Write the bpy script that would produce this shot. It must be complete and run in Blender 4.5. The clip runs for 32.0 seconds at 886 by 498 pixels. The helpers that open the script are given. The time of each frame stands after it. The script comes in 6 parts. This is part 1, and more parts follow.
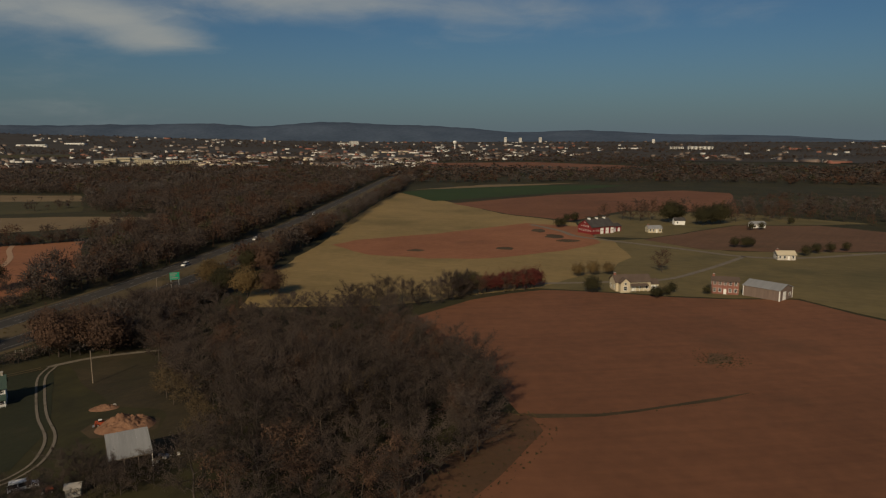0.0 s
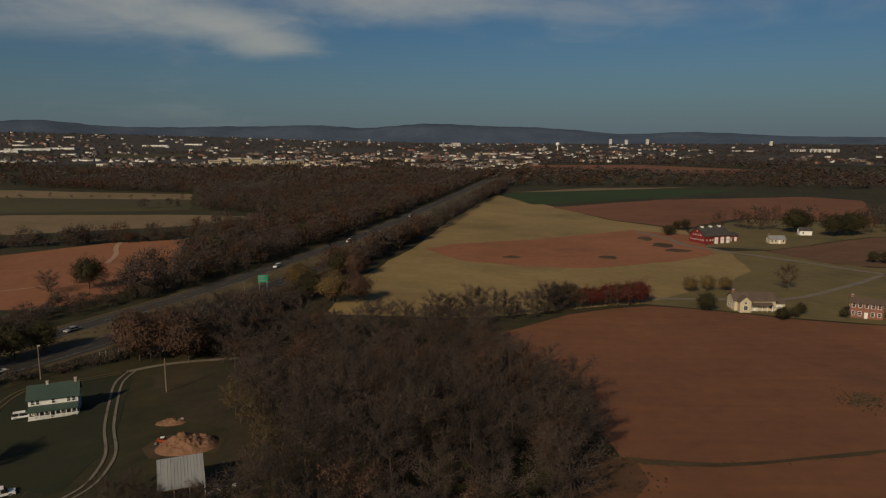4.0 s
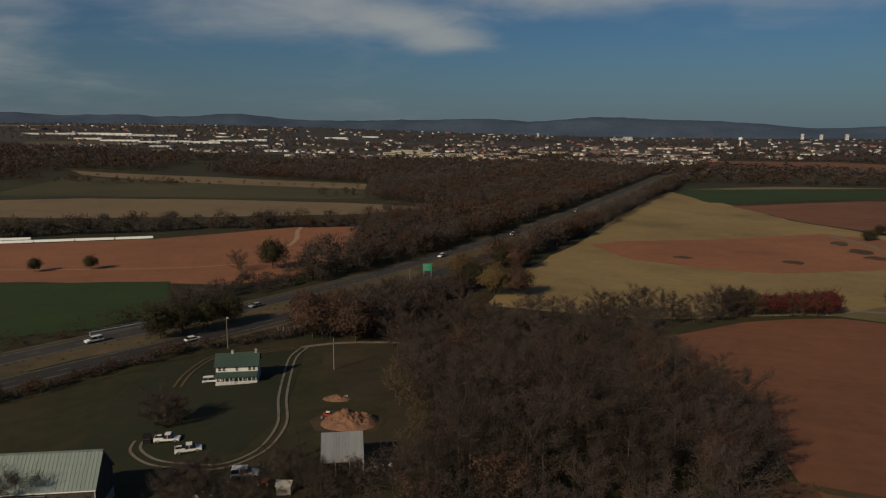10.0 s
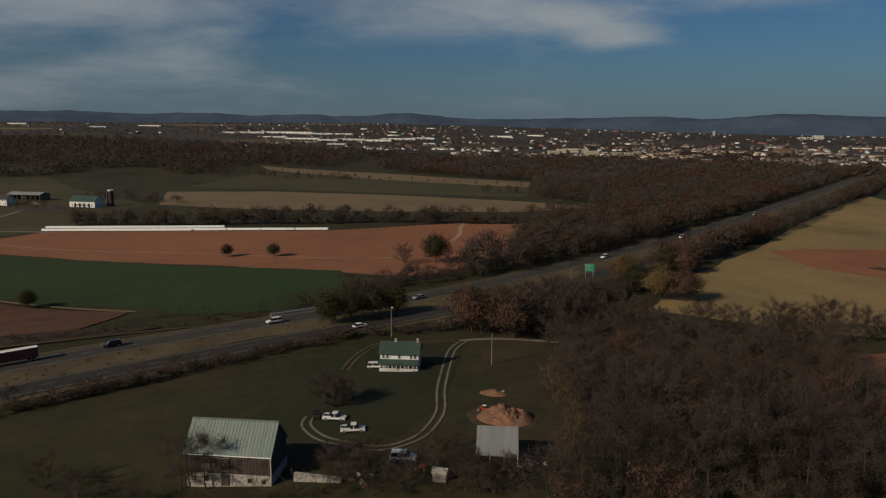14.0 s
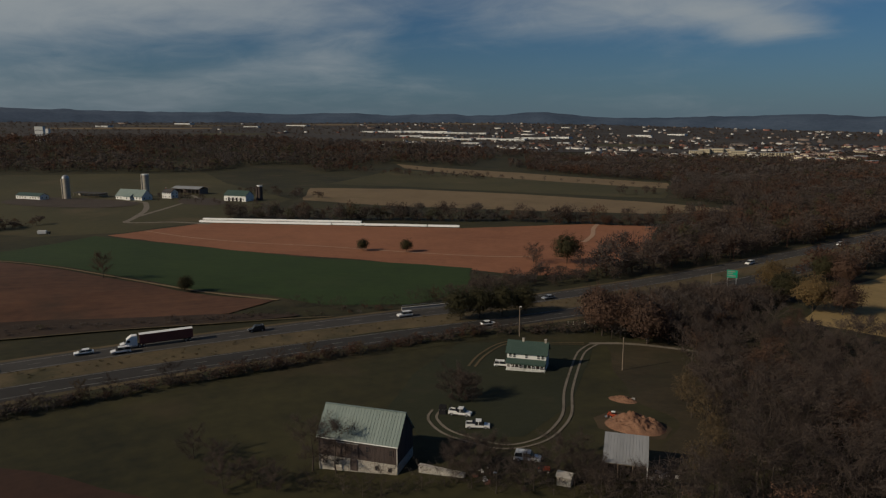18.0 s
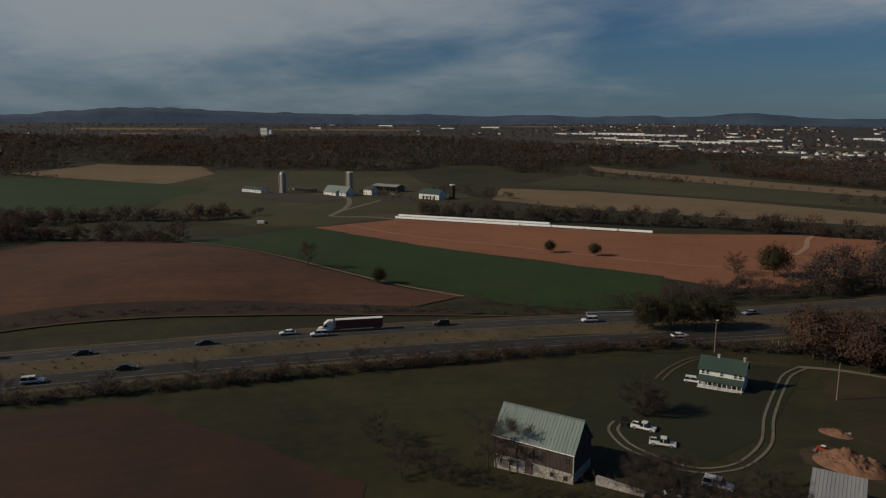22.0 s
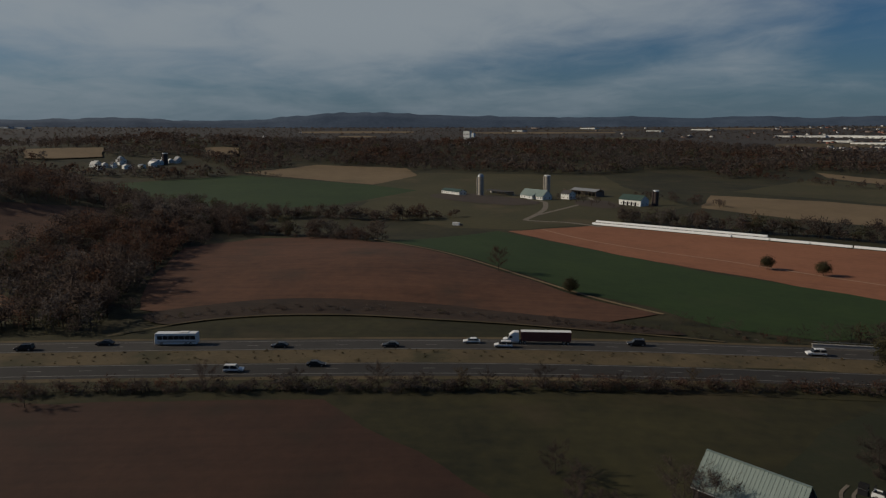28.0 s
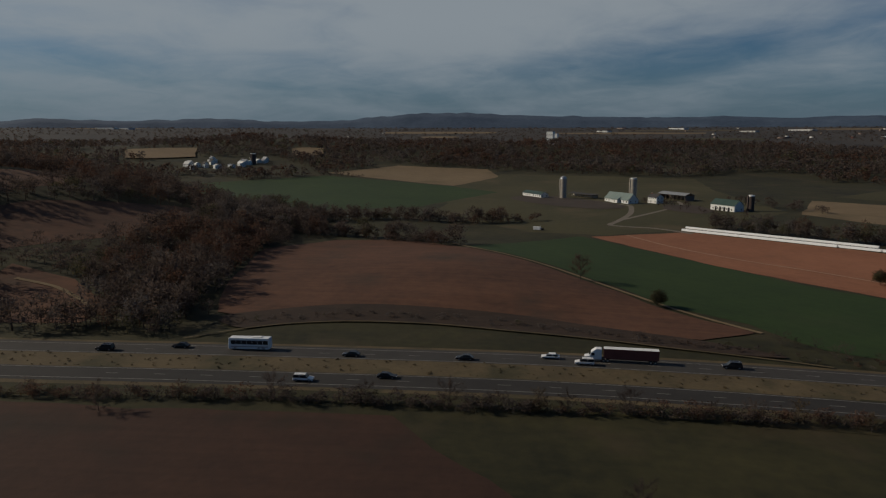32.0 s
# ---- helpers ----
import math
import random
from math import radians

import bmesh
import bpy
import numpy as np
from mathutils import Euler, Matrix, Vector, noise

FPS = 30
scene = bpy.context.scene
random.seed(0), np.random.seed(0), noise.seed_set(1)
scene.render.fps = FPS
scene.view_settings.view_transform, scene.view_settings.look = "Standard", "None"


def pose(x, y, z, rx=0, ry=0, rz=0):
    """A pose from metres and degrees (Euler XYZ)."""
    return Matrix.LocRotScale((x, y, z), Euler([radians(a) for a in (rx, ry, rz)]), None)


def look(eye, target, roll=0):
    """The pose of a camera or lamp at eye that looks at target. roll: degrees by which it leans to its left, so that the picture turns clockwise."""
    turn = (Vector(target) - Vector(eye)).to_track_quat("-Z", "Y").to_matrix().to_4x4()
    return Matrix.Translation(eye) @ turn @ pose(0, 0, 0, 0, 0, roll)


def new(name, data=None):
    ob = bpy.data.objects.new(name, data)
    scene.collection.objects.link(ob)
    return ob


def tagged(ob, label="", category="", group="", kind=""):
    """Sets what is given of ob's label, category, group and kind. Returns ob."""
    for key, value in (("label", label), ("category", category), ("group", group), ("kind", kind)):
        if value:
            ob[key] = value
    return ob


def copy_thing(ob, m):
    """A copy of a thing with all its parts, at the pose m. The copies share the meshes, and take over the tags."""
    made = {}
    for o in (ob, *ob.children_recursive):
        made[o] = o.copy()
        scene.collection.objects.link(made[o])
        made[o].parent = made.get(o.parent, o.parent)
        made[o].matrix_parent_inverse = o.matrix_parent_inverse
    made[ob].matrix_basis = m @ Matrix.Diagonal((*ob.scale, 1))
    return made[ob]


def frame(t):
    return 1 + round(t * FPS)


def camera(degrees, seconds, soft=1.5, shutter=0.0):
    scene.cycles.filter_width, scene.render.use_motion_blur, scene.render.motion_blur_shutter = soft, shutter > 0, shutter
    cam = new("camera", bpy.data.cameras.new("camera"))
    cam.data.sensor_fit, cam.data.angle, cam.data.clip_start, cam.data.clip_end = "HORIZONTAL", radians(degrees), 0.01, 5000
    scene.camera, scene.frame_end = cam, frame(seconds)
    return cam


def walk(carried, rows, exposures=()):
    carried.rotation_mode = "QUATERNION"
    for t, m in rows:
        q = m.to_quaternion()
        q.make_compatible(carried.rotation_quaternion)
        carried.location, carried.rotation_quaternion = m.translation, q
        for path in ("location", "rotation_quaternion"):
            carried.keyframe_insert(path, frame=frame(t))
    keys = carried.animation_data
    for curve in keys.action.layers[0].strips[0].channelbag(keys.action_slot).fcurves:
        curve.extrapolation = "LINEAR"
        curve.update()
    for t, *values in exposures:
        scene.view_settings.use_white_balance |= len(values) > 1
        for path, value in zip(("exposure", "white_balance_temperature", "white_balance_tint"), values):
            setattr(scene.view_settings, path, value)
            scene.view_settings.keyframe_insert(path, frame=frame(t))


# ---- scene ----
cam = camera(64.79, 32.0, soft=1.25)
walk(cam, [
    (0, look((0.08, 0.05, 59.64), (0.11, 98.76, 43.63), -0.10)),
    (0.5, look((0.22, 2.60, 59.52), (-1.39, 101.30, 43.56), -0.15)),
    (1, look((0.36, 5.14, 59.42), (-3.06, 103.81, 43.50), -0.11)),
    (1.5, look((0.57, 7.63, 59.35), (-5.13, 106.20, 43.50), -0.08)),
    (2, look((0.78, 10.01, 59.27), (-7.01, 108.45, 43.50), -0.10)),
    (2.5, look((0.97, 12.24, 59.21), (-8.79, 110.51, 43.48), -0.07)),
    (3, look((1.09, 14.30, 59.16), (-10.29, 112.39, 43.39), -0.10)),
    (3.5, look((1.15, 16.16, 59.12), (-11.72, 114.07, 43.34), -0.07)),
    (5.5, look((1.64, 18.82, 59.02), (-15.80, 116.02, 43.26), 0.14)),
    (6, look((1.73, 18.87, 58.96), (-16.84, 115.84, 43.10), 0.19)),
    (6.5, look((1.77, 18.80, 58.94), (-18.04, 115.51, 42.96), 0.22)),
    (7, look((1.73, 18.64, 58.99), (-19.25, 115.07, 42.83), 0.27)),
    (7.5, look((1.64, 18.46, 59.09), (-20.56, 114.59, 42.77), 0.36)),
    (8, look((1.56, 18.39, 59.17), (-21.49, 114.28, 42.66), 0.40)),
    (8.5, look((1.47, 18.43, 59.20), (-22.51, 114.09, 42.63), 0.39)),
    (9, look((1.39, 18.57, 59.10), (-27.44, 112.87, 42.45), 0.30)),
    (9.5, look((1.36, 18.77, 58.91), (-31.67, 111.67, 42.24), 0.28)),
    (10, look((1.29, 18.92, 58.70), (-35.37, 110.45, 42.03), 0.21)),
    (10.5, look((1.24, 19.03, 58.51), (-38.35, 109.33, 41.86), 0.19)),
    (11, look((1.20, 19.04, 58.37), (-41.05, 108.13, 41.69), 0.12)),
    (11.5, look((1.18, 19.01, 58.28), (-43.75, 106.76, 41.53), 0.13)),
    (12, look((1.12, 18.97, 58.25), (-46.77, 105.14, 41.50), 0.11)),
    (12.5, look((1.06, 18.96, 58.24), (-49.61, 103.52, 41.46), 0.13)),
    (13, look((1.01, 18.94, 58.25), (-51.91, 102.10, 41.41), 0.08)),
    (13.5, look((1.02, 18.94, 58.29), (-53.96, 100.74, 41.39), 0.07)),
    (14, look((0.99, 18.91, 58.29), (-55.73, 99.51, 41.36), 0.10)),
    (14.5, look((0.94, 18.87, 58.29), (-57.45, 98.28, 41.40), 0.14)),
    (16.5, look((0.71, 18.95, 58.14), (-64.12, 93.15, 41.07), 0.04)),
    (17, look((0.70, 19.11, 58.07), (-65.70, 91.90, 40.97), 0.04)),
    (17.5, look((0.64, 19.25, 57.97), (-67.91, 90.02, 40.88), 0.02)),
    (18, look((0.59, 19.41, 57.87), (-70.24, 87.92, 40.84), -0.03)),
    (18.5, look((0.48, 19.55, 57.77), (-72.47, 85.81, 40.79), -0.03)),
    (19, look((0.39, 19.69, 57.68), (-74.65, 83.58, 40.69), -0.03)),
    (19.5, look((0.27, 19.83, 57.62), (-76.76, 81.30, 40.63), -0.03)),
    (20, look((0.12, 19.99, 57.54), (-78.84, 78.97, 40.59), -0.01)),
    (20.5, look((-0.05, 20.15, 57.43), (-80.94, 76.47, 40.55), 0.00)),
    (21, look((-0.20, 20.37, 57.31), (-83.09, 73.72, 40.47), 0.04)),
    (21.5, look((-0.43, 20.63, 57.19), (-85.27, 70.82, 40.37), 0.08)),
    (22, look((-0.76, 20.92, 57.09), (-87.39, 67.98, 40.33), 0.07)),
    (22.5, look((-1.21, 21.26, 57.01), (-89.79, 64.54, 40.31), 0.16)),
    (23, look((-1.67, 21.68, 56.98), (-91.86, 61.54, 40.36), 0.14)),
    (23.5, look((-2.17, 22.13, 56.98), (-93.50, 59.34, 40.42), 0.05)),
    (24, look((-2.77, 22.60, 56.98), (-94.94, 57.70, 40.51), 0.04)),
    (24.5, look((-3.49, 23.06, 56.98), (-96.30, 56.47, 40.55), 0.05)),
    (25, look((-4.28, 23.53, 56.97), (-97.66, 55.35, 40.59), 0.01)),
    (25.5, look((-5.12, 24.00, 56.97), (-99.05, 54.15, 40.60), -0.01)),
    (27.5, look((-9.04, 25.89, 56.85), (-105.02, 48.73, 40.51), -0.12)),
    (28, look((-10.03, 26.27, 56.89), (-106.42, 47.26, 40.54), -0.08)),
    (28.5, look((-11.01, 26.64, 56.96), (-107.75, 45.96, 40.62), -0.10)),
    (29, look((-12.01, 26.99, 57.04), (-109.05, 44.76, 40.70), -0.07)),
    (29.5, look((-13.05, 27.31, 57.14), (-110.34, 43.63, 40.80), -0.07)),
    (30, look((-14.13, 27.60, 57.24), (-111.65, 42.54, 40.92), -0.11)),
    (30.5, look((-15.26, 27.88, 57.36), (-112.98, 41.44, 41.02), -0.11)),
    (31, look((-16.43, 28.13, 57.47), (-114.33, 40.34, 41.15), -0.12)),
    (31.5, look((-17.60, 28.39, 57.55), (-115.67, 39.23, 41.24), -0.08)),
    (32, look((-18.78, 28.64, 57.61), (-116.97, 38.27, 41.32), -0.08)),
], exposures=((0, -0.66, 7000, 10), (8, -0.70, 6750, 10), (13, -0.66, 6450, 10), (18, -0.73, 6250, 10), (25, -0.80, 6050, 10), (32, -0.82, 6000, 10)))

# ---- sky, sun ----
SUN_WAY = Vector((-0.30, -0.95, 0.0)).normalized()      # towards the sun, in plan
SUN_UP = radians(29)
sun = new("sun", bpy.data.lights.new("sun", "SUN"))
sun.data.energy, sun.data.angle, sun.data.color = 5.0, radians(0.6), (1.0, 0.83, 0.60)
sun.matrix_world = look(Vector((0, 0, 0)), -(SUN_WAY * math.cos(SUN_UP) + Vector((0, 0, math.sin(SUN_UP)))))

world = bpy.data.worlds.new("sky")
scene.world = world
world.use_nodes = True
wt = world.node_tree
wt.nodes.clear()


def wn(kind, **values):
    n = wt.nodes.new(kind)
    for k, v in values.items():
        n.inputs[k].default_value = v
    return n


def wmath(op, a, b=None, c=None):
    n = wt.nodes.new("ShaderNodeMath")
    n.operation = op
    for i, v in enumerate((a, b, c)):
        if v is None:
            continue
        if isinstance(v, (int, float)):
            n.inputs[i].default_value = v
        else:
            wt.links.new(v, n.inputs[i])
    return n.outputs[0]


sky = wt.nodes.new("ShaderNodeTexSky")
sky.sky_type, sky.sun_disc = "NISHITA", False
sky.sun_elevation, sky.sun_rotation = SUN_UP, math.atan2(SUN_WAY.x, SUN_WAY.y)
sky.air_density, sky.dust_density, sky.ozone_density = 1.0, 1.0, 2.0
coord = wt.nodes.new("ShaderNodeTexCoord")
sep = wt.nodes.new("ShaderNodeSeparateXYZ")
wt.links.new(coord.outputs["Generated"], sep.inputs[0])
dx, dy, dz = sep.outputs
# cloud sheet seen from below: the way is laid on a flat layer
lift = wmath("ADD", wmath("MAXIMUM", dz, 0.0), 0.17)
flat = wt.nodes.new("ShaderNodeCombineXYZ")
wt.links.new(wmath("DIVIDE", dx, lift), flat.inputs[0])
wt.links.new(wmath("DIVIDE", dy, lift), flat.inputs[1])
big = wn("ShaderNodeTexNoise", Scale=0.75, Detail=6.0, Roughness=0.52, Distortion=0.5)
fine = wn("ShaderNodeTexNoise", Scale=2.6, Detail=8.0, Roughness=0.62, Distortion=0.9)
for n in (big, fine):
    wt.links.new(flat.outputs[0], n.inputs["Vector"])
# the western half of the sky is mostly under cloud, the north mostly clear
west = wmath("MULTIPLY", wmath("ADD", wmath("MULTIPLY", dx, -1.0), wmath("MULTIPLY", dy, -0.6)), 0.205)
cover = wmath("ADD", wmath("ADD", wmath("MULTIPLY", big.outputs["Fac"], 0.76), wmath("MULTIPLY", fine.outputs["Fac"], 0.24)), west)


def bank(bearing, up, wide, tall, more):
    """A bank of cloud round a bearing (degrees west of north) and a height in the sky."""
    a, e = radians(bearing), radians(up)
    off = wt.nodes.new("ShaderNodeVectorMath")
    off.operation = "SUBTRACT"
    wt.links.new(coord.outputs["Generated"], off.inputs[0])
    off.inputs[1].default_value = (-math.sin(a) * math.cos(e), math.cos(a) * math.cos(e), math.sin(e))
    grow = wt.nodes.new("ShaderNodeVectorMath")
    grow.operation = "MULTIPLY"
    wt.links.new(off.outputs[0], grow.inputs[0])
    grow.inputs[1].default_value = (1 / wide, 1 / wide, 1 / tall)
    size = wt.nodes.new("ShaderNodeVectorMath")
    size.operation = "LENGTH"
    wt.links.new(grow.outputs[0], size.inputs[0])
    return wmath("MULTIPLY", wmath("MAXIMUM", wmath("SUBTRACT", 1.0, size.outputs["Value"]), 0.0), more)


for one in (bank(31, 9.6, 0.32, 0.07, 0.40), bank(21.0, 6.8, 0.10, 0.022, 0.32), bank(25, 8.2, 0.13, 0.03, 0.2), bank(-10, 9.6, 0.62, 0.075, 0.40), bank(12, 11.0, 0.20, 0.05, 0.24), bank(60, 12, 0.40, 0.08, 0.14), bank(76, 8, 0.5, 0.12, 0.12), bank(82, 13, 0.5, 0.13, 0.18), bank(112, 9, 0.75, 0.16, 0.10)):
    cover = wmath("ADD", cover, one)
ramp = wt.nodes.new("ShaderNodeMapRange")
ramp.interpolation_type = "SMOOTHSTEP"
for i, v in ((1, 0.5), (2, 0.95), (3, 0.0), (4, 0.9)):
    ramp.inputs[i].default_value = v
wt.links.new(cover, ramp.inputs[0])
mix = wt.nodes.new("ShaderNodeMix")
mix.data_type = "RGBA"
tint = wt.nodes.new("ShaderNodeMix")
tint.data_type, tint.blend_type = "RGBA", "MULTIPLY"
tint.inputs["Factor"].default_value = 1.0
tint.inputs["B"].default_value = (0.50, 0.81, 1.09, 1)
wt.links.new(sky.outputs[0], tint.inputs["A"])
wt.links.new(tint.outputs["Result"], mix.inputs["A"])
mix.inputs["B"].default_value = (8.8, 9.4, 9.4, 1)
wt.links.new(ramp.outputs[0], mix.inputs["Factor"])
# pale haze low over the horizon
low = wmath("POWER", wmath("MAXIMUM", wmath("SUBTRACT", 1.0, wmath("MULTIPLY", wmath("MAXIMUM", dz, 0.0), 6.5)), 0.0), 1.6)
hazy = wt.nodes.new("ShaderNodeMix")
hazy.data_type = "RGBA"
hazy.inputs["B"].default_value = (3.3, 4.5, 5.5, 1)
wt.links.new(wmath("MULTIPLY", low, 0.75), hazy.inputs["Factor"])
wt.links.new(mix.outputs["Result"], hazy.inputs["A"])
back = wn("ShaderNodeBackground", Strength=0.0525)
wt.links.new(hazy.outputs["Result"], back.inputs["Color"])
out = wt.nodes.new("ShaderNodeOutputWorld")
wt.links.new(back.outputs[0], out.inputs["Surface"])

# ---- materials ----
def material(name, dark, light, scale=1.0, rough=0.85, bump=0.2, metal=0.0, vary=0.0, fine=9.0, islands=0.0, stretch=(1, 1, 1), leafy=0.0, patch=None, rows=None):
    """Two colours mixed by noise at two scales, with fine relief. vary: from object to object; islands: from piece to piece."""
    m = bpy.data.materials.new(name)
    m.use_nodes = True
    t = m.node_tree
    p = t.nodes["Principled BSDF"]
    p.inputs["Roughness"].default_value, p.inputs["Metallic"].default_value = rough, metal
    p.inputs["Specular IOR Level"].default_value = 0.3
    co = t.nodes.new("ShaderNodeTexCoord")
    mp = t.nodes.new("ShaderNodeMapping")
    mp.inputs["Scale"].default_value = stretch
    t.links.new(co.outputs["Object"], mp.inputs[0])
    big = t.nodes.new("ShaderNodeTexNoise")
    big.inputs["Scale"].default_value, big.inputs["Detail"].default_value = scale, 5
    small = t.nodes.new("ShaderNodeTexNoise")
    small.inputs["Scale"].default_value, small.inputs["Detail"].default_value = scale * fine, 4
    for n in (big, small):
        t.links.new(mp.outputs[0], n.inputs["Vector"])

    def add(a, b, k):
        n = t.nodes.new("ShaderNodeMath")
        n.operation = "MULTIPLY_ADD"
        t.links.new(b, n.inputs[0])
        n.inputs[1].default_value = k
        if isinstance(a, float):
            n.inputs[2].default_value = a
        else:
            t.links.new(a, n.inputs[2])
        return n.outputs[0]

    fac = add(add(-0.45 - 0.5 * vary - 0.5 * islands, big.outputs["Fac"], 1.2), small.outputs["Fac"], 0.7)
    if vary:
        fac = add(fac, t.nodes.new("ShaderNodeObjectInfo").outputs["Random"], vary)
    if islands:
        fac = add(fac, t.nodes.new("ShaderNodeNewGeometry").outputs["Random Per Island"], islands)
    mix = t.nodes.new("ShaderNodeMix")
    mix.data_type = "RGBA"
    mix.inputs["A"].default_value, mix.inputs["B"].default_value = (*dark, 1), (*light, 1)
    mix.clamp_factor = True
    result = mix.outputs["Result"]
    if rows:
        # drilled or ploughed rows: noise drawn out along one way
        turn, gap, much = rows
        mr = t.nodes.new("ShaderNodeMapping")
        mr.vector_type = "TEXTURE"
        mr.inputs["Rotation"].default_value = (0, 0, radians(turn))
        mr.inputs["Scale"].default_value = (gap * 22, gap, 1)
        t.links.new(co.outputs["Object"], mr.inputs[0])
        rn = t.nodes.new("ShaderNodeTexNoise")
        rn.inputs["Scale"].default_value, rn.inputs["Detail"].default_value = 1.0, 3
        t.links.new(mr.outputs[0], rn.inputs["Vector"])
        fac = add(add(-0.5 * much, rn.outputs["Fac"], much), fac, 1.0)
        mid_ = t.nodes.new("ShaderNodeTexNoise")
        mid_.inputs["Scale"].default_value, mid_.inputs["Detail"].default_value, mid_.inputs["Roughness"].default_value = scale * 4.5, 7, 0.68
        t.links.new(mp.outputs[0], mid_.inputs["Vector"])
        fac = add(add(-0.5, mid_.outputs["Fac"], 1.0), fac, 1.0)
    t.links.new(fac, mix.inputs["Factor"])
    if patch:
        colour, size, edge = patch
        pn = t.nodes.new("ShaderNodeTexNoise")
        pn.inputs["Scale"].default_value, pn.inputs["Detail"].default_value, pn.inputs["Roughness"].default_value = size, 7, 0.6
        t.links.new(co.outputs["Object"], pn.inputs["Vector"])
        pr = t.nodes.new("ShaderNodeMapRange")
        pr.inputs[1].default_value, pr.inputs[2].default_value, pr.inputs[4].default_value = edge, edge + 0.16, 0.8
        t.links.new(pn.outputs["Fac"], pr.inputs[0])
        pm = t.nodes.new("ShaderNodeMix")
        pm.data_type = "RGBA"
        t.links.new(pr.outputs[0], pm.inputs["Factor"])
        t.links.new(mix.outputs["Result"], pm.inputs["A"])
        pm.inputs["B"].default_value = (*colour, 1)
        result = pm.outputs["Result"]
    t.links.new(result, p.inputs["Base Color"])
    if bump:
        b = t.nodes.new("ShaderNodeBump")
        b.inputs["Strength"].default_value = bump
        b.inputs["Distance"].default_value = 0.15
        t.links.new(small.outputs["Fac"], b.inputs["Height"])
        t.links.new(b.outputs[0], p.inputs["Normal"])
    if leafy:
        tl, ms = t.nodes.new("ShaderNodeBsdfTranslucent"), t.nodes.new("ShaderNodeMixShader")
        ms.inputs[0].default_value = leafy
        t.links.new(result, tl.inputs["Color"])
        t.links.new(p.outputs[0], ms.inputs[1])
        t.links.new(tl.outputs[0], ms.inputs[2])
        t.links.new(ms.outputs[0], t.nodes["Material Output"].inputs["Surface"])
    return m


GRASS = material("grass", (0.0083, 0.009, 0.0026), (0.044, 0.0385, 0.0118), 0.02, 0.95, 0.4, fine=16, rows=(70, 4.0, 0.6), patch=((0.0520, 0.0380, 0.0175), 0.03, 0.54))
LAWN = material("lawn", (0.0126, 0.0156, 0.0059), (0.0270, 0.0285, 0.0108), 0.05, 0.95, 0.4, fine=14, patch=((0.0414, 0.0313, 0.0144), 0.05, 0.58))
SOIL = material("red_soil", (0.104, 0.0435, 0.022), (0.2, 0.0845, 0.0425), 0.012, 0.95, 0.4, fine=24, rows=(8, 2.2, 0.5), patch=((0.0902, 0.0451, 0.0243), 0.016, 0.56))
SOIL_BRIGHT = material("bright_red_soil", (0.1739, 0.0696, 0.0339), (0.2868, 0.1217, 0.0614), 0.014, 0.95, 0.4, fine=24, rows=(38, 2.2, 0.5), patch=((0.1304, 0.0608, 0.0323), 0.02, 0.6))
SOIL_DARK = material("stubble_on_red_soil", (0.045, 0.0208, 0.0115), (0.118, 0.0525, 0.027), 0.014, 0.95, 0.5, fine=24, rows=(70, 2.4, 0.8), patch=((0.0410, 0.0279, 0.0180), 0.022, 0.54))
SOIL_FALLOW = material("dark_fallow_soil", (0.0265, 0.0122, 0.0075), (0.057, 0.0262, 0.0148), 0.02, 0.95, 0.5, fine=24, rows=(80, 2.0, 0.7), patch=((0.0187, 0.0150, 0.0087), 0.03, 0.54))
HAY = material("hay_stubble", (0.163, 0.117, 0.048), (0.28, 0.196, 0.083), 0.012, 0.95, 0.4, fine=22, rows=(-25, 2.6, 0.7), patch=((0.1195, 0.0936, 0.0372), 0.014, 0.54))
TAN = material("dry_stubble", (0.1250, 0.0881, 0.0464), (0.1986, 0.1409, 0.0760), 0.012, 0.95, 0.4, fine=22, rows=(30, 2.6, 0.6), patch=((0.0956, 0.0723, 0.0352), 0.018, 0.56))
CROP = material("green_winter_crop", (0.0120, 0.0285, 0.0046), (0.0290, 0.0510, 0.0090), 0.015, 0.95, 0.4, fine=20, rows=(40, 2.4, 0.6), patch=((0.0330, 0.0440, 0.0140), 0.02, 0.6))
WEEDS = material("dry_weeds", (0.0492, 0.0369, 0.0180), (0.1312, 0.0968, 0.0492), 0.09, 0.95, 0.5, fine=12, patch=((0.0369, 0.0344, 0.0148), 0.06, 0.5))
ASPHALT = material("asphalt", (0.021, 0.0188, 0.0164), (0.037, 0.0333, 0.0292), 0.08, 0.85, 0.1, fine=25, rows=(76, 1.1, 0.6))
GRAVEL = material("gravel_track", (0.125, 0.104, 0.08), (0.205, 0.176, 0.14), 0.3, 0.95, 0.3, fine=12, patch=((0.0738, 0.0615, 0.0369), 0.35, 0.55))
ASPHALT_PALE = material("worn_asphalt", (0.032, 0.0288, 0.0252), (0.054, 0.049, 0.0432), 0.08, 0.85, 0.1, fine=25, rows=(76, 1.1, 0.6))
ROUGH = material("rough_grass", (0.034, 0.024, 0.012), (0.088, 0.060, 0.030), 0.08, 0.95, 0.5, fine=12, patch=((0.026, 0.022, 0.010), 0.07, 0.5))
PAINT = material("road_paint", (0.14, 0.13, 0.12), (0.30, 0.29, 0.26), 0.6, 0.7, 0.0)
# Hill colours carry the distance haze as a blue-grey tint.
HAZED_HILLS = material("haze_tinted_wooded_hills", (0.026, 0.046, 0.080), (0.078, 0.108, 0.156), 0.005, 1.0, 0.0, fine=9)
BARK = material("bark", (0.0410, 0.0312, 0.0246), (0.0820, 0.0656, 0.0541), 0.8, 0.95, 0.3, vary=0.5)
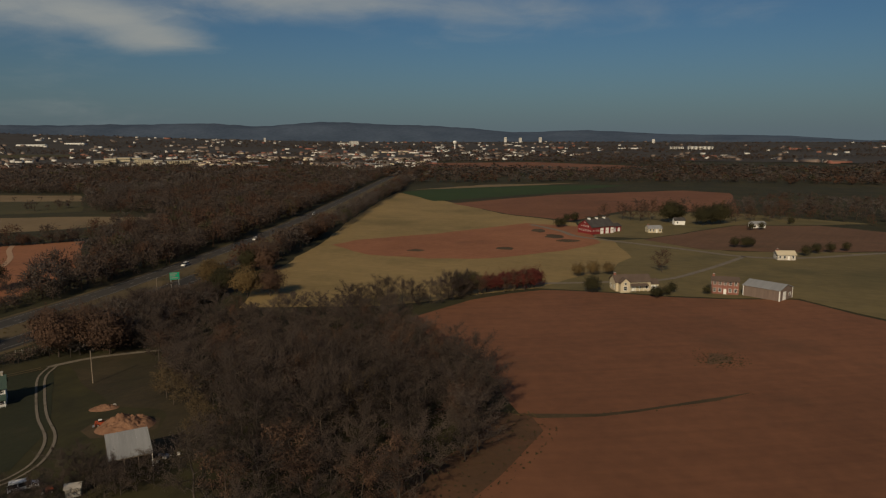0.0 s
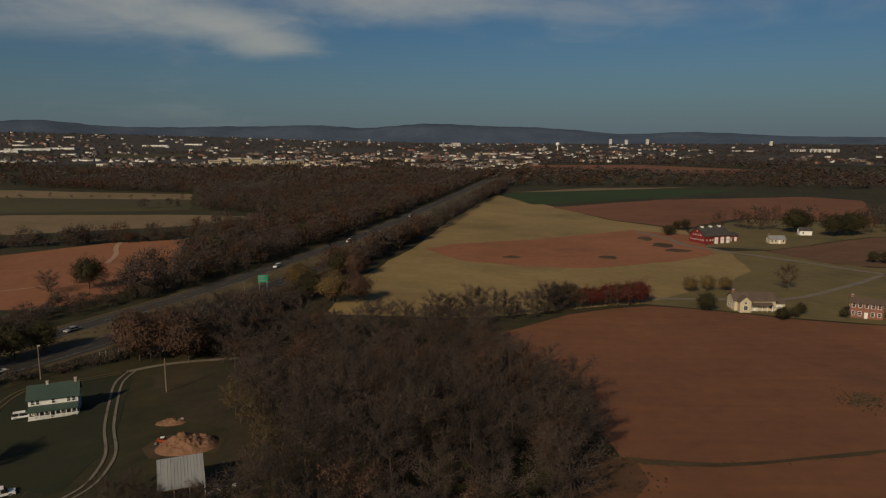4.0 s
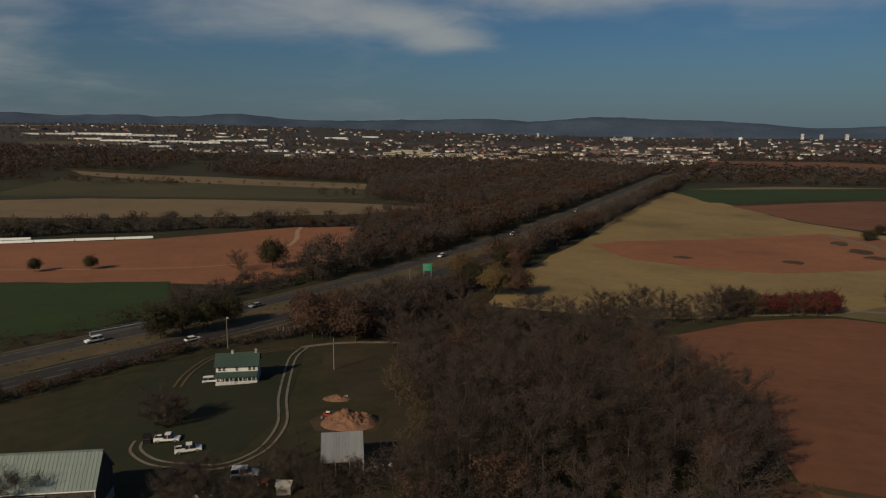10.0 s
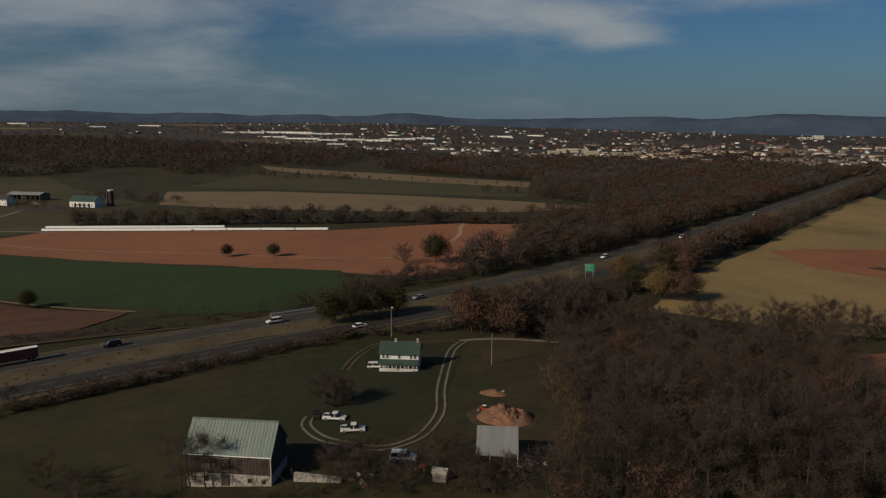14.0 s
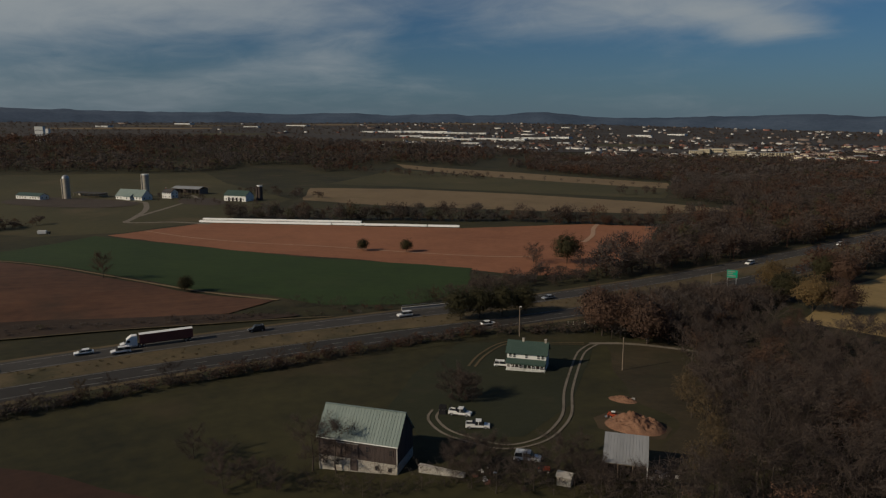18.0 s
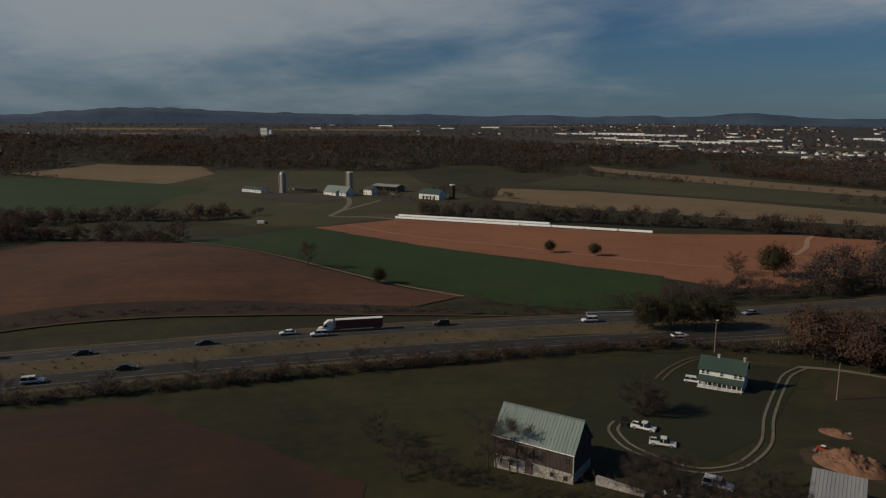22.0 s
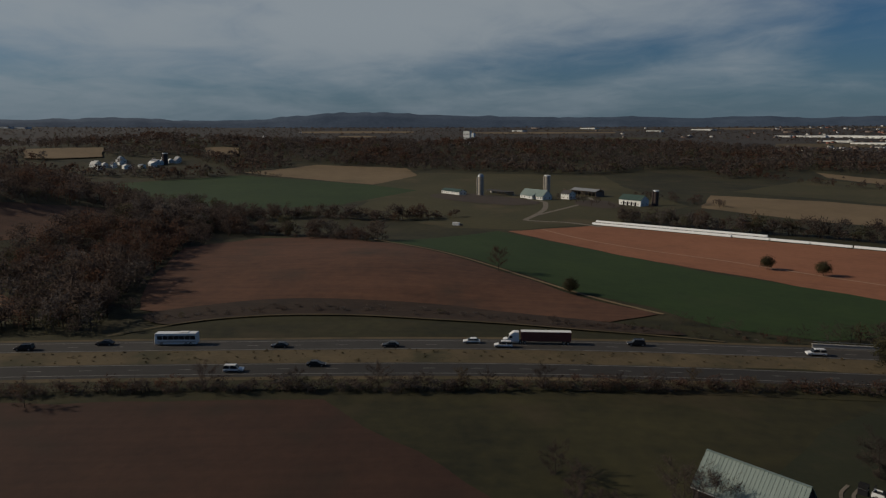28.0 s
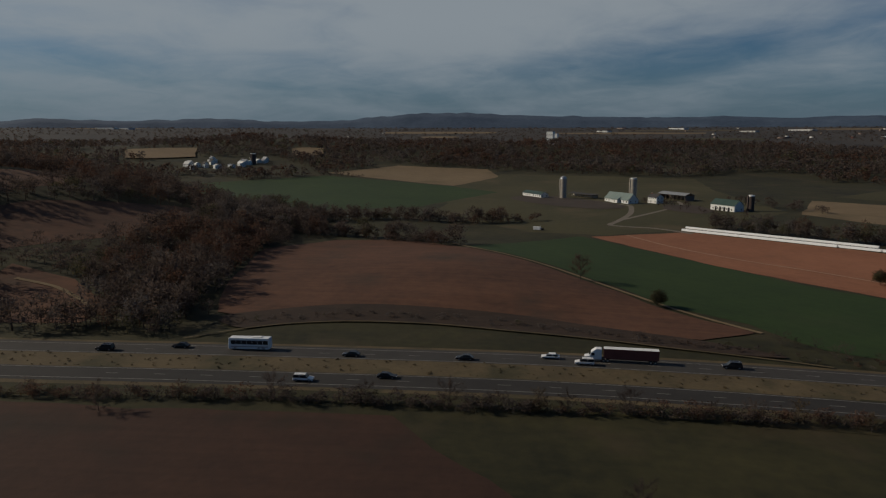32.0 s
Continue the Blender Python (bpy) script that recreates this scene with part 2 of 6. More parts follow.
TWIGS = material("bare_twigs", (0.05, 0.038, 0.032), (0.118, 0.09, 0.075), 0.06, 0.95, 0.0, vary=0.8, islands=0.35, leafy=0.4)
RUSSET = material("russet_leaves", (0.052, 0.031, 0.022), (0.112, 0.064, 0.042), 0.15, 0.9, 0.0, vary=0.5, islands=0.15, leafy=0.15)
OCHRE = material("ochre_leaves", (0.1092, 0.0736, 0.0330), (0.2300, 0.1587, 0.0726), 0.15, 0.9, 0.0, vary=0.4, islands=0.6, leafy=0.42)
OLIVE = material("olive_leaves", (0.0300, 0.0300, 0.0150), (0.0800, 0.0700, 0.0310), 0.15, 0.9, 0.0, vary=0.4, islands=0.6, leafy=0.42)
CRIMSON = material("crimson_leaves", (0.0900, 0.0198, 0.0180), (0.1650, 0.0385, 0.0300), 0.15, 0.9, 0.0, vary=0.3, islands=0.6, leafy=0.42)
WOODS = material("autumn_woods", (0.051, 0.038, 0.0325), (0.138, 0.103, 0.084), 0.055, 0.95, 0.0, islands=0.35, leafy=0.45)
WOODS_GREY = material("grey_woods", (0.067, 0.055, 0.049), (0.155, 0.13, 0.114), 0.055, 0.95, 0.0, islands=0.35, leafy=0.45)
WOODS_RUST = material("rusty_woods", (0.06, 0.034, 0.025), (0.142, 0.081, 0.054), 0.055, 0.95, 0.0, islands=0.35, leafy=0.45)
WOODS_OLIVE = material("olive_woods", (0.048, 0.045, 0.025), (0.108, 0.095, 0.053), 0.055, 0.95, 0.0, islands=0.4, leafy=0.45)
WHITE = material("white_paint", (0.62, 0.62, 0.60), (0.80, 0.80, 0.78), 0.3, 0.7, 0.05)
MARGIN = material("dry_margin", (0.05, 0.029, 0.0145), (0.108, 0.056, 0.029), 0.06, 0.95, 0.5, fine=14, patch=((0.120, 0.054, 0.028), 0.09, 0.5))
PASTURE = material("pasture", (0.029, 0.0276, 0.0098), (0.0728, 0.062, 0.0228), 0.012, 0.95, 0.4, fine=18, patch=((0.0896, 0.0650, 0.0312), 0.02, 0.55))
STRAW = material("straw_leaves", (0.060, 0.043, 0.024), (0.140, 0.100, 0.054), 0.15, 0.9, 0.0, vary=0.4, islands=0.4, leafy=0.3)
SOIL_STUBBLE = material("weedy_red_soil", (0.085, 0.045, 0.025), (0.150, 0.080, 0.045), 0.016, 0.95, 0.4, fine=22, rows=(55, 2.4, 0.6), patch=((0.060, 0.042, 0.022), 0.02, 0.54))
FAR_FLOOR = material("far_wooded_floor", (0.022, 0.020, 0.018), (0.066, 0.056, 0.047), 0.006, 0.95, 0.4, fine=9)
YARD_ROUGH = material("rough_yard_grass", (0.018, 0.015, 0.007), (0.058, 0.042, 0.020), 0.06, 0.95, 0.5, fine=12, rows=(50, 3.0, 0.6), patch=((0.030, 0.026, 0.011), 0.07, 0.48))
DUST = material("dusty_bare_soil", (0.27, 0.165, 0.105), (0.38, 0.25, 0.165), 0.05, 0.95, 0.3, fine=14)
MEADOW = material("dry_meadow", (0.09, 0.072, 0.03), (0.165, 0.126, 0.054), 0.012, 0.95, 0.4, fine=20, rows=(-25, 2.6, 0.6), patch=((0.060, 0.056, 0.024), 0.016, 0.52))
LOT = material("trampled_farm_lot", (0.030, 0.022, 0.016), (0.075, 0.055, 0.040), 0.03, 0.95, 0.4, fine=14)
WEED_BAND = material("dark_dry_weeds", (0.019, 0.012, 0.0078), (0.050, 0.030, 0.018), 0.06, 0.95, 0.6, fine=12, rows=(72, 1.6, 0.9), patch=((0.018, 0.012, 0.008), 0.06, 0.52))

# ---- helpers for things ----
def mesh_object(name, bm, mat, parent=None, label="", smooth=False):
    me = bpy.data.meshes.new(name)
    bm.to_mesh(me)
    bm.free()
    me.materials.append(mat)
    if smooth:
        for p in me.polygons:
            p.use_smooth = True
    ob = new(name, me)
    ob.parent = parent
    return tagged(ob, label)


part = mesh_object


def thing(name, m, label, category, group="", kind=""):
    """An Empty at the base of a thing, at the pose m."""
    ob = new(name)
    ob.matrix_basis = m
    return tagged(ob, label, category, group, kind)


def tri_object(name, v, f, mat, parent=None):
    me = bpy.data.meshes.new(name)
    v, f = np.asarray(v, np.float32), np.asarray(f, np.int32)
    me.vertices.add(len(v))
    me.vertices.foreach_set("co", v.ravel())
    me.loops.add(3 * len(f))
    me.loops.foreach_set("vertex_index", f.ravel())
    me.polygons.add(len(f))
    me.polygons.foreach_set("loop_start", np.arange(0, 3 * len(f), 3, dtype=np.int32))
    me.update(calc_edges=True)
    me.materials.append(mat)
    ob = new(name, me)
    ob.parent = parent
    return ob


# ---- the land ----
def smooth(a, b, x):
    x = min(max((x - a) / (b - a), 0.0), 1.0)
    return x * x * (3 - 2 * x)


def knoll(x, y, cx, cy, sx, sy, up):
    return up * math.exp(-((x - cx) / sx) ** 2 - ((y - cy) / sy) ** 2)


def height(x, y):
    """The land: a flat valley, a knoll by the farmyard, a domed field, a wooded hill and a long ridge."""
    d, a = math.hypot(x, y - 20), math.degrees(math.atan2(-x, y - 20))
    z = knoll(x, y, -45, 112, 45, 45, 5.0) + knoll(x, y, -300, 65, 70, 55, 5.0) * (1 - smooth(-252, -216, x)) + knoll(x, y, -450, -215, 150, 125, 40.0) * (1 - smooth(-300, -225, x))
    z += (22 + 68 * smooth(2, 46, a)) * smooth(1900, 4400, d)
    z += knoll(x, y, -1450, -182, 190, 150, 15.0)
    return z + 37 * smooth(30, 68, a) * (1 - smooth(150, 175, a)) * math.exp(-((d - 1350) / 330) ** 2)


def steps(lo, hi, fine_lo, fine_hi, fine, grow=1.09):
    out, s = list(np.arange(fine_lo, fine_hi + 0.1, fine)), fine
    while out[-1] < hi:
        s *= grow
        out.append(out[-1] + s)
    s = fine
    while out[0] > lo:
        s *= grow
        out.insert(0, out[0] - s)
    return out


gx, gy = steps(-4900, 4900, -760, 240, 10), steps(-4900, 4900, -300, 760, 10)
gv = [(x, y, height(x, y)) for y in gy for x in gx]
nx = len(gx)
gf = [q for j in range(len(gy) - 1) for i in range(nx - 1) for a in (j * nx + i,) for q in ((a, a + 1, a + nx + 1), (a, a + nx + 1, a + nx))]
ground = tagged(tri_object("ground", gv, gf, GRASS), "rolling farmland with dull autumn grass", "ground", kind="structure")
for p in ground.data.polygons:
    p.use_smooth = True


def curve(points, closed=True, n=6):
    """A smooth line through the points of a plan."""
    out, k = [], len(points)
    for i in range(k if closed else k - 1):
        p = [Vector(points[(i + j) % k] if closed else points[min(max(i + j, 0), k - 1)]) for j in (-1, 0, 1, 2)]
        for s in range(n):
            u = s / n
            out.append(0.5 * (2 * p[1] + (p[2] - p[0]) * u + (2 * p[0] - 5 * p[1] + 4 * p[2] - p[3]) * u * u + (3 * p[1] - p[0] - 3 * p[2] + p[3]) * u ** 3))
    if not closed:
        out.append(Vector(points[-1]))
    return out


def ground_z(x, y):
    """Height of the ground sheet itself, triangle by triangle."""
    i, j = min(max(bisect_right(gx, x) - 1, 0), nx - 2), min(max(bisect_right(gy, y) - 1, 0), len(gy) - 2)
    u, w = (x - gx[i]) / (gx[i + 1] - gx[i]), (y - gy[j]) / (gy[j + 1] - gy[j])
    z00, z10, z01, z11 = (gv[(j + b) * nx + i + a][2] for b in (0, 1) for a in (0, 1))
    return z00 + u * (z10 - z00) + w * (z11 - z10) if u > w else z00 + w * (z01 - z00) + u * (z11 - z01)


def bisect_right(rows, v):
    lo, hi = 0, len(rows)
    while lo < hi:
        mid = (lo + hi) // 2
        lo, hi = (lo, mid) if v < rows[mid] else (mid + 1, hi)
    return lo


def edge_line(points, step=9.0, rough=0.9):
    """The outline with slightly uneven edges and corners."""
    out, k = [], len(points)
    for i in range(k):
        a, b = Vector(points[i]), Vector(points[(i + 1) % k])
        n = max(1, int((b - a).length / step))
        for q in range(n):
            p = a.lerp(b, q / n)
            out.append(p + Vector((noise.noise((p.x * 0.06, p.y * 0.06, 2)), noise.noise((p.x * 0.06, p.y * 0.06, 8)))) * rough * (2.0 + 0.3 * noise.noise((p.x * 0.3, p.y * 0.3, 1))))
    return out


def draped(name, outline, mat, off, cell, label, category="field", rounded=False):
    """A sheet of land cover with the given outline, laid over the ground."""
    pts = curve(outline) if rounded else edge_line(outline, max(5.0, cell / 3), 0.5 + cell / 40)
    bm = bmesh.new()
    bm.faces.new([bm.verts.new((p.x, p.y, 0)) for p in pts])
    bmesh.ops.triangulate(bm, faces=bm.faces)
    for axis in (0, 1):
        lo, hi = min(p[axis] for p in pts), max(p[axis] for p in pts)
        no = (1, 0, 0) if axis == 0 else (0, 1, 0)
        for c in (gx, gy)[axis]:
            if lo < c < hi:
                bmesh.ops.bisect_plane(bm, geom=bm.verts[:] + bm.edges[:] + bm.faces[:], plane_co=[c * k for k in no], plane_no=no)
    for v in bm.verts:
        v.co.z = ground_z(v.co.x, v.co.y) + off * 0.3
    bmesh.ops.recalc_face_normals(bm, faces=bm.faces)
    if sum(f.normal.z for f in bm.faces) < 0:
        bmesh.ops.reverse_faces(bm, faces=bm.faces)
    return tagged(mesh_object(name, bm, mat), label, category, kind="structure")


def ribbon(name, line, lo, hi, mat, off, label, category="road", step=8.0, closed_thick=0.0):
    """A strip of road along a line, from lo to hi metres to the right of it."""
    v, f = [], []
    for i, p in enumerate(line):
        a, b = line[max(i - 1, 0)], line[min(i + 1, len(line) - 1)]
        d = (b - a).normalized()
        side = Vector((d.y, -d.x))
        for s in (lo, hi):
            q = p + side * s
            v.append((q.x, q.y, ground_z(q.x, q.y) + off))
    for i in range(len(line) - 1):
        a = 2 * i
        f += [(a, a + 1, a + 3), (a, a + 3, a + 2)]
    ob = tri_object(name, v, f, mat)
    return tagged(ob, label, category, kind="structure")


FIELDS = []


def field(name, outline, mat, off, cell, label, woods=False):
    FIELDS.append([Vector(p) for p in outline])
    return draped(name, outline, mat, off, cell, label)


field("field_1", [(-11, 226), (10, 250), (39, 268), (64, 262), (95, 252), (130, 250), (150, 205), (240, 160), (280, 40), (200, -120), (20, -120), (-20, 0), (-22, 60), (-6, 100), (8, 123), (17, 141), (14, 154), (10, 179), (-2, 195)], SOIL, 0.20, 24, "bare reddish-brown ploughed field")
draped("grass_strip", [(17, 141.5), (33, 143.6), (51, 148.5), (62, 152.5), (74, 156), (62, 151), (50, 146.8), (33, 142), (20, 139.5)], ROUGH, 0.32, 24, "grassy waterway across the ploughed field", "grass")
field("field_2", [(-48, 745), (6, 635), (46, 537), (93, 480), (88, 414), (98, 398), (93, 340), (72, 304), (52, 287), (38, 271), (-19, 242), (-56, 240), (-72, 239), (-76, 302), (-68, 392), (-66, 513), (-58, 640)], HAY, 0.20, 24, "mown hay field, dull yellow-green")
draped("bare_patch", [(-61, 382), (-50, 401), (-4, 427), (59, 478), (92, 459), (89, 387), (63, 361), (23, 338), (-8, 338), (-38, 349)], SOIL_BRIGHT, 0.36, 24, "bare red soil within the hay field")
for i, (x, y, w, d) in enumerate(((61, 440, 5, 11), (67, 414, 7, 10), (72, 396, 8, 7), (34, 369, 6, 6), (-14, 363, 5, 5))):
    draped("weed_patch", [(x + w * k * math.cos(a), y + d * k * math.sin(a)) for j in range(11) for a in (j * math.tau / 11,) for k in (0.8 + 0.35 * noise.noise((j * 0.9, i * 3.1, 1)),)], ROUGH, 0.42, 12, "dark weedy patch on the bare soil", "weeds", True)
draped("weed_patch", [(70, 177), (72, 182), (74, 186), (77, 185), (78, 181), (75, 178)], SOIL_STUBBLE, 0.34, 12, "dull weed patch in the ploughed field", "weeds", True)
field("field_3", [(-45, 746), (-11, 793), (114, 848), (222, 848), (115, 735), (-8, 642)], CROP, 0.36, 40, "dark green winter crop")
draped("dry_margin", [(-35, 779), (53, 860), (177, 890), (113, 850)], TAN, 0.5, 40, "dry pale field margin")
field("field_4", [(9, 621), (111, 709), (262, 763), (300, 725), (230, 540), (147, 560), (92, 490), (50, 535)], SOIL, 0.36, 40, "bare reddish field beside the red barn")
field("field_5", [(-32, 1341), (-13, 1566), (213, 1598), (418, 1351), (246, 1195), (126, 1294)], SOIL, 0.3, 80, "far bare red field")
field("field_6", [(116, 399), (195, 462), (251, 461), (290, 409), (260, 358), (177, 355), (137, 364)], SOIL_STUBBLE, 0.3, 30, "brown stubble field by the farm lane")
field("field_7", [(-399, 150), (-410, 213), (-283, 311), (-243, 377), (-208, 399), (-167, 317), (-158, 250), (-174, 231), (-203, 223), (-249, 204), (-306, 178), (-353, 163)], SOIL_BRIGHT, 0.2, 24, "bare bright red-brown field")
field("field_8", [(-360, 73), (-400, 144), (-326, 170), (-259, 195), (-216, 220), (-197, 228), (-169, 194), (-169, 168), (-189, 148), (-214, 141), (-241, 126), (-299, 103)], CROP, 0.28, 20, "deep green winter crop")
field("field_9", [(-246, -24), (-287, -28), (-359, -24), (-389, 9), (-390, 45), (-345, 75), (-299, 96.5), (-241, 120.5), (-205, 138), (-200, 120), (-216, 94), (-231, 68), (-239, 42), (-243, 16), (-238, -10)], SOIL_DARK, 0.9, 16, "domed brown stubble field beyond the highway")
field("field_10", [(-580, 401), (-506, 462), (-399, 501), (-277, 522), (-203, 518), (-242, 453), (-318, 405), (-409, 355), (-489, 333)], TAN, 0.2, 30, "pale tan stubble field")
field("field_11", [(-607, 440), (-713, 623), (-528, 657), (-338, 653), (-288, 556), (-409, 514), (-525, 479)], PASTURE, 0.2, 40, "dull green pasture")
field("field_12", [(-776, 677), (-583, 722), (-369, 711), (-335, 647), (-512, 640), (-722, 645)], TAN, 0.3, 40, "narrow pale stubble field below the ridge")
field("field_13", [(-937, -32), (-1014, 63), (-958, 182), (-872, 182), (-770, 114), (-842, 56)], TAN, 0.3, 40, "pale tan field below the wooded ridge")
field("field_14", [(-805, -195), (-905, -31), (-828, 56), (-763, 113), (-696, 150), (-574, 64), (-518, -91)], CROP, 0.3, 40, "broad green crop field")
field("field_15", [(-230, -160), (-172, -52), (-156, 31), (-141, 40), (-127, 46), (-100, 60), (-50, 30), (-60, -60), (-120, -140)], SOIL_FALLOW, 0.2, 20, "dark brown stubble field beside the highway")
field("field_16", [(-440, -190), (-484, -162), (-436, -146), (-395, -160), (-395, -180)], SOIL_DARK, 0.3, 16, "small brown clearing on the wooded hill")
field("field_17", [(-356, -162), (-392, -142), (-456, -84), (-428, -60), (-362, -86), (-312, -130)], SOIL_DARK, 0.3, 16, "brown clearing on the wooded hillside")
field("field_18", [(-302, -112), (-287, -84), (-258, -60), (-238, -62), (-240, -92), (-264, -112)], SOIL_DARK, 0.3, 16, "brown clearing at the foot of the wooded hill")
for a0, a1, d0, d1, mat, words in ((89, 80, 3380, 3520, TAN, "pale stubble field far across the valley"), (86, 83, 3050, 3120, TAN, "pale stubble field far across the valley"), (76, 64, 3330, 3420, TAN, "long pale field far across the valley"), (70, 61, 3600, 3680, WEEDS, "dry field far across the valley"),
                                   (58, 50, 3700, 3790, TAN, "pale field below the far hills"), (66, 60, 2900, 2980, PASTURE, "olive field far across the valley"), (47, 41, 3850, 3960, TAN, "pale field below the far hills"), (34, 28, 2150, 2320, PASTURE, "olive field near the town"), (112, 107, 4000, 4080, TAN, "pale field far beyond the ridge"), (52.5, 44, 2480, 2640, WEEDS, "dry field among the warehouses"), (108, 103, 1120, 1230, TAN, "pale brown field behind the white farmstead"), (96, 93.5, 1130, 1210, TAN, "small pale field behind the white farmstead")):
    FIELDS.append([Vector((-math.sin(radians(b)) * e, 20 + math.cos(radians(b)) * e)) for b, e in ((a0, d0), (a0 * 0.6 + a1 * 0.4, d0 * 0.99), (a1, d0), (a1, d1), (a0 * 0.5 + a1 * 0.5, d1 * 1.01), (a0, d1))])
    draped("far_field", FIELDS[-1], mat, 5.5, 90, words)
FIELDS.append([Vector(p) for p in [(-940, -260), (-905, -40), (-1000, -60), (-1100, -120), (-1110, -260), (-1030, -320)]])   # clearing round the white farmstead
FIELDS.append([Vector(p) for p in [(-722, 85), (-936, 194), (-807, 418), (-687, 366), (-500, 340), (-400, 230), (-420, 120), (-520, 60)]])   # pasture round the dairy farm

draped("pasture", [(-722, 90), (-900, 190), (-860, 300), (-800, 400), (-687, 366), (-500, 330), (-420, 232), (-405, 160), (-420, 120), (-520, 70), (-600, 90)], PASTURE, 0.2, 40, "olive pasture round the dairy farm", "field")

draped("pasture", [(36, 271), (50, 287), (70, 304), (91, 340), (96, 398), (117, 402), (150, 358), (250, 352), (330, 300), (300, 200), (243, 164), (152, 208), (131, 252), (95, 254), (64, 264)], MEADOW, 0.14, 30, "dull olive grass round the houses", "field")
draped("pasture", [(92, 462), (96, 486), (150, 552), (230, 536), (290, 470), (252, 464), (195, 465), (120, 404), (92, 414)], MEADOW, 0.14, 30, "dull olive grass round the red barn", "field")

# far valley floor under its woods
fv = [(-math.sin(radians(a)) * d, 20 + math.cos(radians(a)) * d) for d in np.arange(1700, 4301, 65) for a in np.arange(-38, 122.1, 1.0)]
fn = 161
ff = [q for j in range(len(fv) // fn - 1) for i in range(fn - 1) for c in (j * fn + i,) for q in ((c, c + fn + 1, c + 1), (c, c + fn, c + fn + 1))]
tagged(tri_object("far_woodland", [(x, y, ground_z(x, y) + 1.0) for x, y in fv], ff, FAR_FLOOR), "dark brown wooded valley floor far off", "woodland", kind="structure")

draped("farm_lot", [(-652, 160), (-625, 150), (-575, 168), (-540, 200), (-552, 226), (-590, 222), (-622, 206), (-650, 190)], LOT, 0.8, 30, "trampled dark brown cattle lot by the silos", "lot", True)
draped("farm_lot", [(-560, 262), (-530, 250), (-500, 262), (-520, 282), (-556, 284)], LOT, 0.8, 30, "dark earth yard beside the barns", "lot", True)

ribbon("hill_track", curve([(-286, -104), (-279, -88), (-268, -76), (-255, -66), (-244, -62)], closed=False), -0.9, 0.9, TAN, 0.3, "pale worn track at the foot of the wooded hill", "track")

# ---- the highway ----
HIGHWAY = curve([(-226, -330), (-215, -150), (-199, -48), (-189, 8), (-178, 62), (-166, 106), (-152, 148), (-134, 200), (-119, 262), (-109, 325), (-99, 400), (-91, 500), (-80, 690), (-66, 1000), (-52, 1270), (-30, 1700), (10, 2300)], closed=False, n=8)
ribbon("verge", HIGHWAY, -22, 22, GRASS, 0.08, "mown grass verge along the highway", "verge")
ribbon("median", HIGHWAY, -7.4, 3.4, WEEDS, 0.115, "dry grassy median between the carriageways", "median")
ribbon("road_southbound", HIGHWAY, -17.0, -7.4, ASPHALT_PALE, 0.12, "worn pale grey asphalt carriageway", "road")
ribbon("road_northbound", HIGHWAY, 3.4, 13.2, ASPHALT, 0.12, "worn grey asphalt carriageway", "road")
for s in (-15.3, -8.0, 4.0, 11.3):
    ribbon("edge_line", HIGHWAY, s - 0.09, s + 0.09, PAINT, 0.126, "faded painted edge line", "road marking")
track = curve([(-102, 176), (-100, 167), (-93, 154), (-84, 139), (-75, 126), (-71, 116), (-71, 110), (-74, 106), (-80, 105), (-87, 105), (-94, 108), (-97, 112)], closed=False)
for s in (-0.85, 0.85):
    ribbon("track", track, s - 0.27, s + 0.27, GRAVEL, 0.12, "pale gravel wheel track of the farm drive", "drive")

draped("rough_grass", [(-99, 180), (-86, 190), (-68, 172), (-54, 152), (-44, 128), (-42, 112), (-50, 114), (-54, 126), (-58, 138), (-70, 143), (-78, 152), (-86, 160), (-93, 170)], YARD_ROUGH, 0.2, 8, "rough brown weedy grass between drive and wood", "grass", True)
draped("rough_grass", [(-28, 78), (-10, 104), (4, 125), (12, 143), (19, 141), (20, 134), (12, 118), (0, 98), (-12, 80)], MARGIN, 0.3, 8, "dry weedy margin between wood and ploughed field", "grass")
draped("lawn", [(-128, 150), (-110, 170), (-100, 172), (-88, 150), (-78, 130), (-74, 112), (-88, 100), (-104, 104), (-118, 124)], LAWN, 0.12, 8, "mown dull green farmhouse lawn", "lawn")
for side_name, lo, hi in (("west", -18.8, -17.0), ("east", 13.2, 15.4)):
    ribbon("shoulder_" + side_name, HIGHWAY, lo, hi, WEEDS, 0.10, "dry grassy road shoulder", "verge")
track2 = curve([(-104, 174), (-110, 168), (-119, 160), (-117, 148), (-112, 138)], closed=False)
for s in (-0.8, 0.8):
    ribbon("track", track2, s - 0.3, s + 0.3, WEEDS, 0.14, "faint dirt wheel track behind the house", "drive")
ribbon("track", curve([(-103, 175), (-96, 182), (-86, 187), (-76, 190)], closed=False), -0.9, 0.9, GRAVEL, 0.12, "gravel end of the drive", "drive")

ribbon("bank_path", curve([(-217, -26), (-225, -11), (-229, 3), (-229, 22), (-223, 48), (-214, 69), (-205, 88), (-193, 109), (-183, 127), (-174, 141)], closed=False), -0.4, 0.4, WEEDS, 0.47, "pale worn strip along the foot of the bank", "path")
draped("bank", [(-226, -24), (-229, 3), (-228, 22), (-222, 48), (-213, 69), (-204, 88), (-192, 109), (-182, 128), (-176, 138), (-172, 136), (-186, 100), (-198, 60), (-206, 18), (-213, -20)], GRASS, 0.2, 8, "dull grass strip between bank and highway", "bank")

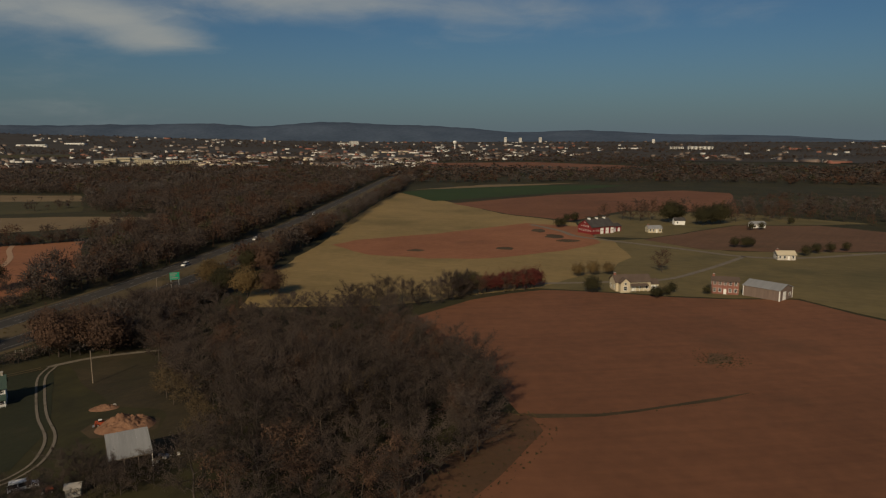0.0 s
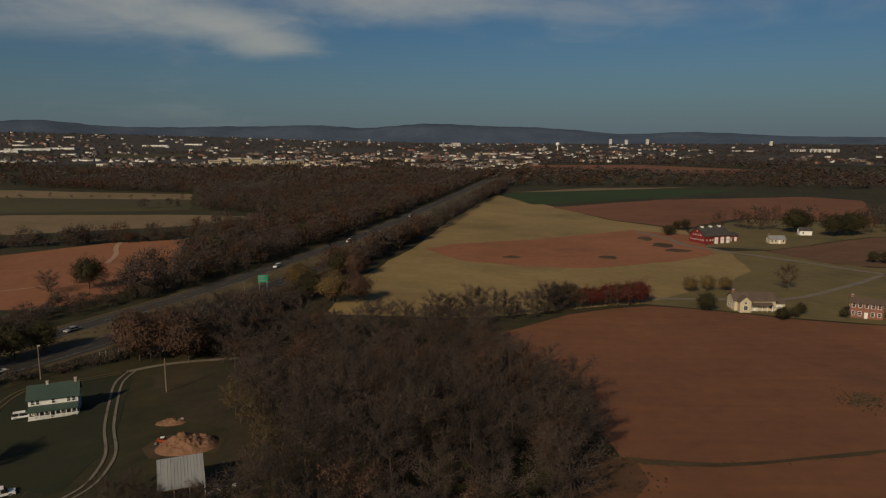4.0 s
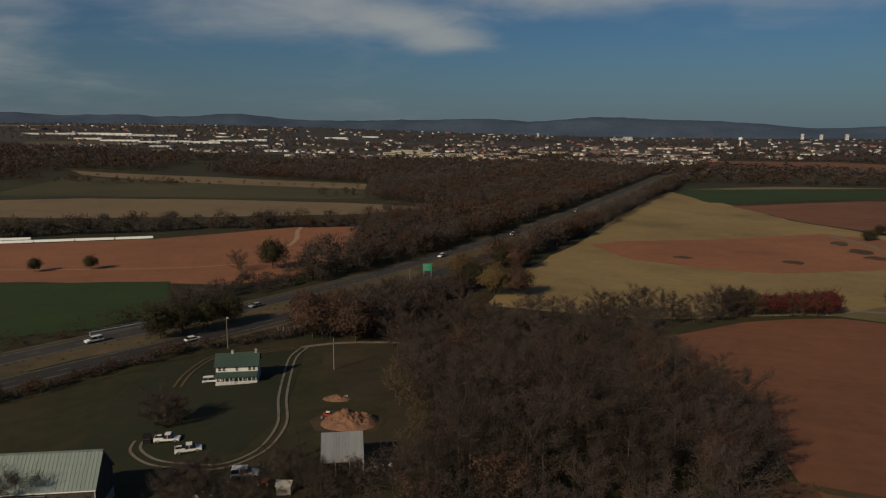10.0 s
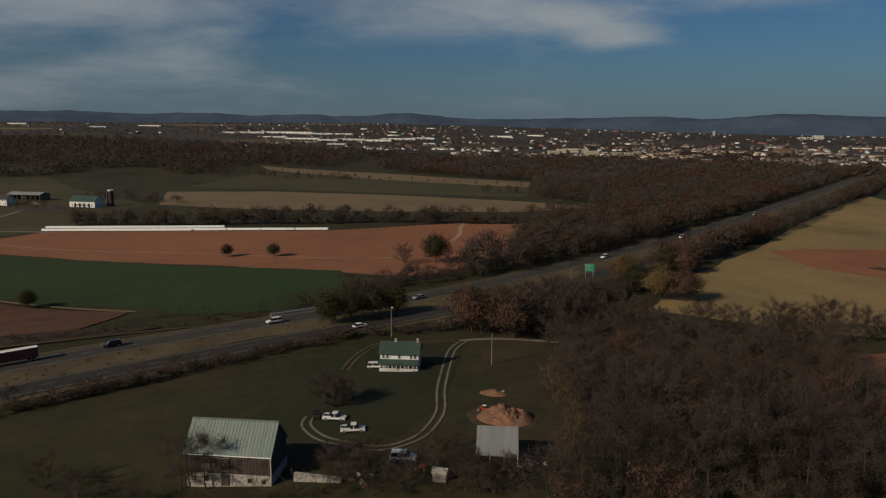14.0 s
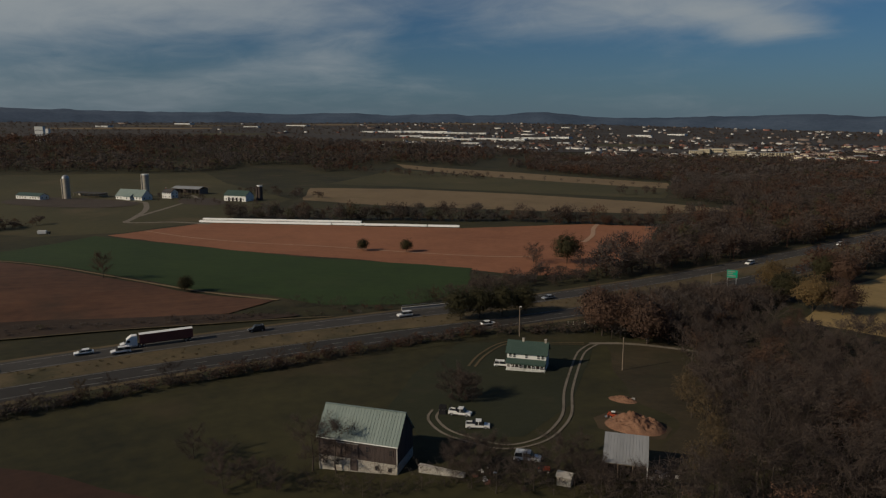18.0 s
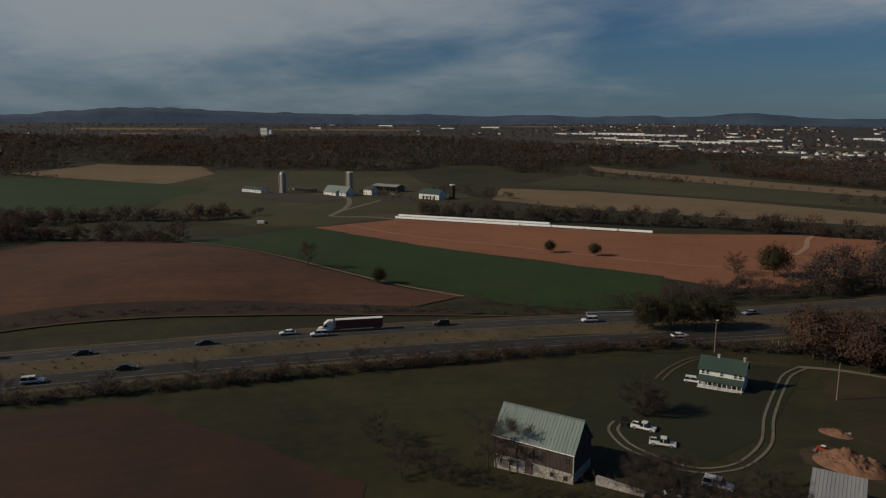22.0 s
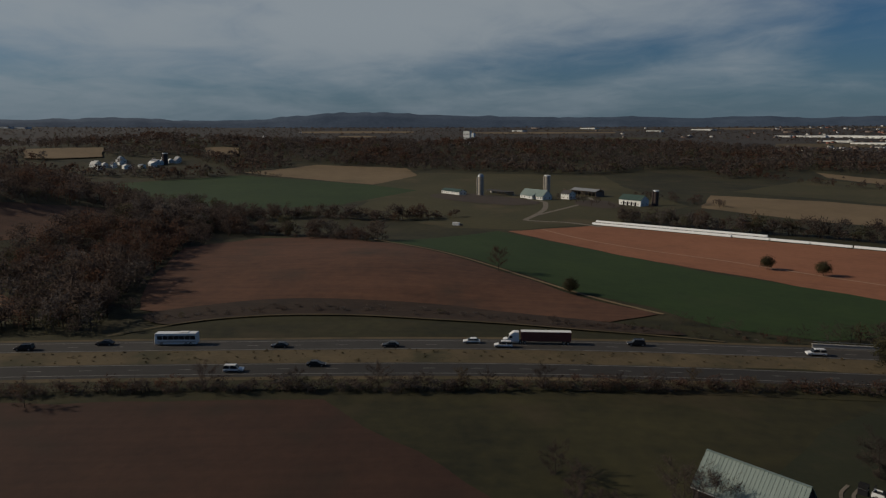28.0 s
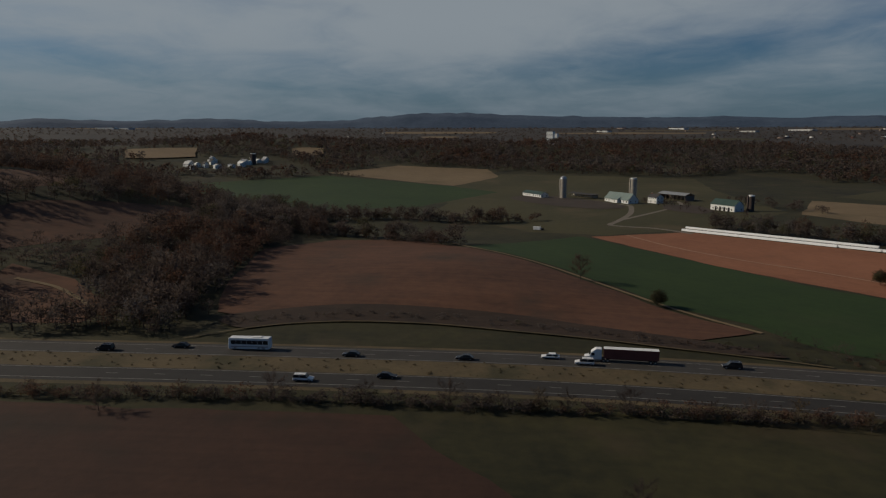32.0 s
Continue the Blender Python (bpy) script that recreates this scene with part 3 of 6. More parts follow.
draped("weed_band", [(-240, -20), (-247, 5), (-246, 25), (-238, 51), (-229, 75), (-214, 98), (-200, 118), (-184, 134), (-184, 128), (-193, 110), (-205, 89), (-214, 70), (-223, 49), (-229.5, 22), (-229.5, 3), (-226, -12)], WEED_BAND, 1.5, 8, "dark dry weeds at the foot of the domed field", "weeds", True)

# dashed lane lines
dash = bmesh.new()
for lane_off in (-11.65, 7.65):
    run = 0.0
    for a, b_ in zip(HIGHWAY[16:], HIGHWAY[17:100]):
        d = (b_ - a)
        L = d.length
        d = d / L
        side = Vector((d.y, -d.x))
        k = 12 - run % 12
        while k < L:
            p = a + d * k + side * lane_off
            q = p + d * 3.0
            z = ground_z(p.x, p.y) + 0.127
            dash.faces.new([dash.verts.new((*(c + side * o), z)) for c, o in ((p, -0.08), (p, 0.08), (q, 0.08), (q, -0.08))])
            k += 12
        run += L
tagged(mesh_object("lane_dashes", dash, PAINT), "faded white dashed lane lines", "road marking", kind="stuff")

# ---- far hills ----
def crest(a):
    """Height of the skyline hills by their bearing in degrees west of north."""
    z = 60
    for c, up in ((-34, -31), (-30, -18), (-26, 0), (-22, 2), (-18, 4), (-14, 18), (-10, 28), (-6, 8), (-2, 39), (2, 50), (6, 54), (10, 72), (14, 35), (18, 60), (22, 50), (26, 49), (30, 43), (34, 45), (38, 83), (42, 50), (46, 68), (50, 54), (54, 75), (58, 56), (62, 75), (66, 68), (70, 73), (74, 77), (78, 82), (82, 94), (86, 97), (90, 70), (94, 53), (98, 53), (102, 71), (106, 57), (110, 52), (114, 67), (118, 36)):
        z += up * math.exp(-((a - c) / 3.2) ** 2)
    return z


hv, hf = [], []
rings = ((4100, 0.0), (4350, 0.35), (4550, 0.8), (4720, 1.0), (4860, 0.7))
angles = [a * 0.4 for a in range(-160, 400)]
for r, k in rings:
    for a in angles:
        w = 1 + 0.05 * noise.noise((a * 0.9, r * 0.01, 0)) + 0.02 * noise.noise((a * 4, r * 0.01, 3))
        hv.append((-math.sin(radians(a)) * r, 20 + math.cos(radians(a)) * r, crest(a) * k * w - (2 if k == 0 else 0)))
n = len(angles)
for j in range(len(rings) - 1):
    for i in range(n - 1):
        a = j * n + i
        hf += [(a, a + n, a + n + 1), (a, a + n + 1, a + 1)]
hills = tagged(tri_object("backdrop_hills", hv, hf, HAZED_HILLS), "wooded hills on the horizon, distance haze painted in as blue-grey", "hills", kind="structure")
for p in hills.data.polygons:
    p.use_smooth = True

# ---- building blocks ----
def box(bm, x0, x1, y0, y1, z0, z1):
    v = [bm.verts.new((x, y, z)) for z in (z0, z1) for y in (y0, y1) for x in (x0, x1)]
    for f in ((0, 2, 3, 1), (4, 5, 7, 6), (0, 1, 5, 4), (2, 6, 7, 3), (0, 4, 6, 2), (1, 3, 7, 5)):
        bm.faces.new([v[i] for i in f])


def boxes(*specs, bevel=0.0):
    bm = bmesh.new()
    for s in specs:
        box(bm, *s)
    if bevel:
        bmesh.ops.bevel(bm, geom=bm.edges[:], offset=bevel, segments=1, affect="EDGES")
    return bm


def prism(profile, lo, hi, axis="y"):
    """A closed side profile drawn out along an axis from lo to hi."""
    bm = bmesh.new()
    make = {"y": lambda a, b, s: (a, s, b), "x": lambda a, b, s: (s, a, b), "z": lambda a, b, s: (a, b, s)}[axis]
    rings = [[bm.verts.new(make(a, b, s)) for a, b in profile] for s in (lo, hi)]
    n = len(profile)
    for i in range(n):
        bm.faces.new((rings[0][i], rings[0][(i + 1) % n], rings[1][(i + 1) % n], rings[1][i]))
    bm.faces.new(rings[0][::-1])
    bm.faces.new(rings[1])
    bmesh.ops.recalc_face_normals(bm, faces=bm.faces)
    return bm


def drum(rows, sides=20, x=0.0, y=0.0, bm=None):
    """A round body from (radius, height) rows, closed at both ends."""
    bm = bm or bmesh.new()
    rings = [[bm.verts.new((x + r * math.cos(k * math.tau / sides), y + r * math.sin(k * math.tau / sides), z)) for k in range(sides)] for r, z in rows]
    for a, b in zip(rings, rings[1:]):
        for k in range(sides):
            bm.faces.new((a[k], a[(k + 1) % sides], b[(k + 1) % sides], b[k]))
    bm.faces.new(rings[0][::-1])
    bm.faces.new(rings[-1])
    return bm


def on_land(x, y, turn=0.0, up=0.0):
    return pose(x, y, ground_z(x, y) + up, 0, 0, turn)


GLASS = material("dark_glass", (0.015, 0.017, 0.02), (0.03, 0.033, 0.036), 0.5, 0.12, 0.0)
WHITE_WALL = material("white_clapboard", (0.62, 0.62, 0.59), (0.80, 0.80, 0.77), 0.4, 0.7, 0.15, stretch=(0.3, 0.3, 6))
GREEN_ROOF = material("dark_green_metal_roof", (0.03, 0.055, 0.045), (0.055, 0.085, 0.07), 0.2, 0.5, 0.05)
TEAL_ROOF = material("weathered_green_grey_metal", (0.120, 0.160, 0.145), (0.215, 0.260, 0.235), 0.25, 0.5, 0.05, stretch=(4, 0.4, 0.4))
GREY_ROOF = material("grey_sheet_metal", (0.18, 0.185, 0.19), (0.29, 0.295, 0.30), 0.3, 0.45, 0.05, stretch=(4, 0.4, 0.4))
DARK_ROOF = material("dark_shingles", (0.035, 0.032, 0.032), (0.075, 0.07, 0.068), 0.3, 0.9, 0.2)
BROWN_ROOF = material("brown_shingles", (0.07, 0.05, 0.04), (0.13, 0.095, 0.075), 0.3, 0.9, 0.2)
OLD_BOARDS = material("weathered_barn_boards", (0.035, 0.026, 0.024), (0.12, 0.09, 0.08), 0.25, 0.9, 0.3, stretch=(6, 6, 0.5))
STONE = material("limewashed_stone", (0.25, 0.22, 0.18), (0.55, 0.51, 0.45), 0.7, 0.9, 0.5, fine=5, vary=0.4)
MORTAR = material("lime_mortar", (0.30, 0.28, 0.24), (0.42, 0.39, 0.34), 0.7, 0.95, 0.3)
RED_BOARDS = material("barn_red_boards", (0.13, 0.014, 0.016), (0.20, 0.023, 0.024), 0.3, 0.8, 0.2, stretch=(5, 5, 0.5))
BRICK = material("red_brick", (0.17, 0.07, 0.055), (0.27, 0.12, 0.09), 0.6, 0.9, 0.3)
CREAM = material("cream_siding", (0.42, 0.36, 0.25), (0.56, 0.49, 0.36), 0.4, 0.8, 0.15, stretch=(0.3, 0.3, 6))
BROWN_WALL = material("brown_metal_siding", (0.13, 0.095, 0.08), (0.20, 0.15, 0.125), 0.3, 0.6, 0.1, stretch=(5, 5, 0.5))
CONCRETE = material("concrete", (0.30, 0.28, 0.25), (0.45, 0.42, 0.38), 0.4, 0.9, 0.2)
STAVE = material("concrete_staves", (0.3, 0.265, 0.22), (0.47, 0.42, 0.35), 0.5, 0.85, 0.25)
STEEL = material("galvanised_steel", (0.35, 0.36, 0.36), (0.5, 0.5, 0.5), 0.5, 0.4, 0.05, metal=0.7)
WOOD = material("weathered_pole_wood", (0.13, 0.10, 0.075), (0.24, 0.195, 0.15), 0.5, 0.9, 0.3, stretch=(4, 4, 0.4))
DIRT = material("excavated_clay", (0.105, 0.051, 0.031), (0.265, 0.145, 0.088), 0.45, 0.95, 0.8, fine=7)
TYRE = material("tyre_rubber", (0.015, 0.015, 0.015), (0.03, 0.03, 0.03), 3.0, 0.9, 0.1)
RIM = material("wheel_rim", (0.30, 0.30, 0.30), (0.45, 0.45, 0.45), 3.0, 0.4, 0.0, metal=0.6)
CAR_WHITE = material("white_car_paint", (0.66, 0.66, 0.65), (0.76, 0.76, 0.75), 0.8, 0.3, 0.0)
CAR_BLACK = material("black_car_paint", (0.012, 0.012, 0.014), (0.028, 0.028, 0.03), 0.8, 0.25, 0.0)
CAR_SILVER = material("silver_car_paint", (0.30, 0.31, 0.32), (0.40, 0.41, 0.42), 0.8, 0.3, 0.0, metal=0.4)
MAROON = material("maroon_trailer_paint", (0.11, 0.035, 0.03), (0.17, 0.055, 0.045), 0.4, 0.5, 0.0)
ORANGE = material("orange_red_machine_paint", (0.26, 0.045, 0.02), (0.36, 0.07, 0.03), 0.8, 0.5, 0.0)
SIGN_GREEN = material("green_sign_sheeting", (0.0, 0.21, 0.12), (0.0, 0.29, 0.17), 0.8, 0.5, 0.0)
PLASTIC = material("white_plastic_film", (0.72, 0.72, 0.70), (0.86, 0.86, 0.84), 0.15, 0.4, 0.1, stretch=(3, 0.5, 1))


def window(parent, x, y, z, w, h, face, frame_mat=WHITE_WALL, shutters=None):
    """A window with its frame and pane on a wall; face is the wall's outward way, 'x+', 'x-', 'y+' or 'y-'."""
    s = 1 if face[1] == "+" else -1

    def at(a0, a1, b0, b1, z0, z1):
        if face[0] == "y":
            return (x + a0, x + a1, min(y + s * b0, y + s * b1), max(y + s * b0, y + s * b1), z + z0, z + z1)
        return (min(x + s * b0, x + s * b1), max(x + s * b0, x + s * b1), y + a0, y + a1, z + z0, z + z1)

    t = 0.1
    fr = part("window", boxes(at(-w / 2 - t, w / 2 + t, 0.01, 0.09, -t, 0), at(-w / 2 - t, w / 2 + t, 0.01, 0.09, h, h + t), at(-w / 2 - t, -w / 2, 0.01, 0.09, 0, h), at(w / 2, w / 2 + t, 0.01, 0.09, 0, h), at(-w / 2, w / 2, 0.02, 0.07, h / 2 - 0.03, h / 2 + 0.03)), frame_mat, parent)
    part("pane", boxes(at(-w / 2, w / 2, 0.012, 0.03, 0, h)), GLASS, fr)
    return fr


def door(parent, x, y, w, h, face, mat, z=0.0):
    s = 1 if face[1] == "+" else -1
    if face[0] == "y":
        b = (x - w / 2, x + w / 2, min(y + s * 0.01, y + s * 0.08), max(y + s * 0.01, y + s * 0.08), z, z + h)
    else:
        b = (min(x + s * 0.01, x + s * 0.08), max(x + s * 0.01, x + s * 0.08), y - w / 2, y + w / 2, z, z + h)
    return part("door", boxes(b), mat, parent)


def shell(parent, length, width, eaves, ridge, wall, roof, over=0.35, thick=0.16, z0=-0.6, seams=0, roof_label=""):
    """Walls with gables under a two-sided roof; the ridge runs along x."""
    l, w = length / 2, width / 2
    part("wall", prism([(-w, z0), (w, z0), (w, eaves), (0, ridge), (-w, eaves)], -l, l, "x"), wall, parent)
    k = (ridge - eaves) / w
    n = math.hypot(1, k)
    for s in (-1, 1):
        e = s * (w + over)
        prof = [(0, ridge + 0.02), (e, eaves - k * over + 0.02), (e, eaves - k * over + thick * n + 0.02), (0, ridge + thick * n + 0.02)]
        side = part("roof", prism(prof, -l - over, l + over, "x"), roof, parent, roof_label)
        if seams:
            bm = bmesh.new()
            for i in range(seams + 1):
                x = -l - over + 0.05 + i * (2 * l + 2 * over - 0.1) / seams
                a, b = Vector((x, 0, ridge + thick * n + 0.02)), Vector((x, e, eaves - k * over + thick * n + 0.02))
                up = Vector((0, 0, 0.05))
                q = [bm.verts.new(p) for p in (a + Vector((-0.03, 0, 0)), a + Vector((0.03, 0, 0)), b + Vector((0.03, 0, 0)), b + Vector((-0.03, 0, 0)))]
                r = [bm.verts.new(v.co + up) for v in q]
                bm.faces.new(r)
                for j in range(4):
                    bm.faces.new((q[j], q[(j + 1) % 4], r[(j + 1) % 4], r[j]))
            bmesh.ops.recalc_face_normals(bm, faces=bm.faces)
            part("roof_seams", bm, roof, side)


def chimney(parent, x, y, z0, z1, mat=BRICK, s=0.35):
    c = part("chimney", boxes((x - s, x + s, y - s, y + s, z0, z1)), mat, parent)
    part("chimney_cap", boxes((x - s - 0.06, x + s + 0.06, y - s - 0.06, y + s + 0.06, z1, z1 + 0.12)), CONCRETE, c)


# ---- the farmyard ----
def bank_barn():
    b = thing("bank_barn", pose(-88.9, 87.7, 1.7, 0, 0, 28.6), "old weathered bank barn with stone base and green-grey metal roof", "barn")
    L, W, E, R, B = 14.2, 7.4, 5.5, 9.5, 2.0
    part("wall", prism([(-W / 2, B), (W / 2, B), (W / 2, E), (0, R), (-W / 2, E)], -L / 2, L / 2, "x"), OLD_BOARDS, b, "dark weathered vertical boards")
    base = part("foundation", boxes((-L / 2 + 0.05, L / 2 - 0.05, -W / 2 + 0.05, W / 2 - 0.05, -1.5, B)), MORTAR, b, "limewashed stone foundation")
    r = random.Random(3)
    stone = boxes((-0.5, 0.5, -0.08, 0.06, -0.5, 0.5), bevel=0.05)
    me = bpy.data.meshes.new("stone")
    stone.to_mesh(me)
    stone.free()
    me.materials.append(STONE)
    for face in ("front", "end"):
        z = -0.1
        while z < B - 0.1:
            h = r.uniform(0.24, 0.36)
            a, span = 0.0, L if face == "front" else W
            while a < span - 0.1:
                w = min(r.uniform(0.35, 0.8), span - a)
                o = new("stone", me)
                o.parent = base
                if face == "front":
                    o.matrix_basis = pose(-L / 2 + a + w / 2, -W / 2 + 0.05, z + h / 2) @ Matrix.Diagonal((w - 0.04, r.uniform(0.7, 1.2), h - 0.04, 1))
                else:
                    o.matrix_basis = pose(L / 2 - 0.05, -W / 2 + a + w / 2, z + h / 2, 0, 0, 90) @ Matrix.Diagonal((w - 0.04, r.uniform(0.7, 1.2), h - 0.04, 1))
                a += w
            z += h
    k = (R - E) / (W / 2)
    for s in (-1, 1):
        e = s * (W / 2 + 0.35)
        prof = [(0, R + 0.03), (e, E - k * 0.35 + 0.03), (e, E - k * 0.35 + 0.13), (0, R + 0.13)]
        side = part("roof", prism(prof, -L / 2 - 0.25, L / 2 + 0.25, "x"), TEAL_ROOF, b, "green-grey standing-seam metal roof")
        for i in range(27):
            x = -L / 2 - 0.22 + i * (L + 0.44) / 26
            bm = bmesh.new()
            v = [bm.verts.new(p) for p in ((x - 0.04, 0, R + 0.12), (x + 0.04, 0, R + 0.12), (x + 0.04, e, E - k * 0.35 + 0.12), (x - 0.04, e, E - k * 0.35 + 0.12))]
            u = [bm.verts.new(q.co + Vector((0, 0, 0.07))) for q in v]
            bm.faces.new(u)
            for j in range(4):
                bm.faces.new((v[j], v[(j + 1) % 4], u[(j + 1) % 4], u[j]))
            bmesh.ops.recalc_face_normals(bm, faces=bm.faces)
            part("roof_seam", bm, TEAL_ROOF, side)
    part("ridge_cap", boxes((-L / 2 - 0.25, L / 2 + 0.25, -0.2, 0.2, R + 0.1, R + 0.2)), TEAL_ROOF, b)
    part("eaves_board", boxes((-L / 2 - 0.25, L / 2 + 0.25, -W / 2 - 0.42, -W / 2 - 0.34, E - 0.36, E - 0.2)), WHITE_WALL, b, "peeling white eaves board")
    part("corner_board", boxes((L / 2 - 0.12, L / 2 + 0.04, -W / 2 - 0.05, -W / 2 + 0.06, B, E)), CONCRETE, b, "peeling white corner board")
    for i in range(60):
        x = -L / 2 + 0.1 + i * (L - 0.2) / 59
        part("batten", boxes((x - 0.03, x + 0.03, -W / 2 - 0.035, -W / 2, B + 0.02, E - 0.25)), OLD_BOARDS, b)
    for x in (-5.9, -3.8, 3.5, 5.8):
        window(b, x, -W / 2, 0.7, 0.5, 0.6, "y-", OLD_BOARDS)
    door(b, -0.6, -W / 2 - 0.05, 1.3, 2.0, "y-", OLD_BOARDS)
    for x in (-3.2, -0.9):
        o = part("barn_door", boxes((x - 1.1, x + 1.1, -W / 2 - 0.12, -W / 2 - 0.05, B + 0.3, E - 0.8)), OLD_BOARDS, b, "dark sliding hay door")
        part("door_rail", boxes((x - 1.2, x + 1.2, -W / 2 - 0.16, -W / 2 - 0.12, E - 0.85, E - 0.72)), STEEL, o)
    for x, z in ((1.9, 3.6), (6.0, 3.5)):
        window(b, x, -W / 2, z, 0.6, 0.9, "y-", OLD_BOARDS)
    for y in (-2, 0, 2):
        part("gable_louvre", boxes((L / 2 + 0.01, L / 2 + 0.06, y - 0.25, y + 0.25, 4.6, 5.5)), OLD_BOARDS, b)
    return b


bank_barn()


def farmhouse():
    h = thing("farmhouse", pose(-102.5, 148.0, 0.64, 0, 0, 30), "white two-storey farmhouse with dark green roof and long porch", "house")
    L, W, E, R = 9.4, 5.0, 4.0, 6.1
    shell(h, L, W, E, R, WHITE_WALL, GREEN_ROOF, 0.4, 0.14, seams=20, roof_label="dark green metal roof")
    for x in (-3.9, -2.9, 0.0, 2.9, 3.9):
        window(h, x, -W / 2, 2.75, 0.6, 0.85, "y-")
    for x in (-3.8, -1.5, 1.5, 3.8):
        window(h, x, -W / 2, 0.55, 0.7, 1.1, "y-")
    door(h, 0, -W / 2, 0.9, 1.85, "y-", GREEN_ROOF)
    for y in (-1.5, 1.5):
        window(h, L / 2, y, 2.75, 0.6, 0.85, "x+")
        window(h, L / 2, y, 0.55, 0.7, 1.1, "x+")
    chimney(h, -1.2, 0, 5.6, 6.8, STONE, 0.24)
    chimney(h, 4.2, 0, 5.5, 6.9, STONE, 0.24)
    # Barn-board colour laid over the white wall to paint the porch shade.
    part("porch_wall", boxes((-L / 2 + 0.05, L / 2 - 0.05, -W / 2 - 0.06, -W / 2 - 0.01, 0.12, 1.9)), OLD_BOARDS, h, "dark panel painting in the shade under the porch")
    porch = part("porch_roof", prism([(-W / 2 - 2.0, 1.62), (-W / 2 - 0.02, 2.35), (-W / 2 - 0.02, 2.5), (-W / 2 - 2.0, 1.9)], -L / 2 - 0.1, L / 2 + 0.1, "x"), GREEN_ROOF, h, "dark green porch roof")
    part("porch_floor", boxes((-L / 2, L / 2, -W / 2 - 1.9, -W / 2 - 0.01, -0.5, 0.12)), WHITE_WALL, h, "white-edged porch floor")
    for i in range(10):
        x = -L / 2 + 0.2 + i * (L - 0.4) / 9
        part("porch_post", boxes((x - 0.07, x + 0.07, -W / 2 - 1.86, -W / 2 - 1.72, 0.12, 1.75)), WHITE, h)
    for i in range(9):
        x = -L / 2 + 0.27 + i * (L - 0.4) / 9
        w = (L - 0.4) / 9 - 0.14
        if i not in (4,):
            rail = part("porch_rail", boxes((x, x + w, -W / 2 - 1.82, -W / 2 - 1.76, 0.72, 0.8), (x, x + w, -W / 2 - 1.82, -W / 2 - 1.76, 0.25, 0.31)), WHITE, h)
            for j in range(5):
                part("baluster", boxes((x + 0.1 + j * (w - 0.2) / 4 - 0.02, x + 0.1 + j * (w - 0.2) / 4 + 0.02, -W / 2 - 1.81, -W / 2 - 1.77, 0.31, 0.72)), WHITE, rail)


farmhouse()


def pole_shed():
    s = thing("pole_shed", on_land(-52.85, 110.8, 30, 0.0), "open pole shed with pale grey sheet-metal roof", "shed")
    roof = part("roof", prism([(-2.9, 2.6), (2.9, 4.95), (2.9, 5.05), (-2.9, 2.7)], -3.4, 3.4, "x"), GREY_ROOF, s, "pale weathered sheet-metal roof")
    for i in range(15):
        x = -3.36 + i * 6.72 / 14
        part("roof_rib", prism([(-2.9, 2.7), (2.9, 5.05), (2.9, 5.1), (-2.9, 2.75)], x - 0.03, x + 0.03, "x"), GREY_ROOF, roof)
    for x in (-3.25, -1.1, 1.1, 3.25):
        for y, z in ((-2.75, 2.64), (2.75, 4.86)):
            part("post", boxes((x - 0.09, x + 0.09, y - 0.09, y + 0.09, -0.8, z)), WHITE if x > 3 and y < 0 else WOOD, s)
    part("back_wall", boxes((-3.25, 3.25, 2.82, 2.88, -0.8, 4.85)), OLD_BOARDS, s)
    part("side_wall", boxes((-3.36, -3.3, -2.75, 2.75, -0.8, 2.6)), OLD_BOARDS, s)
    part("beam", boxes((-3.35, 3.35, -2.82, -2.68, 2.42, 2.6)), WOOD, s)


pole_shed()


def mound(name, x, y, sx, sy, up, label, mat=DIRT, seed=1):
    bm = bmesh.new()
    n = 44
    rows = []
    for j in range(n + 1):
        row = []
        for i in range(n + 1):
            u, v = i / n * 2 - 1, j / n * 2 - 1
            r = math.hypot(u, v)
            k = max(0.0, 1 - r ** 1.5)
            z = up * k * (0.8 + 0.55 * noise.noise((u * 2.6, v * 2.6, seed)) + 0.22 * noise.noise((u * 6, v * 6, seed)) + 0.2 * noise.noise((u * 13, v * 13, seed)) + 0.14 * noise.noise((u * 23, v * 23, seed)))
            px, py = x + u * sx, y + v * sy
            row.append(bm.verts.new((px - x, py - y, height(px, py) - height(x, y) + max(z, 0) - (0.1 if k <= 0 else 0))))
        rows.append(row)
    for j in range(n):
        for i in range(n):
            bm.faces.new((rows[j][i], rows[j][i + 1], rows[j + 1][i + 1], rows[j + 1][i]))
    ob = mesh_object(name, bm, mat, smooth=True)
    ob.matrix_basis = on_land(x, y)
    return tagged(ob, label, "dirt pile")


mound("soil_mound", -62.0, 129.3, 5.8, 4.8, 2.8, "large pile of fresh orange-brown excavated soil", seed=1)
mound("soil_mound", -72.4, 142, 3.2, 2.2, 1.0, "small pile of soil and rubble", seed=5)
draped("bare_soil", [(-71, 128), (-67, 124), (-58, 124), (-55, 128), (-57, 134), (-64, 136.5), (-70, 134)], ROUGH, 0.12, 6, "trampled bare soil round the dirt pile", "soil")


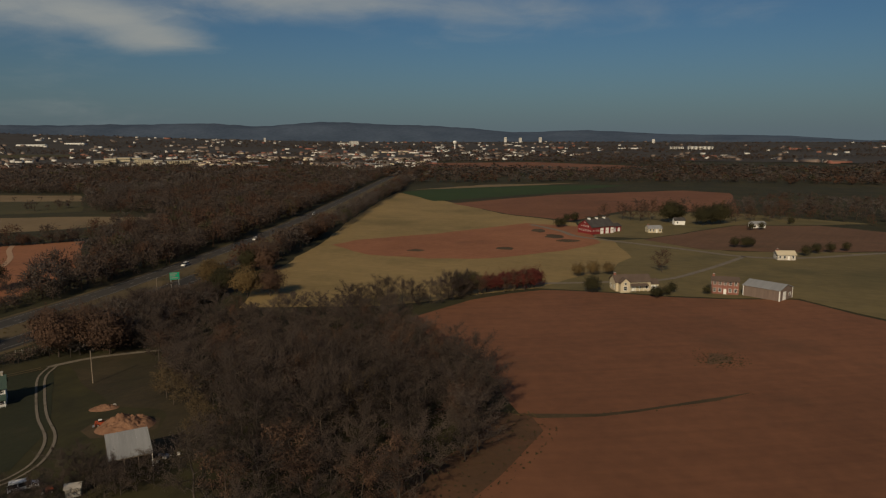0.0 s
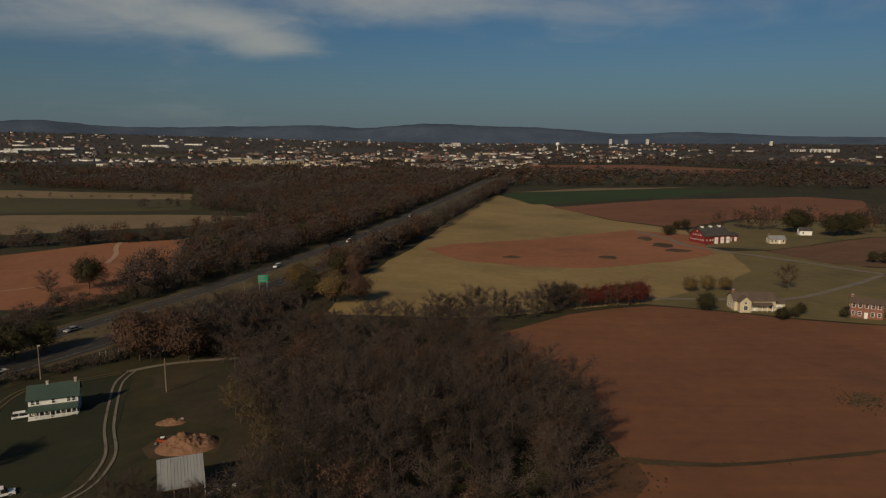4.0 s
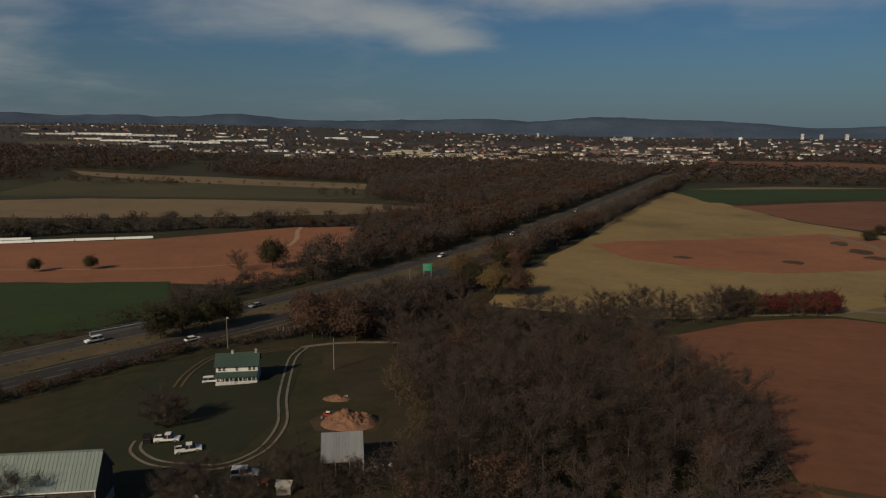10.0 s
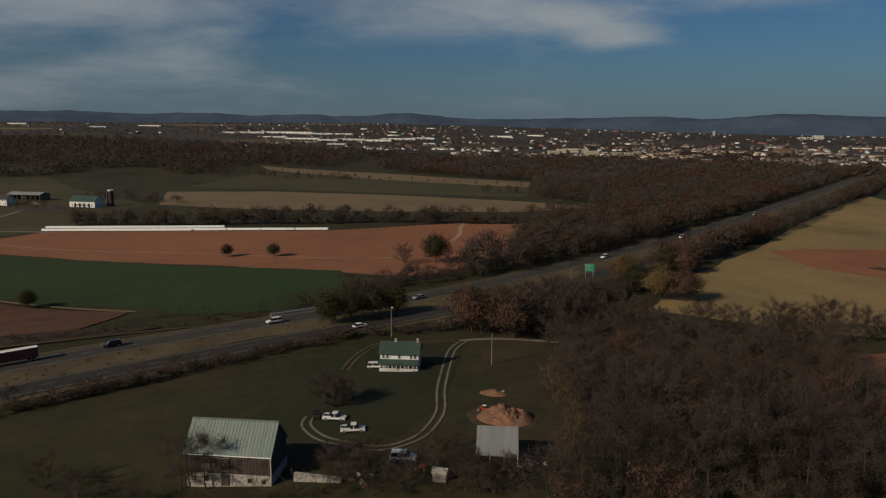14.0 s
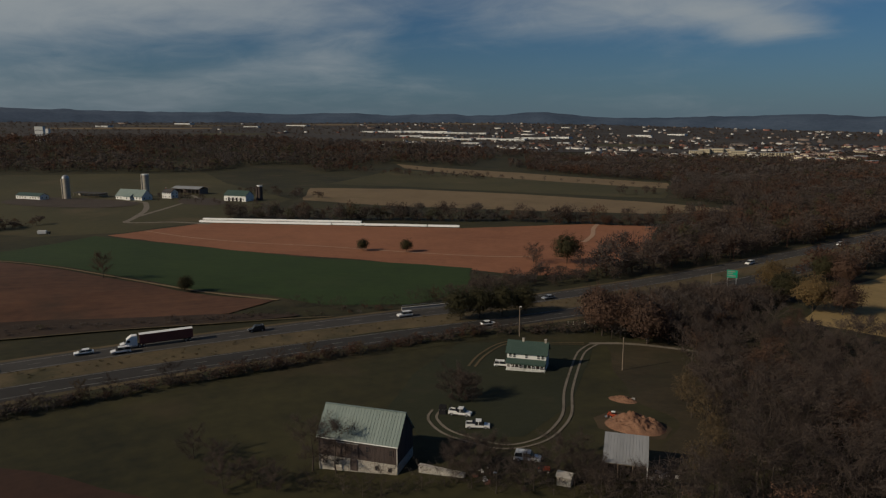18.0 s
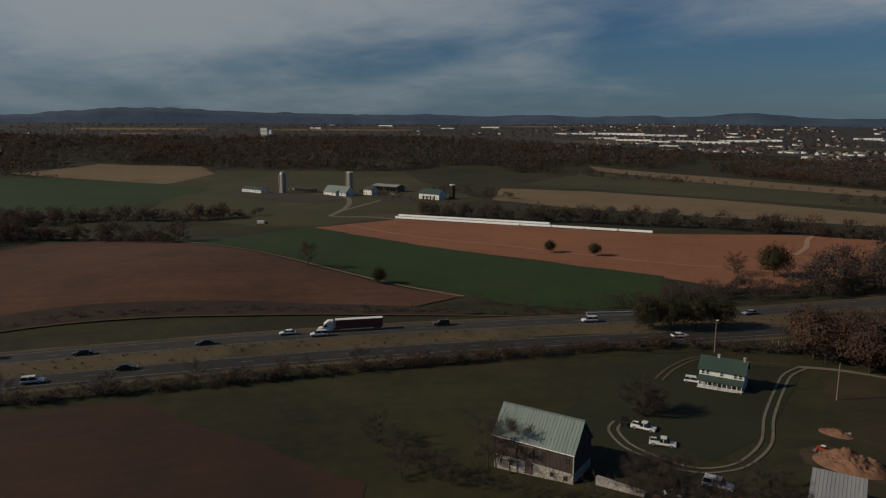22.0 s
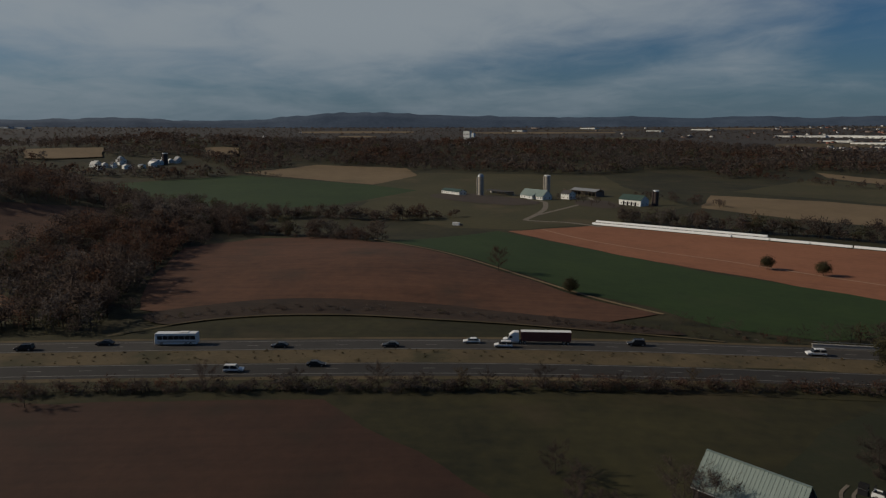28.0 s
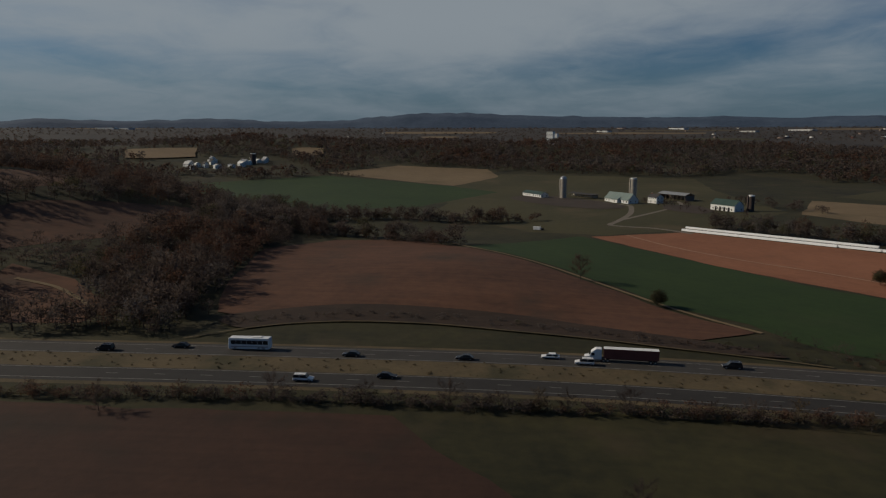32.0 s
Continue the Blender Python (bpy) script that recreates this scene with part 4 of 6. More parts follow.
def skid_loader():
    m = thing("skid_loader", on_land(-67.5, 130.6, 200) @ Matrix.Scale(0.6, 4), "small orange-red skid loader beside the dirt pile", "loader")
    part("chassis", boxes((-1.2, 1.1, -0.6, 0.6, 0.35, 1.2), bevel=0.08), ORANGE, m)
    part("cab", boxes((-0.5, 0.6, -0.5, 0.5, 1.2, 2.0), bevel=0.06), CAR_BLACK, m)
    part("cab_roof", boxes((-0.55, 0.65, -0.55, 0.55, 2.0, 2.1)), WHITE, m)
    for y in (-0.75, 0.75):
        part("lift_arm", boxes((-1.1, 1.7, y - 0.1, y + 0.1, 1.25, 1.5), (1.5, 1.75, y - 0.1, y + 0.1, 0.4, 1.4)), ORANGE, m)
    part("bucket", prism([(1.7, 0.1), (2.5, 0.1), (2.5, 0.2), (1.8, 0.25), (1.8, 0.9), (1.7, 0.9)], -0.9, 0.9, "y"), STEEL, m)
    for x in (-0.75, 0.7):
        for y in (-0.78, 0.78):
            wheel(m, x, y, 0.42, 0.3)


def wheel(parent, x, y, r, w):
    bm = drum([(r * 0.9, -w / 2), (r, -w / 2 + 0.03), (r, w / 2 - 0.03), (r * 0.9, w / 2)], 14)
    bmesh.ops.rotate(bm, verts=bm.verts, matrix=Matrix.Rotation(radians(90), 3, "X"))
    bmesh.ops.translate(bm, verts=bm.verts, vec=(x, y, r))
    t = part("wheel", bm, TYRE, parent)
    bm = drum([(r * 0.55, -w / 2 - 0.01), (r * 0.55, w / 2 + 0.01)], 12)
    bmesh.ops.rotate(bm, verts=bm.verts, matrix=Matrix.Rotation(radians(90), 3, "X"))
    bmesh.ops.translate(bm, verts=bm.verts, vec=(x, y, r))
    part("rim", bm, RIM, t)


skid_loader()

# ---- vehicles ----
def car(name, m, paint, label, form="sedan", group="cars on the highway", category="car"):
    c = thing(name, m, label, category, group)
    L, W = {"sedan": (4.7, 1.8), "suv": (4.8, 1.9), "pickup": (5.2, 1.9)}[form]
    h = {"sedan": 1.42, "suv": 1.75, "pickup": 1.8}[form]
    b = {"sedan": 0.85, "suv": 0.98, "pickup": 0.95}[form]
    l, w = L / 2, W / 2
    body = prism([(-l, 0.35), (-l + 0.1, 0.28), (l - 0.12, 0.28), (l, 0.4), (l - 0.05, b - 0.18), (l - 1.1, b), (-l + 0.1, b), (-l, b - 0.1)], -w, w, "y")
    bmesh.ops.bevel(body, geom=body.edges[:], offset=0.06, segments=1, affect="EDGES")
    part("body", body, paint, c)
    x0, x1, x2, x3 = {"sedan": (-l + 0.35, -l + 1.05, 0.35, 1.15), "suv": (-l + 0.08, -l + 0.3, 0.55, 1.2), "pickup": (-0.55, -0.4, 0.75, 1.4)}[form]
    k = 0.16
    bm = bmesh.new()
    lo = [bm.verts.new(p) for p in ((x0, -w + 0.05, b - 0.02), (x3, -w + 0.05, b - 0.02), (x3, w - 0.05, b - 0.02), (x0, w - 0.05, b - 0.02))]
    hi = [bm.verts.new(p) for p in ((x1, -w + k, h - 0.06), (x2, -w + k, h - 0.06), (x2, w - k, h - 0.06), (x1, w - k, h - 0.06))]
    bm.faces.new(hi)
    for i in range(4):
        bm.faces.new((lo[i], lo[(i + 1) % 4], hi[(i + 1) % 4], hi[i]))
    part("glasshouse", bm, GLASS, c, "dark window glass")
    part("roof", boxes((x1 - 0.03, x2 + 0.03, -w + k - 0.03, w - k + 0.03, h - 0.07, h), bevel=0.03), paint, c)
    part("side_trim", boxes((-l + 0.25, l - 0.25, -w - 0.012, w + 0.012, 0.3, 0.5)), TYRE, c)
    for s in (-1, 1):
        part("pillar", boxes(((x1 + x2) / 2 - 0.06, (x1 + x2) / 2 + 0.06, s * (w - 0.1) - 0.04, s * (w - 0.1) + 0.04, b, h - 0.05)), paint, c)
        part("headlight", boxes((l - 0.06, l + 0.01, s * (w - 0.3) - 0.16, s * (w - 0.3) + 0.16, b - 0.34, b - 0.2)), WHITE, c)
        part("tail_light", boxes((-l - 0.01, -l + 0.05, s * (w - 0.22) - 0.12, s * (w - 0.22) + 0.12, b - 0.35, b - 0.15)), MAROON, c)
        for x in (-l + 0.85, l - 0.9):
            wheel(c, x, s * (w - 0.1), 0.33 if form == "sedan" else 0.38, 0.22)
    if form == "pickup":
        part("bed", boxes((-l + 0.1, -0.6, -w + 0.02, -w + 0.12, b - 0.05, b + 0.28), (-l + 0.1, -0.6, w - 0.12, w - 0.02, b - 0.05, b + 0.28), (-l + 0.05, -l + 0.15, -w + 0.02, w - 0.02, b - 0.05, b + 0.28)), paint, c)
        part("bed_floor", boxes((-l + 0.15, -0.6, -w + 0.12, w - 0.12, b - 0.02, b + 0.03)), TYRE, c)
        part("tool_box", boxes((-1.2, -0.65, -w + 0.14, w - 0.14, b, b + 0.42), bevel=0.03), CAR_BLACK, c)
        part("ladder_rack", boxes((-l + 0.2, -l + 0.27, -w + 0.05, -w + 0.12, b + 0.28, h + 0.25), (-l + 0.2, -l + 0.27, w - 0.12, w - 0.05, b + 0.28, h + 0.25), (-l + 0.2, -l + 0.27, -w + 0.05, w - 0.05, h + 0.2, h + 0.27)), CAR_BLACK, c)
    if form == "suv":
        part("roof_rack", boxes((x1 + 0.1, x2 - 0.2, -w + 0.25, -w + 0.3, h, h + 0.08), (x1 + 0.1, x2 - 0.2, w - 0.3, w - 0.25, h, h + 0.08), (x1 + 0.4, x1 + 0.46, -w + 0.25, w - 0.25, h + 0.04, h + 0.08)), STEEL, c)
    return c


def lane(y, off, north):
    """The pose on the highway abreast of y, off metres to the right of its middle."""
    i = min(range(len(HIGHWAY) - 1), key=lambda k: abs(HIGHWAY[k].y - y))
    a, b = HIGHWAY[i], HIGHWAY[i + 1]
    d = (b - a).normalized()
    p = a + d * ((y - a.y) / d.y) + Vector((d.y, -d.x)) * off
    return pose(p.x, p.y, height(p.x, p.y) + 0.13, 0, 0, math.degrees(math.atan2(d.y, d.x)) + (0 if north else 180))


MASTERS = {}
for y, off, paint, form in ((-46, -9.8, "b", "suv"), (-27, -13.4, "b", "sedan"), (20, -9.8, "b", "sedan"), (13, 9.4, "w", "suv"), (49, -9.8, "b", "sedan"), (32, 5.8, "b", "sedan"), (70, -13.4, "w", "sedan"), (78, -9.8, "w", "suv"),
                            (112, -13.4, "b", "suv"), (154, -9.8, "w", "suv"), (172, 9.4, "w", "sedan"), (205, -9.8, "s", "sedan"), (318, -9.8, "w", "suv"), (400, -9.8, "w", "suv"), (455, 5.8, "w", "sedan"), (532, -9.8, "s", "suv")):
    mat, words = {"b": (CAR_BLACK, "black"), "w": (CAR_WHITE, "white"), "s": (CAR_SILVER, "silver-grey")}[paint]
    m = lane(y, off, off > 0)
    if (paint, form) in MASTERS:
        copy_thing(MASTERS[paint, form], m)
    else:
        MASTERS[paint, form] = car("car", m, mat, f"{words} {form} driving on the highway", form)
car("pickup_truck", on_land(-83.7, 110.0, 42) @ Matrix.Scale(0.88, 4), CAR_WHITE, "white pickup truck parked on the lawn", "pickup", "cars in the yard", "pickup")
car("pickup_truck", on_land(-91.3, 113.0, 30) @ Matrix.Scale(0.88, 4), CAR_WHITE, "white pickup with a dark rack parked on the lawn", "pickup", "cars in the yard", "pickup")
car("suv", on_land(-67.2, 104.4, 32) @ Matrix.Scale(0.92, 4), CAR_WHITE, "white sport utility vehicle parked by the shrubs", "suv", "cars in the yard")
car("suv", on_land(-106.9, 143.6, 35) @ Matrix.Scale(0.84, 4), CAR_WHITE, "white car parked beside the porch", "suv", "cars in the yard")
rack = thing("equipment_rack", on_land(-94.4, 111.2, 30), "dark metal equipment rack on the lawn", "rack")
part("frame", boxes((-0.7, 0.7, -0.4, -0.32, 0, 1.9), (-0.7, 0.7, 0.32, 0.4, 0, 1.9)), CAR_BLACK, rack)
part("shelf", boxes((-0.7, 0.7, -0.4, 0.4, 1.0, 1.06)), STEEL, rack)


def semi_truck():
    t = thing("semi_truck", lane(88, -13.4, False) @ Matrix.Scale(0.86, 4), "white tractor pulling a long maroon box trailer on the highway", "truck")
    part("trailer", boxes((-9.2, 6.6, -1.28, 1.28, 1.2, 4.1), bevel=0.04), MAROON, t, "long maroon box trailer")
    part("trailer_roof", boxes((-9.2, 6.6, -1.25, 1.25, 4.1, 4.13)), WHITE, t, "pale trailer roof")
    part("trailer_frame", boxes((-9.0, 6.0, -0.5, 0.5, 0.8, 1.2)), CAR_BLACK, t)
    cab = prism([(7.2, 0.6), (12.1, 0.6), (12.2, 1.5), (10.8, 1.8), (10.3, 2.9), (8.9, 3.95), (7.2, 3.95)], -1.2, 1.2, "y")
    bmesh.ops.bevel(cab, geom=cab.edges[:], offset=0.1, segments=1, affect="EDGES")
    part("cab", cab, CAR_WHITE, t, "white sleeper cab")
    part("windscreen", prism([(10.85, 1.85), (10.9, 1.9), (10.4, 2.9), (10.33, 2.86)], -1.0, 1.0, "y"), GLASS, t)
    for s in (-1, 1):
        part("side_window", boxes((9.3, 10.2, s * 1.21 - 0.02, s * 1.21 + 0.02, 1.95, 2.7)), GLASS, t)
        part("fuel_tank", boxes((7.6, 9.2, s * 1.05 - 0.25, s * 1.05 + 0.25, 0.4, 0.95), bevel=0.08), STEEL, t)
        part("mirror", boxes((10.5, 10.6, s * 1.4 - 0.12, s * 1.4 + 0.12, 2.0, 2.6)), CAR_BLACK, t)
        for x in (-8.2, -6.9, 5.4, 6.7, 11.2):
            wheel(t, x, s * 1.05, 0.5, 0.35)


def coach():
    t = thing("coach_bus", lane(-8, -13.4, False) @ Matrix.Scale(0.95, 4), "white touring coach with a dark window band on the highway", "bus")
    body = prism([(-6, 0.35), (5.9, 0.35), (6.0, 1.2), (5.8, 3.4), (5.5, 3.55), (-5.9, 3.55), (-6, 3.4)], -1.27, 1.27, "y")
    bmesh.ops.bevel(body, geom=body.edges[:], offset=0.08, segments=1, affect="EDGES")
    part("body", body, CAR_WHITE, t)
    for s in (-1, 1):
        for i in range(7):
            part("side_window", boxes((-5.6 + i * 1.55, -4.15 + i * 1.55, s * 1.28 - 0.015, s * 1.28 + 0.015, 1.75, 2.9)), GLASS, t)
        part("lower_stripe", boxes((-5.7, 5.2, s * 1.28 - 0.012, s * 1.28 + 0.012, 0.95, 1.25)), CAR_SILVER, t)
        for x in (-4.2, -2.9, 4.0):
            wheel(t, x, s * 1.12, 0.5, 0.3)
    part("windscreen", boxes((5.86, 5.98, -1.1, 1.1, 1.4, 3.0)), GLASS, t)
    part("roof_unit", boxes((-3.5, -1.0, -0.8, 0.8, 3.55, 3.75), bevel=0.05), WHITE, t)


semi_truck()
coach()

# ---- signs and poles ----
def highway_sign():
    s = thing("highway_sign", on_land(-102.5, 262, 22), "large green highway guide sign on two posts", "road sign")
    for x in (-1.4, 1.4):
        part("post", boxes((x - 0.12, x + 0.12, 0.06, 0.3, -0.5, 8.2)), STEEL, s)
    p = part("panel", boxes((-1.75, 1.75, -0.05, 0.05, 5.5, 8.3), bevel=0.02), SIGN_GREEN, s, "green reflective sign panel")
    for i, (w, z) in enumerate(((2.6, 7.7), (1.8, 7.0), (2.9, 6.2))):
        part("lettering_bar", boxes((-1.6, -1.6 + w, -0.07, -0.052, z - 0.17, z + 0.17)), PAINT, p)
    part("border", boxes((-1.92, 1.92, -0.065, -0.052, 5.47, 5.53), (-1.92, 1.92, -0.065, -0.052, 8.27, 8.33)), PAINT, p)


highway_sign()


def utility_pole(x, y, tall, arm, label):
    p = thing("utility_pole", on_land(x, y, 30), label, "pole")
    part("pole", drum([(0.17, -0.5), (0.12, tall)], 10), WOOD, p)
    if arm:
        part("crossarm", boxes((-1.1, 1.1, -0.07, 0.07, tall - 0.9, tall - 0.72)), WOOD, p)
        for k in (-0.95, 0.95):
            part("insulator", drum([(0.05, tall - 0.72), (0.07, tall - 0.62), (0.04, tall - 0.5)], 8, k), WHITE, p)
    elif arm is False:
        part("lamp", boxes((-0.1, 0.5, -0.15, 0.15, tall - 0.3, tall - 0.12)), WHITE, p)


utility_pole(-84.5, 161.5, 8.2, None, "plain weathered wooden utility pole by the drive")
utility_pole(-121, 167, 8.8, False, "wooden pole with a pale lamp beside the highway")
utility_pole(-104.5, 250, 8.4, None, "pale pole standing beside the green sign")

parapet = thing("bridge_parapet", on_land(-161.2, 171, 66.8), "low pale concrete parapet along the highway shoulder", "parapet")
part("wall", boxes((-10.5, 10.5, -0.2, 0.2, -0.6, 1.0), bevel=0.03), CONCRETE, parapet)
part("coping", boxes((-10.6, 10.6, -0.28, 0.28, 1.0, 1.14)), CONCRETE, parapet)
for x in np.arange(-9, 9.1, 3.0):
    part("rail_post", boxes((x - 0.06, x + 0.06, -0.06, 0.06, 1.14, 1.7)), STEEL, parapet)
part("rail", boxes((-10.2, 10.2, -0.05, 0.05, 1.66, 1.76)), STEEL, parapet)
fence = thing("post_fence", on_land(-115, 188.5, 40), "short pale post fence beside the highway", "fence")
for i in range(6):
    part("fence_post", boxes((i * 1.6 - 4.06, i * 1.6 - 3.94, -0.06, 0.06, -0.3, 1.4), bevel=0.02), CONCRETE, fence)
part("fence_rail", boxes((-4.1, 4.1, -0.03, 0.03, 1.0, 1.08)), WOOD, fence)

# ---- yard clutter ----
hut = thing("stone_hut", on_land(-57.6, 101.6, 20), "small pale stone hut among the shrubs", "hut")
part("wall", boxes((-1.1, 1.1, -0.8, 0.8, -0.4, 1.5), bevel=0.06), STONE, hut)
part("roof", prism([(-1.05, 1.45), (0, 2.0), (1.05, 1.45), (1.05, 1.53), (0, 2.1), (-1.05, 1.53)], -1.25, 1.25, "x"), CONCRETE, hut)
wall_obj = thing("retaining_wall", on_land(-75.2, 92.4, 22), "low pale concrete wall beside the barn", "wall")
part("wall", boxes((-4, 4, -0.35, 0.35, -0.8, 0.9), bevel=0.04), CONCRETE, wall_obj)
part("coping", boxes((-4.05, 4.05, -0.42, 0.42, 0.9, 1.0)), CONCRETE, wall_obj)
r = random.Random(11)
for i in range(9):
    x, y = -48.6 + r.uniform(-0.6, 2.6), 113.4 + r.uniform(-2.0, 1.2)
    s = r.uniform(0.2, 0.55)
    ob = mesh_object("rubble_block", boxes((-s, s, -s * 0.7, s * 0.7, -0.1, s * 0.8), bevel=0.05), CONCRETE)
    ob.matrix_basis = on_land(x, y, r.uniform(0, 180))
    tagged(ob, "pale broken concrete block on the grass", "rubble", "rubble by the shed")
for i in range(7):
    x, y = -72.6 + r.uniform(-1, 1.6), 143.2 + r.uniform(-0.8, 0.8)
    s = r.uniform(0.15, 0.45)
    ob = mesh_object("rubble_block", boxes((-s, s, -s * 0.6, s * 0.6, -0.1, s * 0.7), bevel=0.04), CONCRETE)
    ob.matrix_basis = on_land(x, y, r.uniform(0, 180))
    tagged(ob, "pale rubble beside the small soil pile", "rubble", "rubble by the soil pile")
for i in range(10):
    x, y = -68.5 + r.uniform(-2.5, 1.5), 96.5 + r.uniform(-2, 2)
    s = r.uniform(0.15, 0.5)
    ob = mesh_object("scrap_piece", boxes((-s, s, -s * 0.5, s * 0.5, -0.05, s * 0.6), bevel=0.03), r.choice((WHITE, RIM, BRICK)))
    ob.matrix_basis = on_land(x, y, r.uniform(0, 180))
    tagged(ob, "piece of pale scrap lying among the shrubs", "scrap", "scrap by the barn")
mower = thing("garden_tractor", on_land(-62.6, 102.6, 40), "faded red garden tractor among the shrubs", "tractor")
part("hood", boxes((0.1, 1.1, -0.35, 0.35, 0.4, 0.9), bevel=0.06), ORANGE, mower)
part("seat", boxes((-0.6, -0.1, -0.3, 0.3, 0.6, 1.0), bevel=0.05), CAR_BLACK, mower)
part("fender", boxes((-0.8, 0.1, -0.55, 0.55, 0.5, 0.62)), ORANGE, mower)
for x, q in ((-0.5, 0.42), (0.8, 0.28)):
    for s in (-1, 1):
        wheel(mower, x, s * 0.5, q, 0.22)

# ---- east side: red barn, yellow house, brick house, long shed ----
def red_barn():
    b = thing("red_barn", on_land(95.5, 431, 29), "large bright red barn with dark roof and white doors", "barn")
    L, W, E, R = 18, 13, 4.6, 8.6
    shell(b, L, W, E, R, RED_BOARDS, DARK_ROOF, 0.5, 0.2, roof_label="dark shingle roof")
    for x in (-1.0, 3.2, 7.2):
        d = door(b, x, -W / 2, 2.5, 3.6, "y-", WHITE_WALL)
        part("door_brace", boxes((x - 1.2, x + 1.2, -W / 2 - 0.13, -W / 2 - 0.085, 2.0, 2.15)), RED_BOARDS, d)
    for x in (-7.6, -5.2, -3.4, 8.8):
        window(b, x, -W / 2, 1.8, 0.5, 0.7, "y-")
    for y in (-5, -3, -1, 1, 3, 5):
        window(b, -L / 2, y, 1.8, 0.5, 0.7, "x-")
    for y in (-3, -1, 1, 3):
        window(b, -L / 2, y, 4.4, 0.5, 0.7, "x-")
    window(b, -L / 2, 0, 6.5, 0.5, 0.7, "x-")
    for x in (-6, 0, 6):
        c = part("cupola", boxes((x - 0.7, x + 0.7, -0.7, 0.7, 8.2, 9.6)), WHITE_WALL, b)
        part("cupola_roof", prism([(x - 0.9, 9.6), (x + 0.9, 9.6), (x, 10.4)], -0.9, 0.9, "y"), DARK_ROOF, c)
    part("lean_to", boxes((L / 2 + 0.02, L / 2 + 9, -3, 4, -0.4, 3.2)), RED_BOARDS, b)
    part("lean_to_roof", prism([(-3.4, 3.22), (4.4, 3.22), (4.4, 3.4), (0.5, 4.9), (-3.4, 3.4)], L / 2 + 0.02, L / 2 + 9.3, "x"), DARK_ROOF, b)
    for x in (12.5, 16):
        door(b, x, -3, 1.8, 2.4, "y-", WHITE_WALL)


red_barn()


def plain_house(name, m, label, L, W, E, R, wall, roof, ns=4, storeys=2, chim=True, wing=None, category="house"):
    h = thing(name, m, label, category)
    shell(h, L, W, E, R, wall, roof, 0.4, 0.16)
    for s in range(storeys):
        for i in range(ns):
            x = -L / 2 + (i + 0.6) * L / (ns + 0.2)
            if s == 0 and i == ns // 2:
                door(h, x, -W / 2, 1.0, 2.05, "y-", WHITE_WALL)
            else:
                window(h, x, -W / 2, 0.9 + 2.7 * s, 0.9, 1.3, "y-")
        for y in (-W / 4, W / 4):
            window(h, L / 2, y, 0.9 + 2.7 * s, 0.9, 1.3, "x+")
            window(h, -L / 2, y, 0.9 + 2.7 * s, 0.9, 1.3, "x-")
    if chim:
        chimney(h, -L / 2 + 0.6, 0, R - 0.6, R + 1.0)
    if wing:
        x0, x1, w, e, r_ = wing
        part("wing_wall", prism([(-w, -0.6), (0, -0.6), (0, e), (-w / 2, r_), (-w, e)], x0, x1, "x"), wall, h)
        part("wing_roof", prism([(-w - 0.3, e - 0.15), (-w / 2, r_ + 0.05), (0.3, e - 0.15), (0.3, e + 0.03), (-w / 2, r_ + 0.24), (-w - 0.3, e + 0.03)], x0 - 0.3, x1 + 0.3, "x"), roof, h)
        window(h, (x0 + x1) / 2, -w, 0.9, 1.0, 1.3, "y-")
    return h


y_house = plain_house("farmhouse", on_land(73.6, 268.5, 6), "cream house with brown roof, front gable and white trim", 14, 7, 3.7, 5.8, CREAM, BROWN_ROOF, 5, 1)
part("front_gable", prism([(-6.0, -0.5), (-2.2, -0.5), (-2.2, 3.7), (-4.1, 5.4), (-6.0, 3.7)], -6.0, -3.52, "y"), CREAM, y_house)
part("gable_roof", prism([(-6.3, 3.5), (-4.1, 5.5), (-1.9, 3.5), (-1.9, 3.7), (-4.1, 5.7), (-6.3, 3.7)], -6.3, -3.2, "y"), BROWN_ROOF, y_house)
window(y_house, -4.1, -6.0, 0.9, 1.3, 1.4, "y-")
window(y_house, -4.1, -6.0, 3.0, 0.8, 0.9, "y-")
for i in range(5):
    part("porch_post", boxes((-1.6 + i * 1.7, -1.48 + i * 1.7, -5.3, -5.18, -0.2, 2.3)), WHITE, y_house)
part("porch_roof", prism([(-5.5, 2.3), (-3.52, 2.9), (-3.52, 3.05), (-5.5, 2.45)], -1.9, 5.6, "x"), BROWN_ROOF, y_house)
part("garage", boxes((7.02, 10.6, -2.6, 3.0, -0.4, 2.4)), CREAM, y_house)
part("garage_roof", prism([(-3.0, 2.4), (3.4, 2.4), (0.2, 4.0)], 7.02, 10.9, "x"), BROWN_ROOF, y_house)
door(y_house, 8.8, -2.6, 2.4, 2.0, "y-", WHITE_WALL)
plain_house("brick_house", on_land(108.2, 262, -20), "two-storey red brick house with white trim", 9.6, 6.0, 5.0, 6.2, BRICK, BROWN_ROOF, 5)


def long_shed():
    s = thing("machine_shed", on_land(121.7, 255.6, -50), "long brown metal shed with pale roof and white door", "shed")
    shell(s, 13.7, 10.4, 4.0, 5.6, BROWN_WALL, GREY_ROOF, 0.35, 0.14, seams=0, roof_label="pale metal roof")
    for a in (-6.75, 6.75):
        part("corner_trim", boxes((a - 0.12, a + 0.12, -5.32, -5.2, -0.3, 4.0)), WHITE, s)
    door(s, 6.85, -1.5, 2.4, 3.2, "x+", WHITE_WALL)
    window(s, 6.85, 2.8, 1.4, 1.2, 1.0, "x+")
    for y in (-5.05, 5.05):
        part("corner_trim", boxes((6.86, 6.96, y - 0.13, y + 0.13, -0.3, 4.0)), WHITE, s)


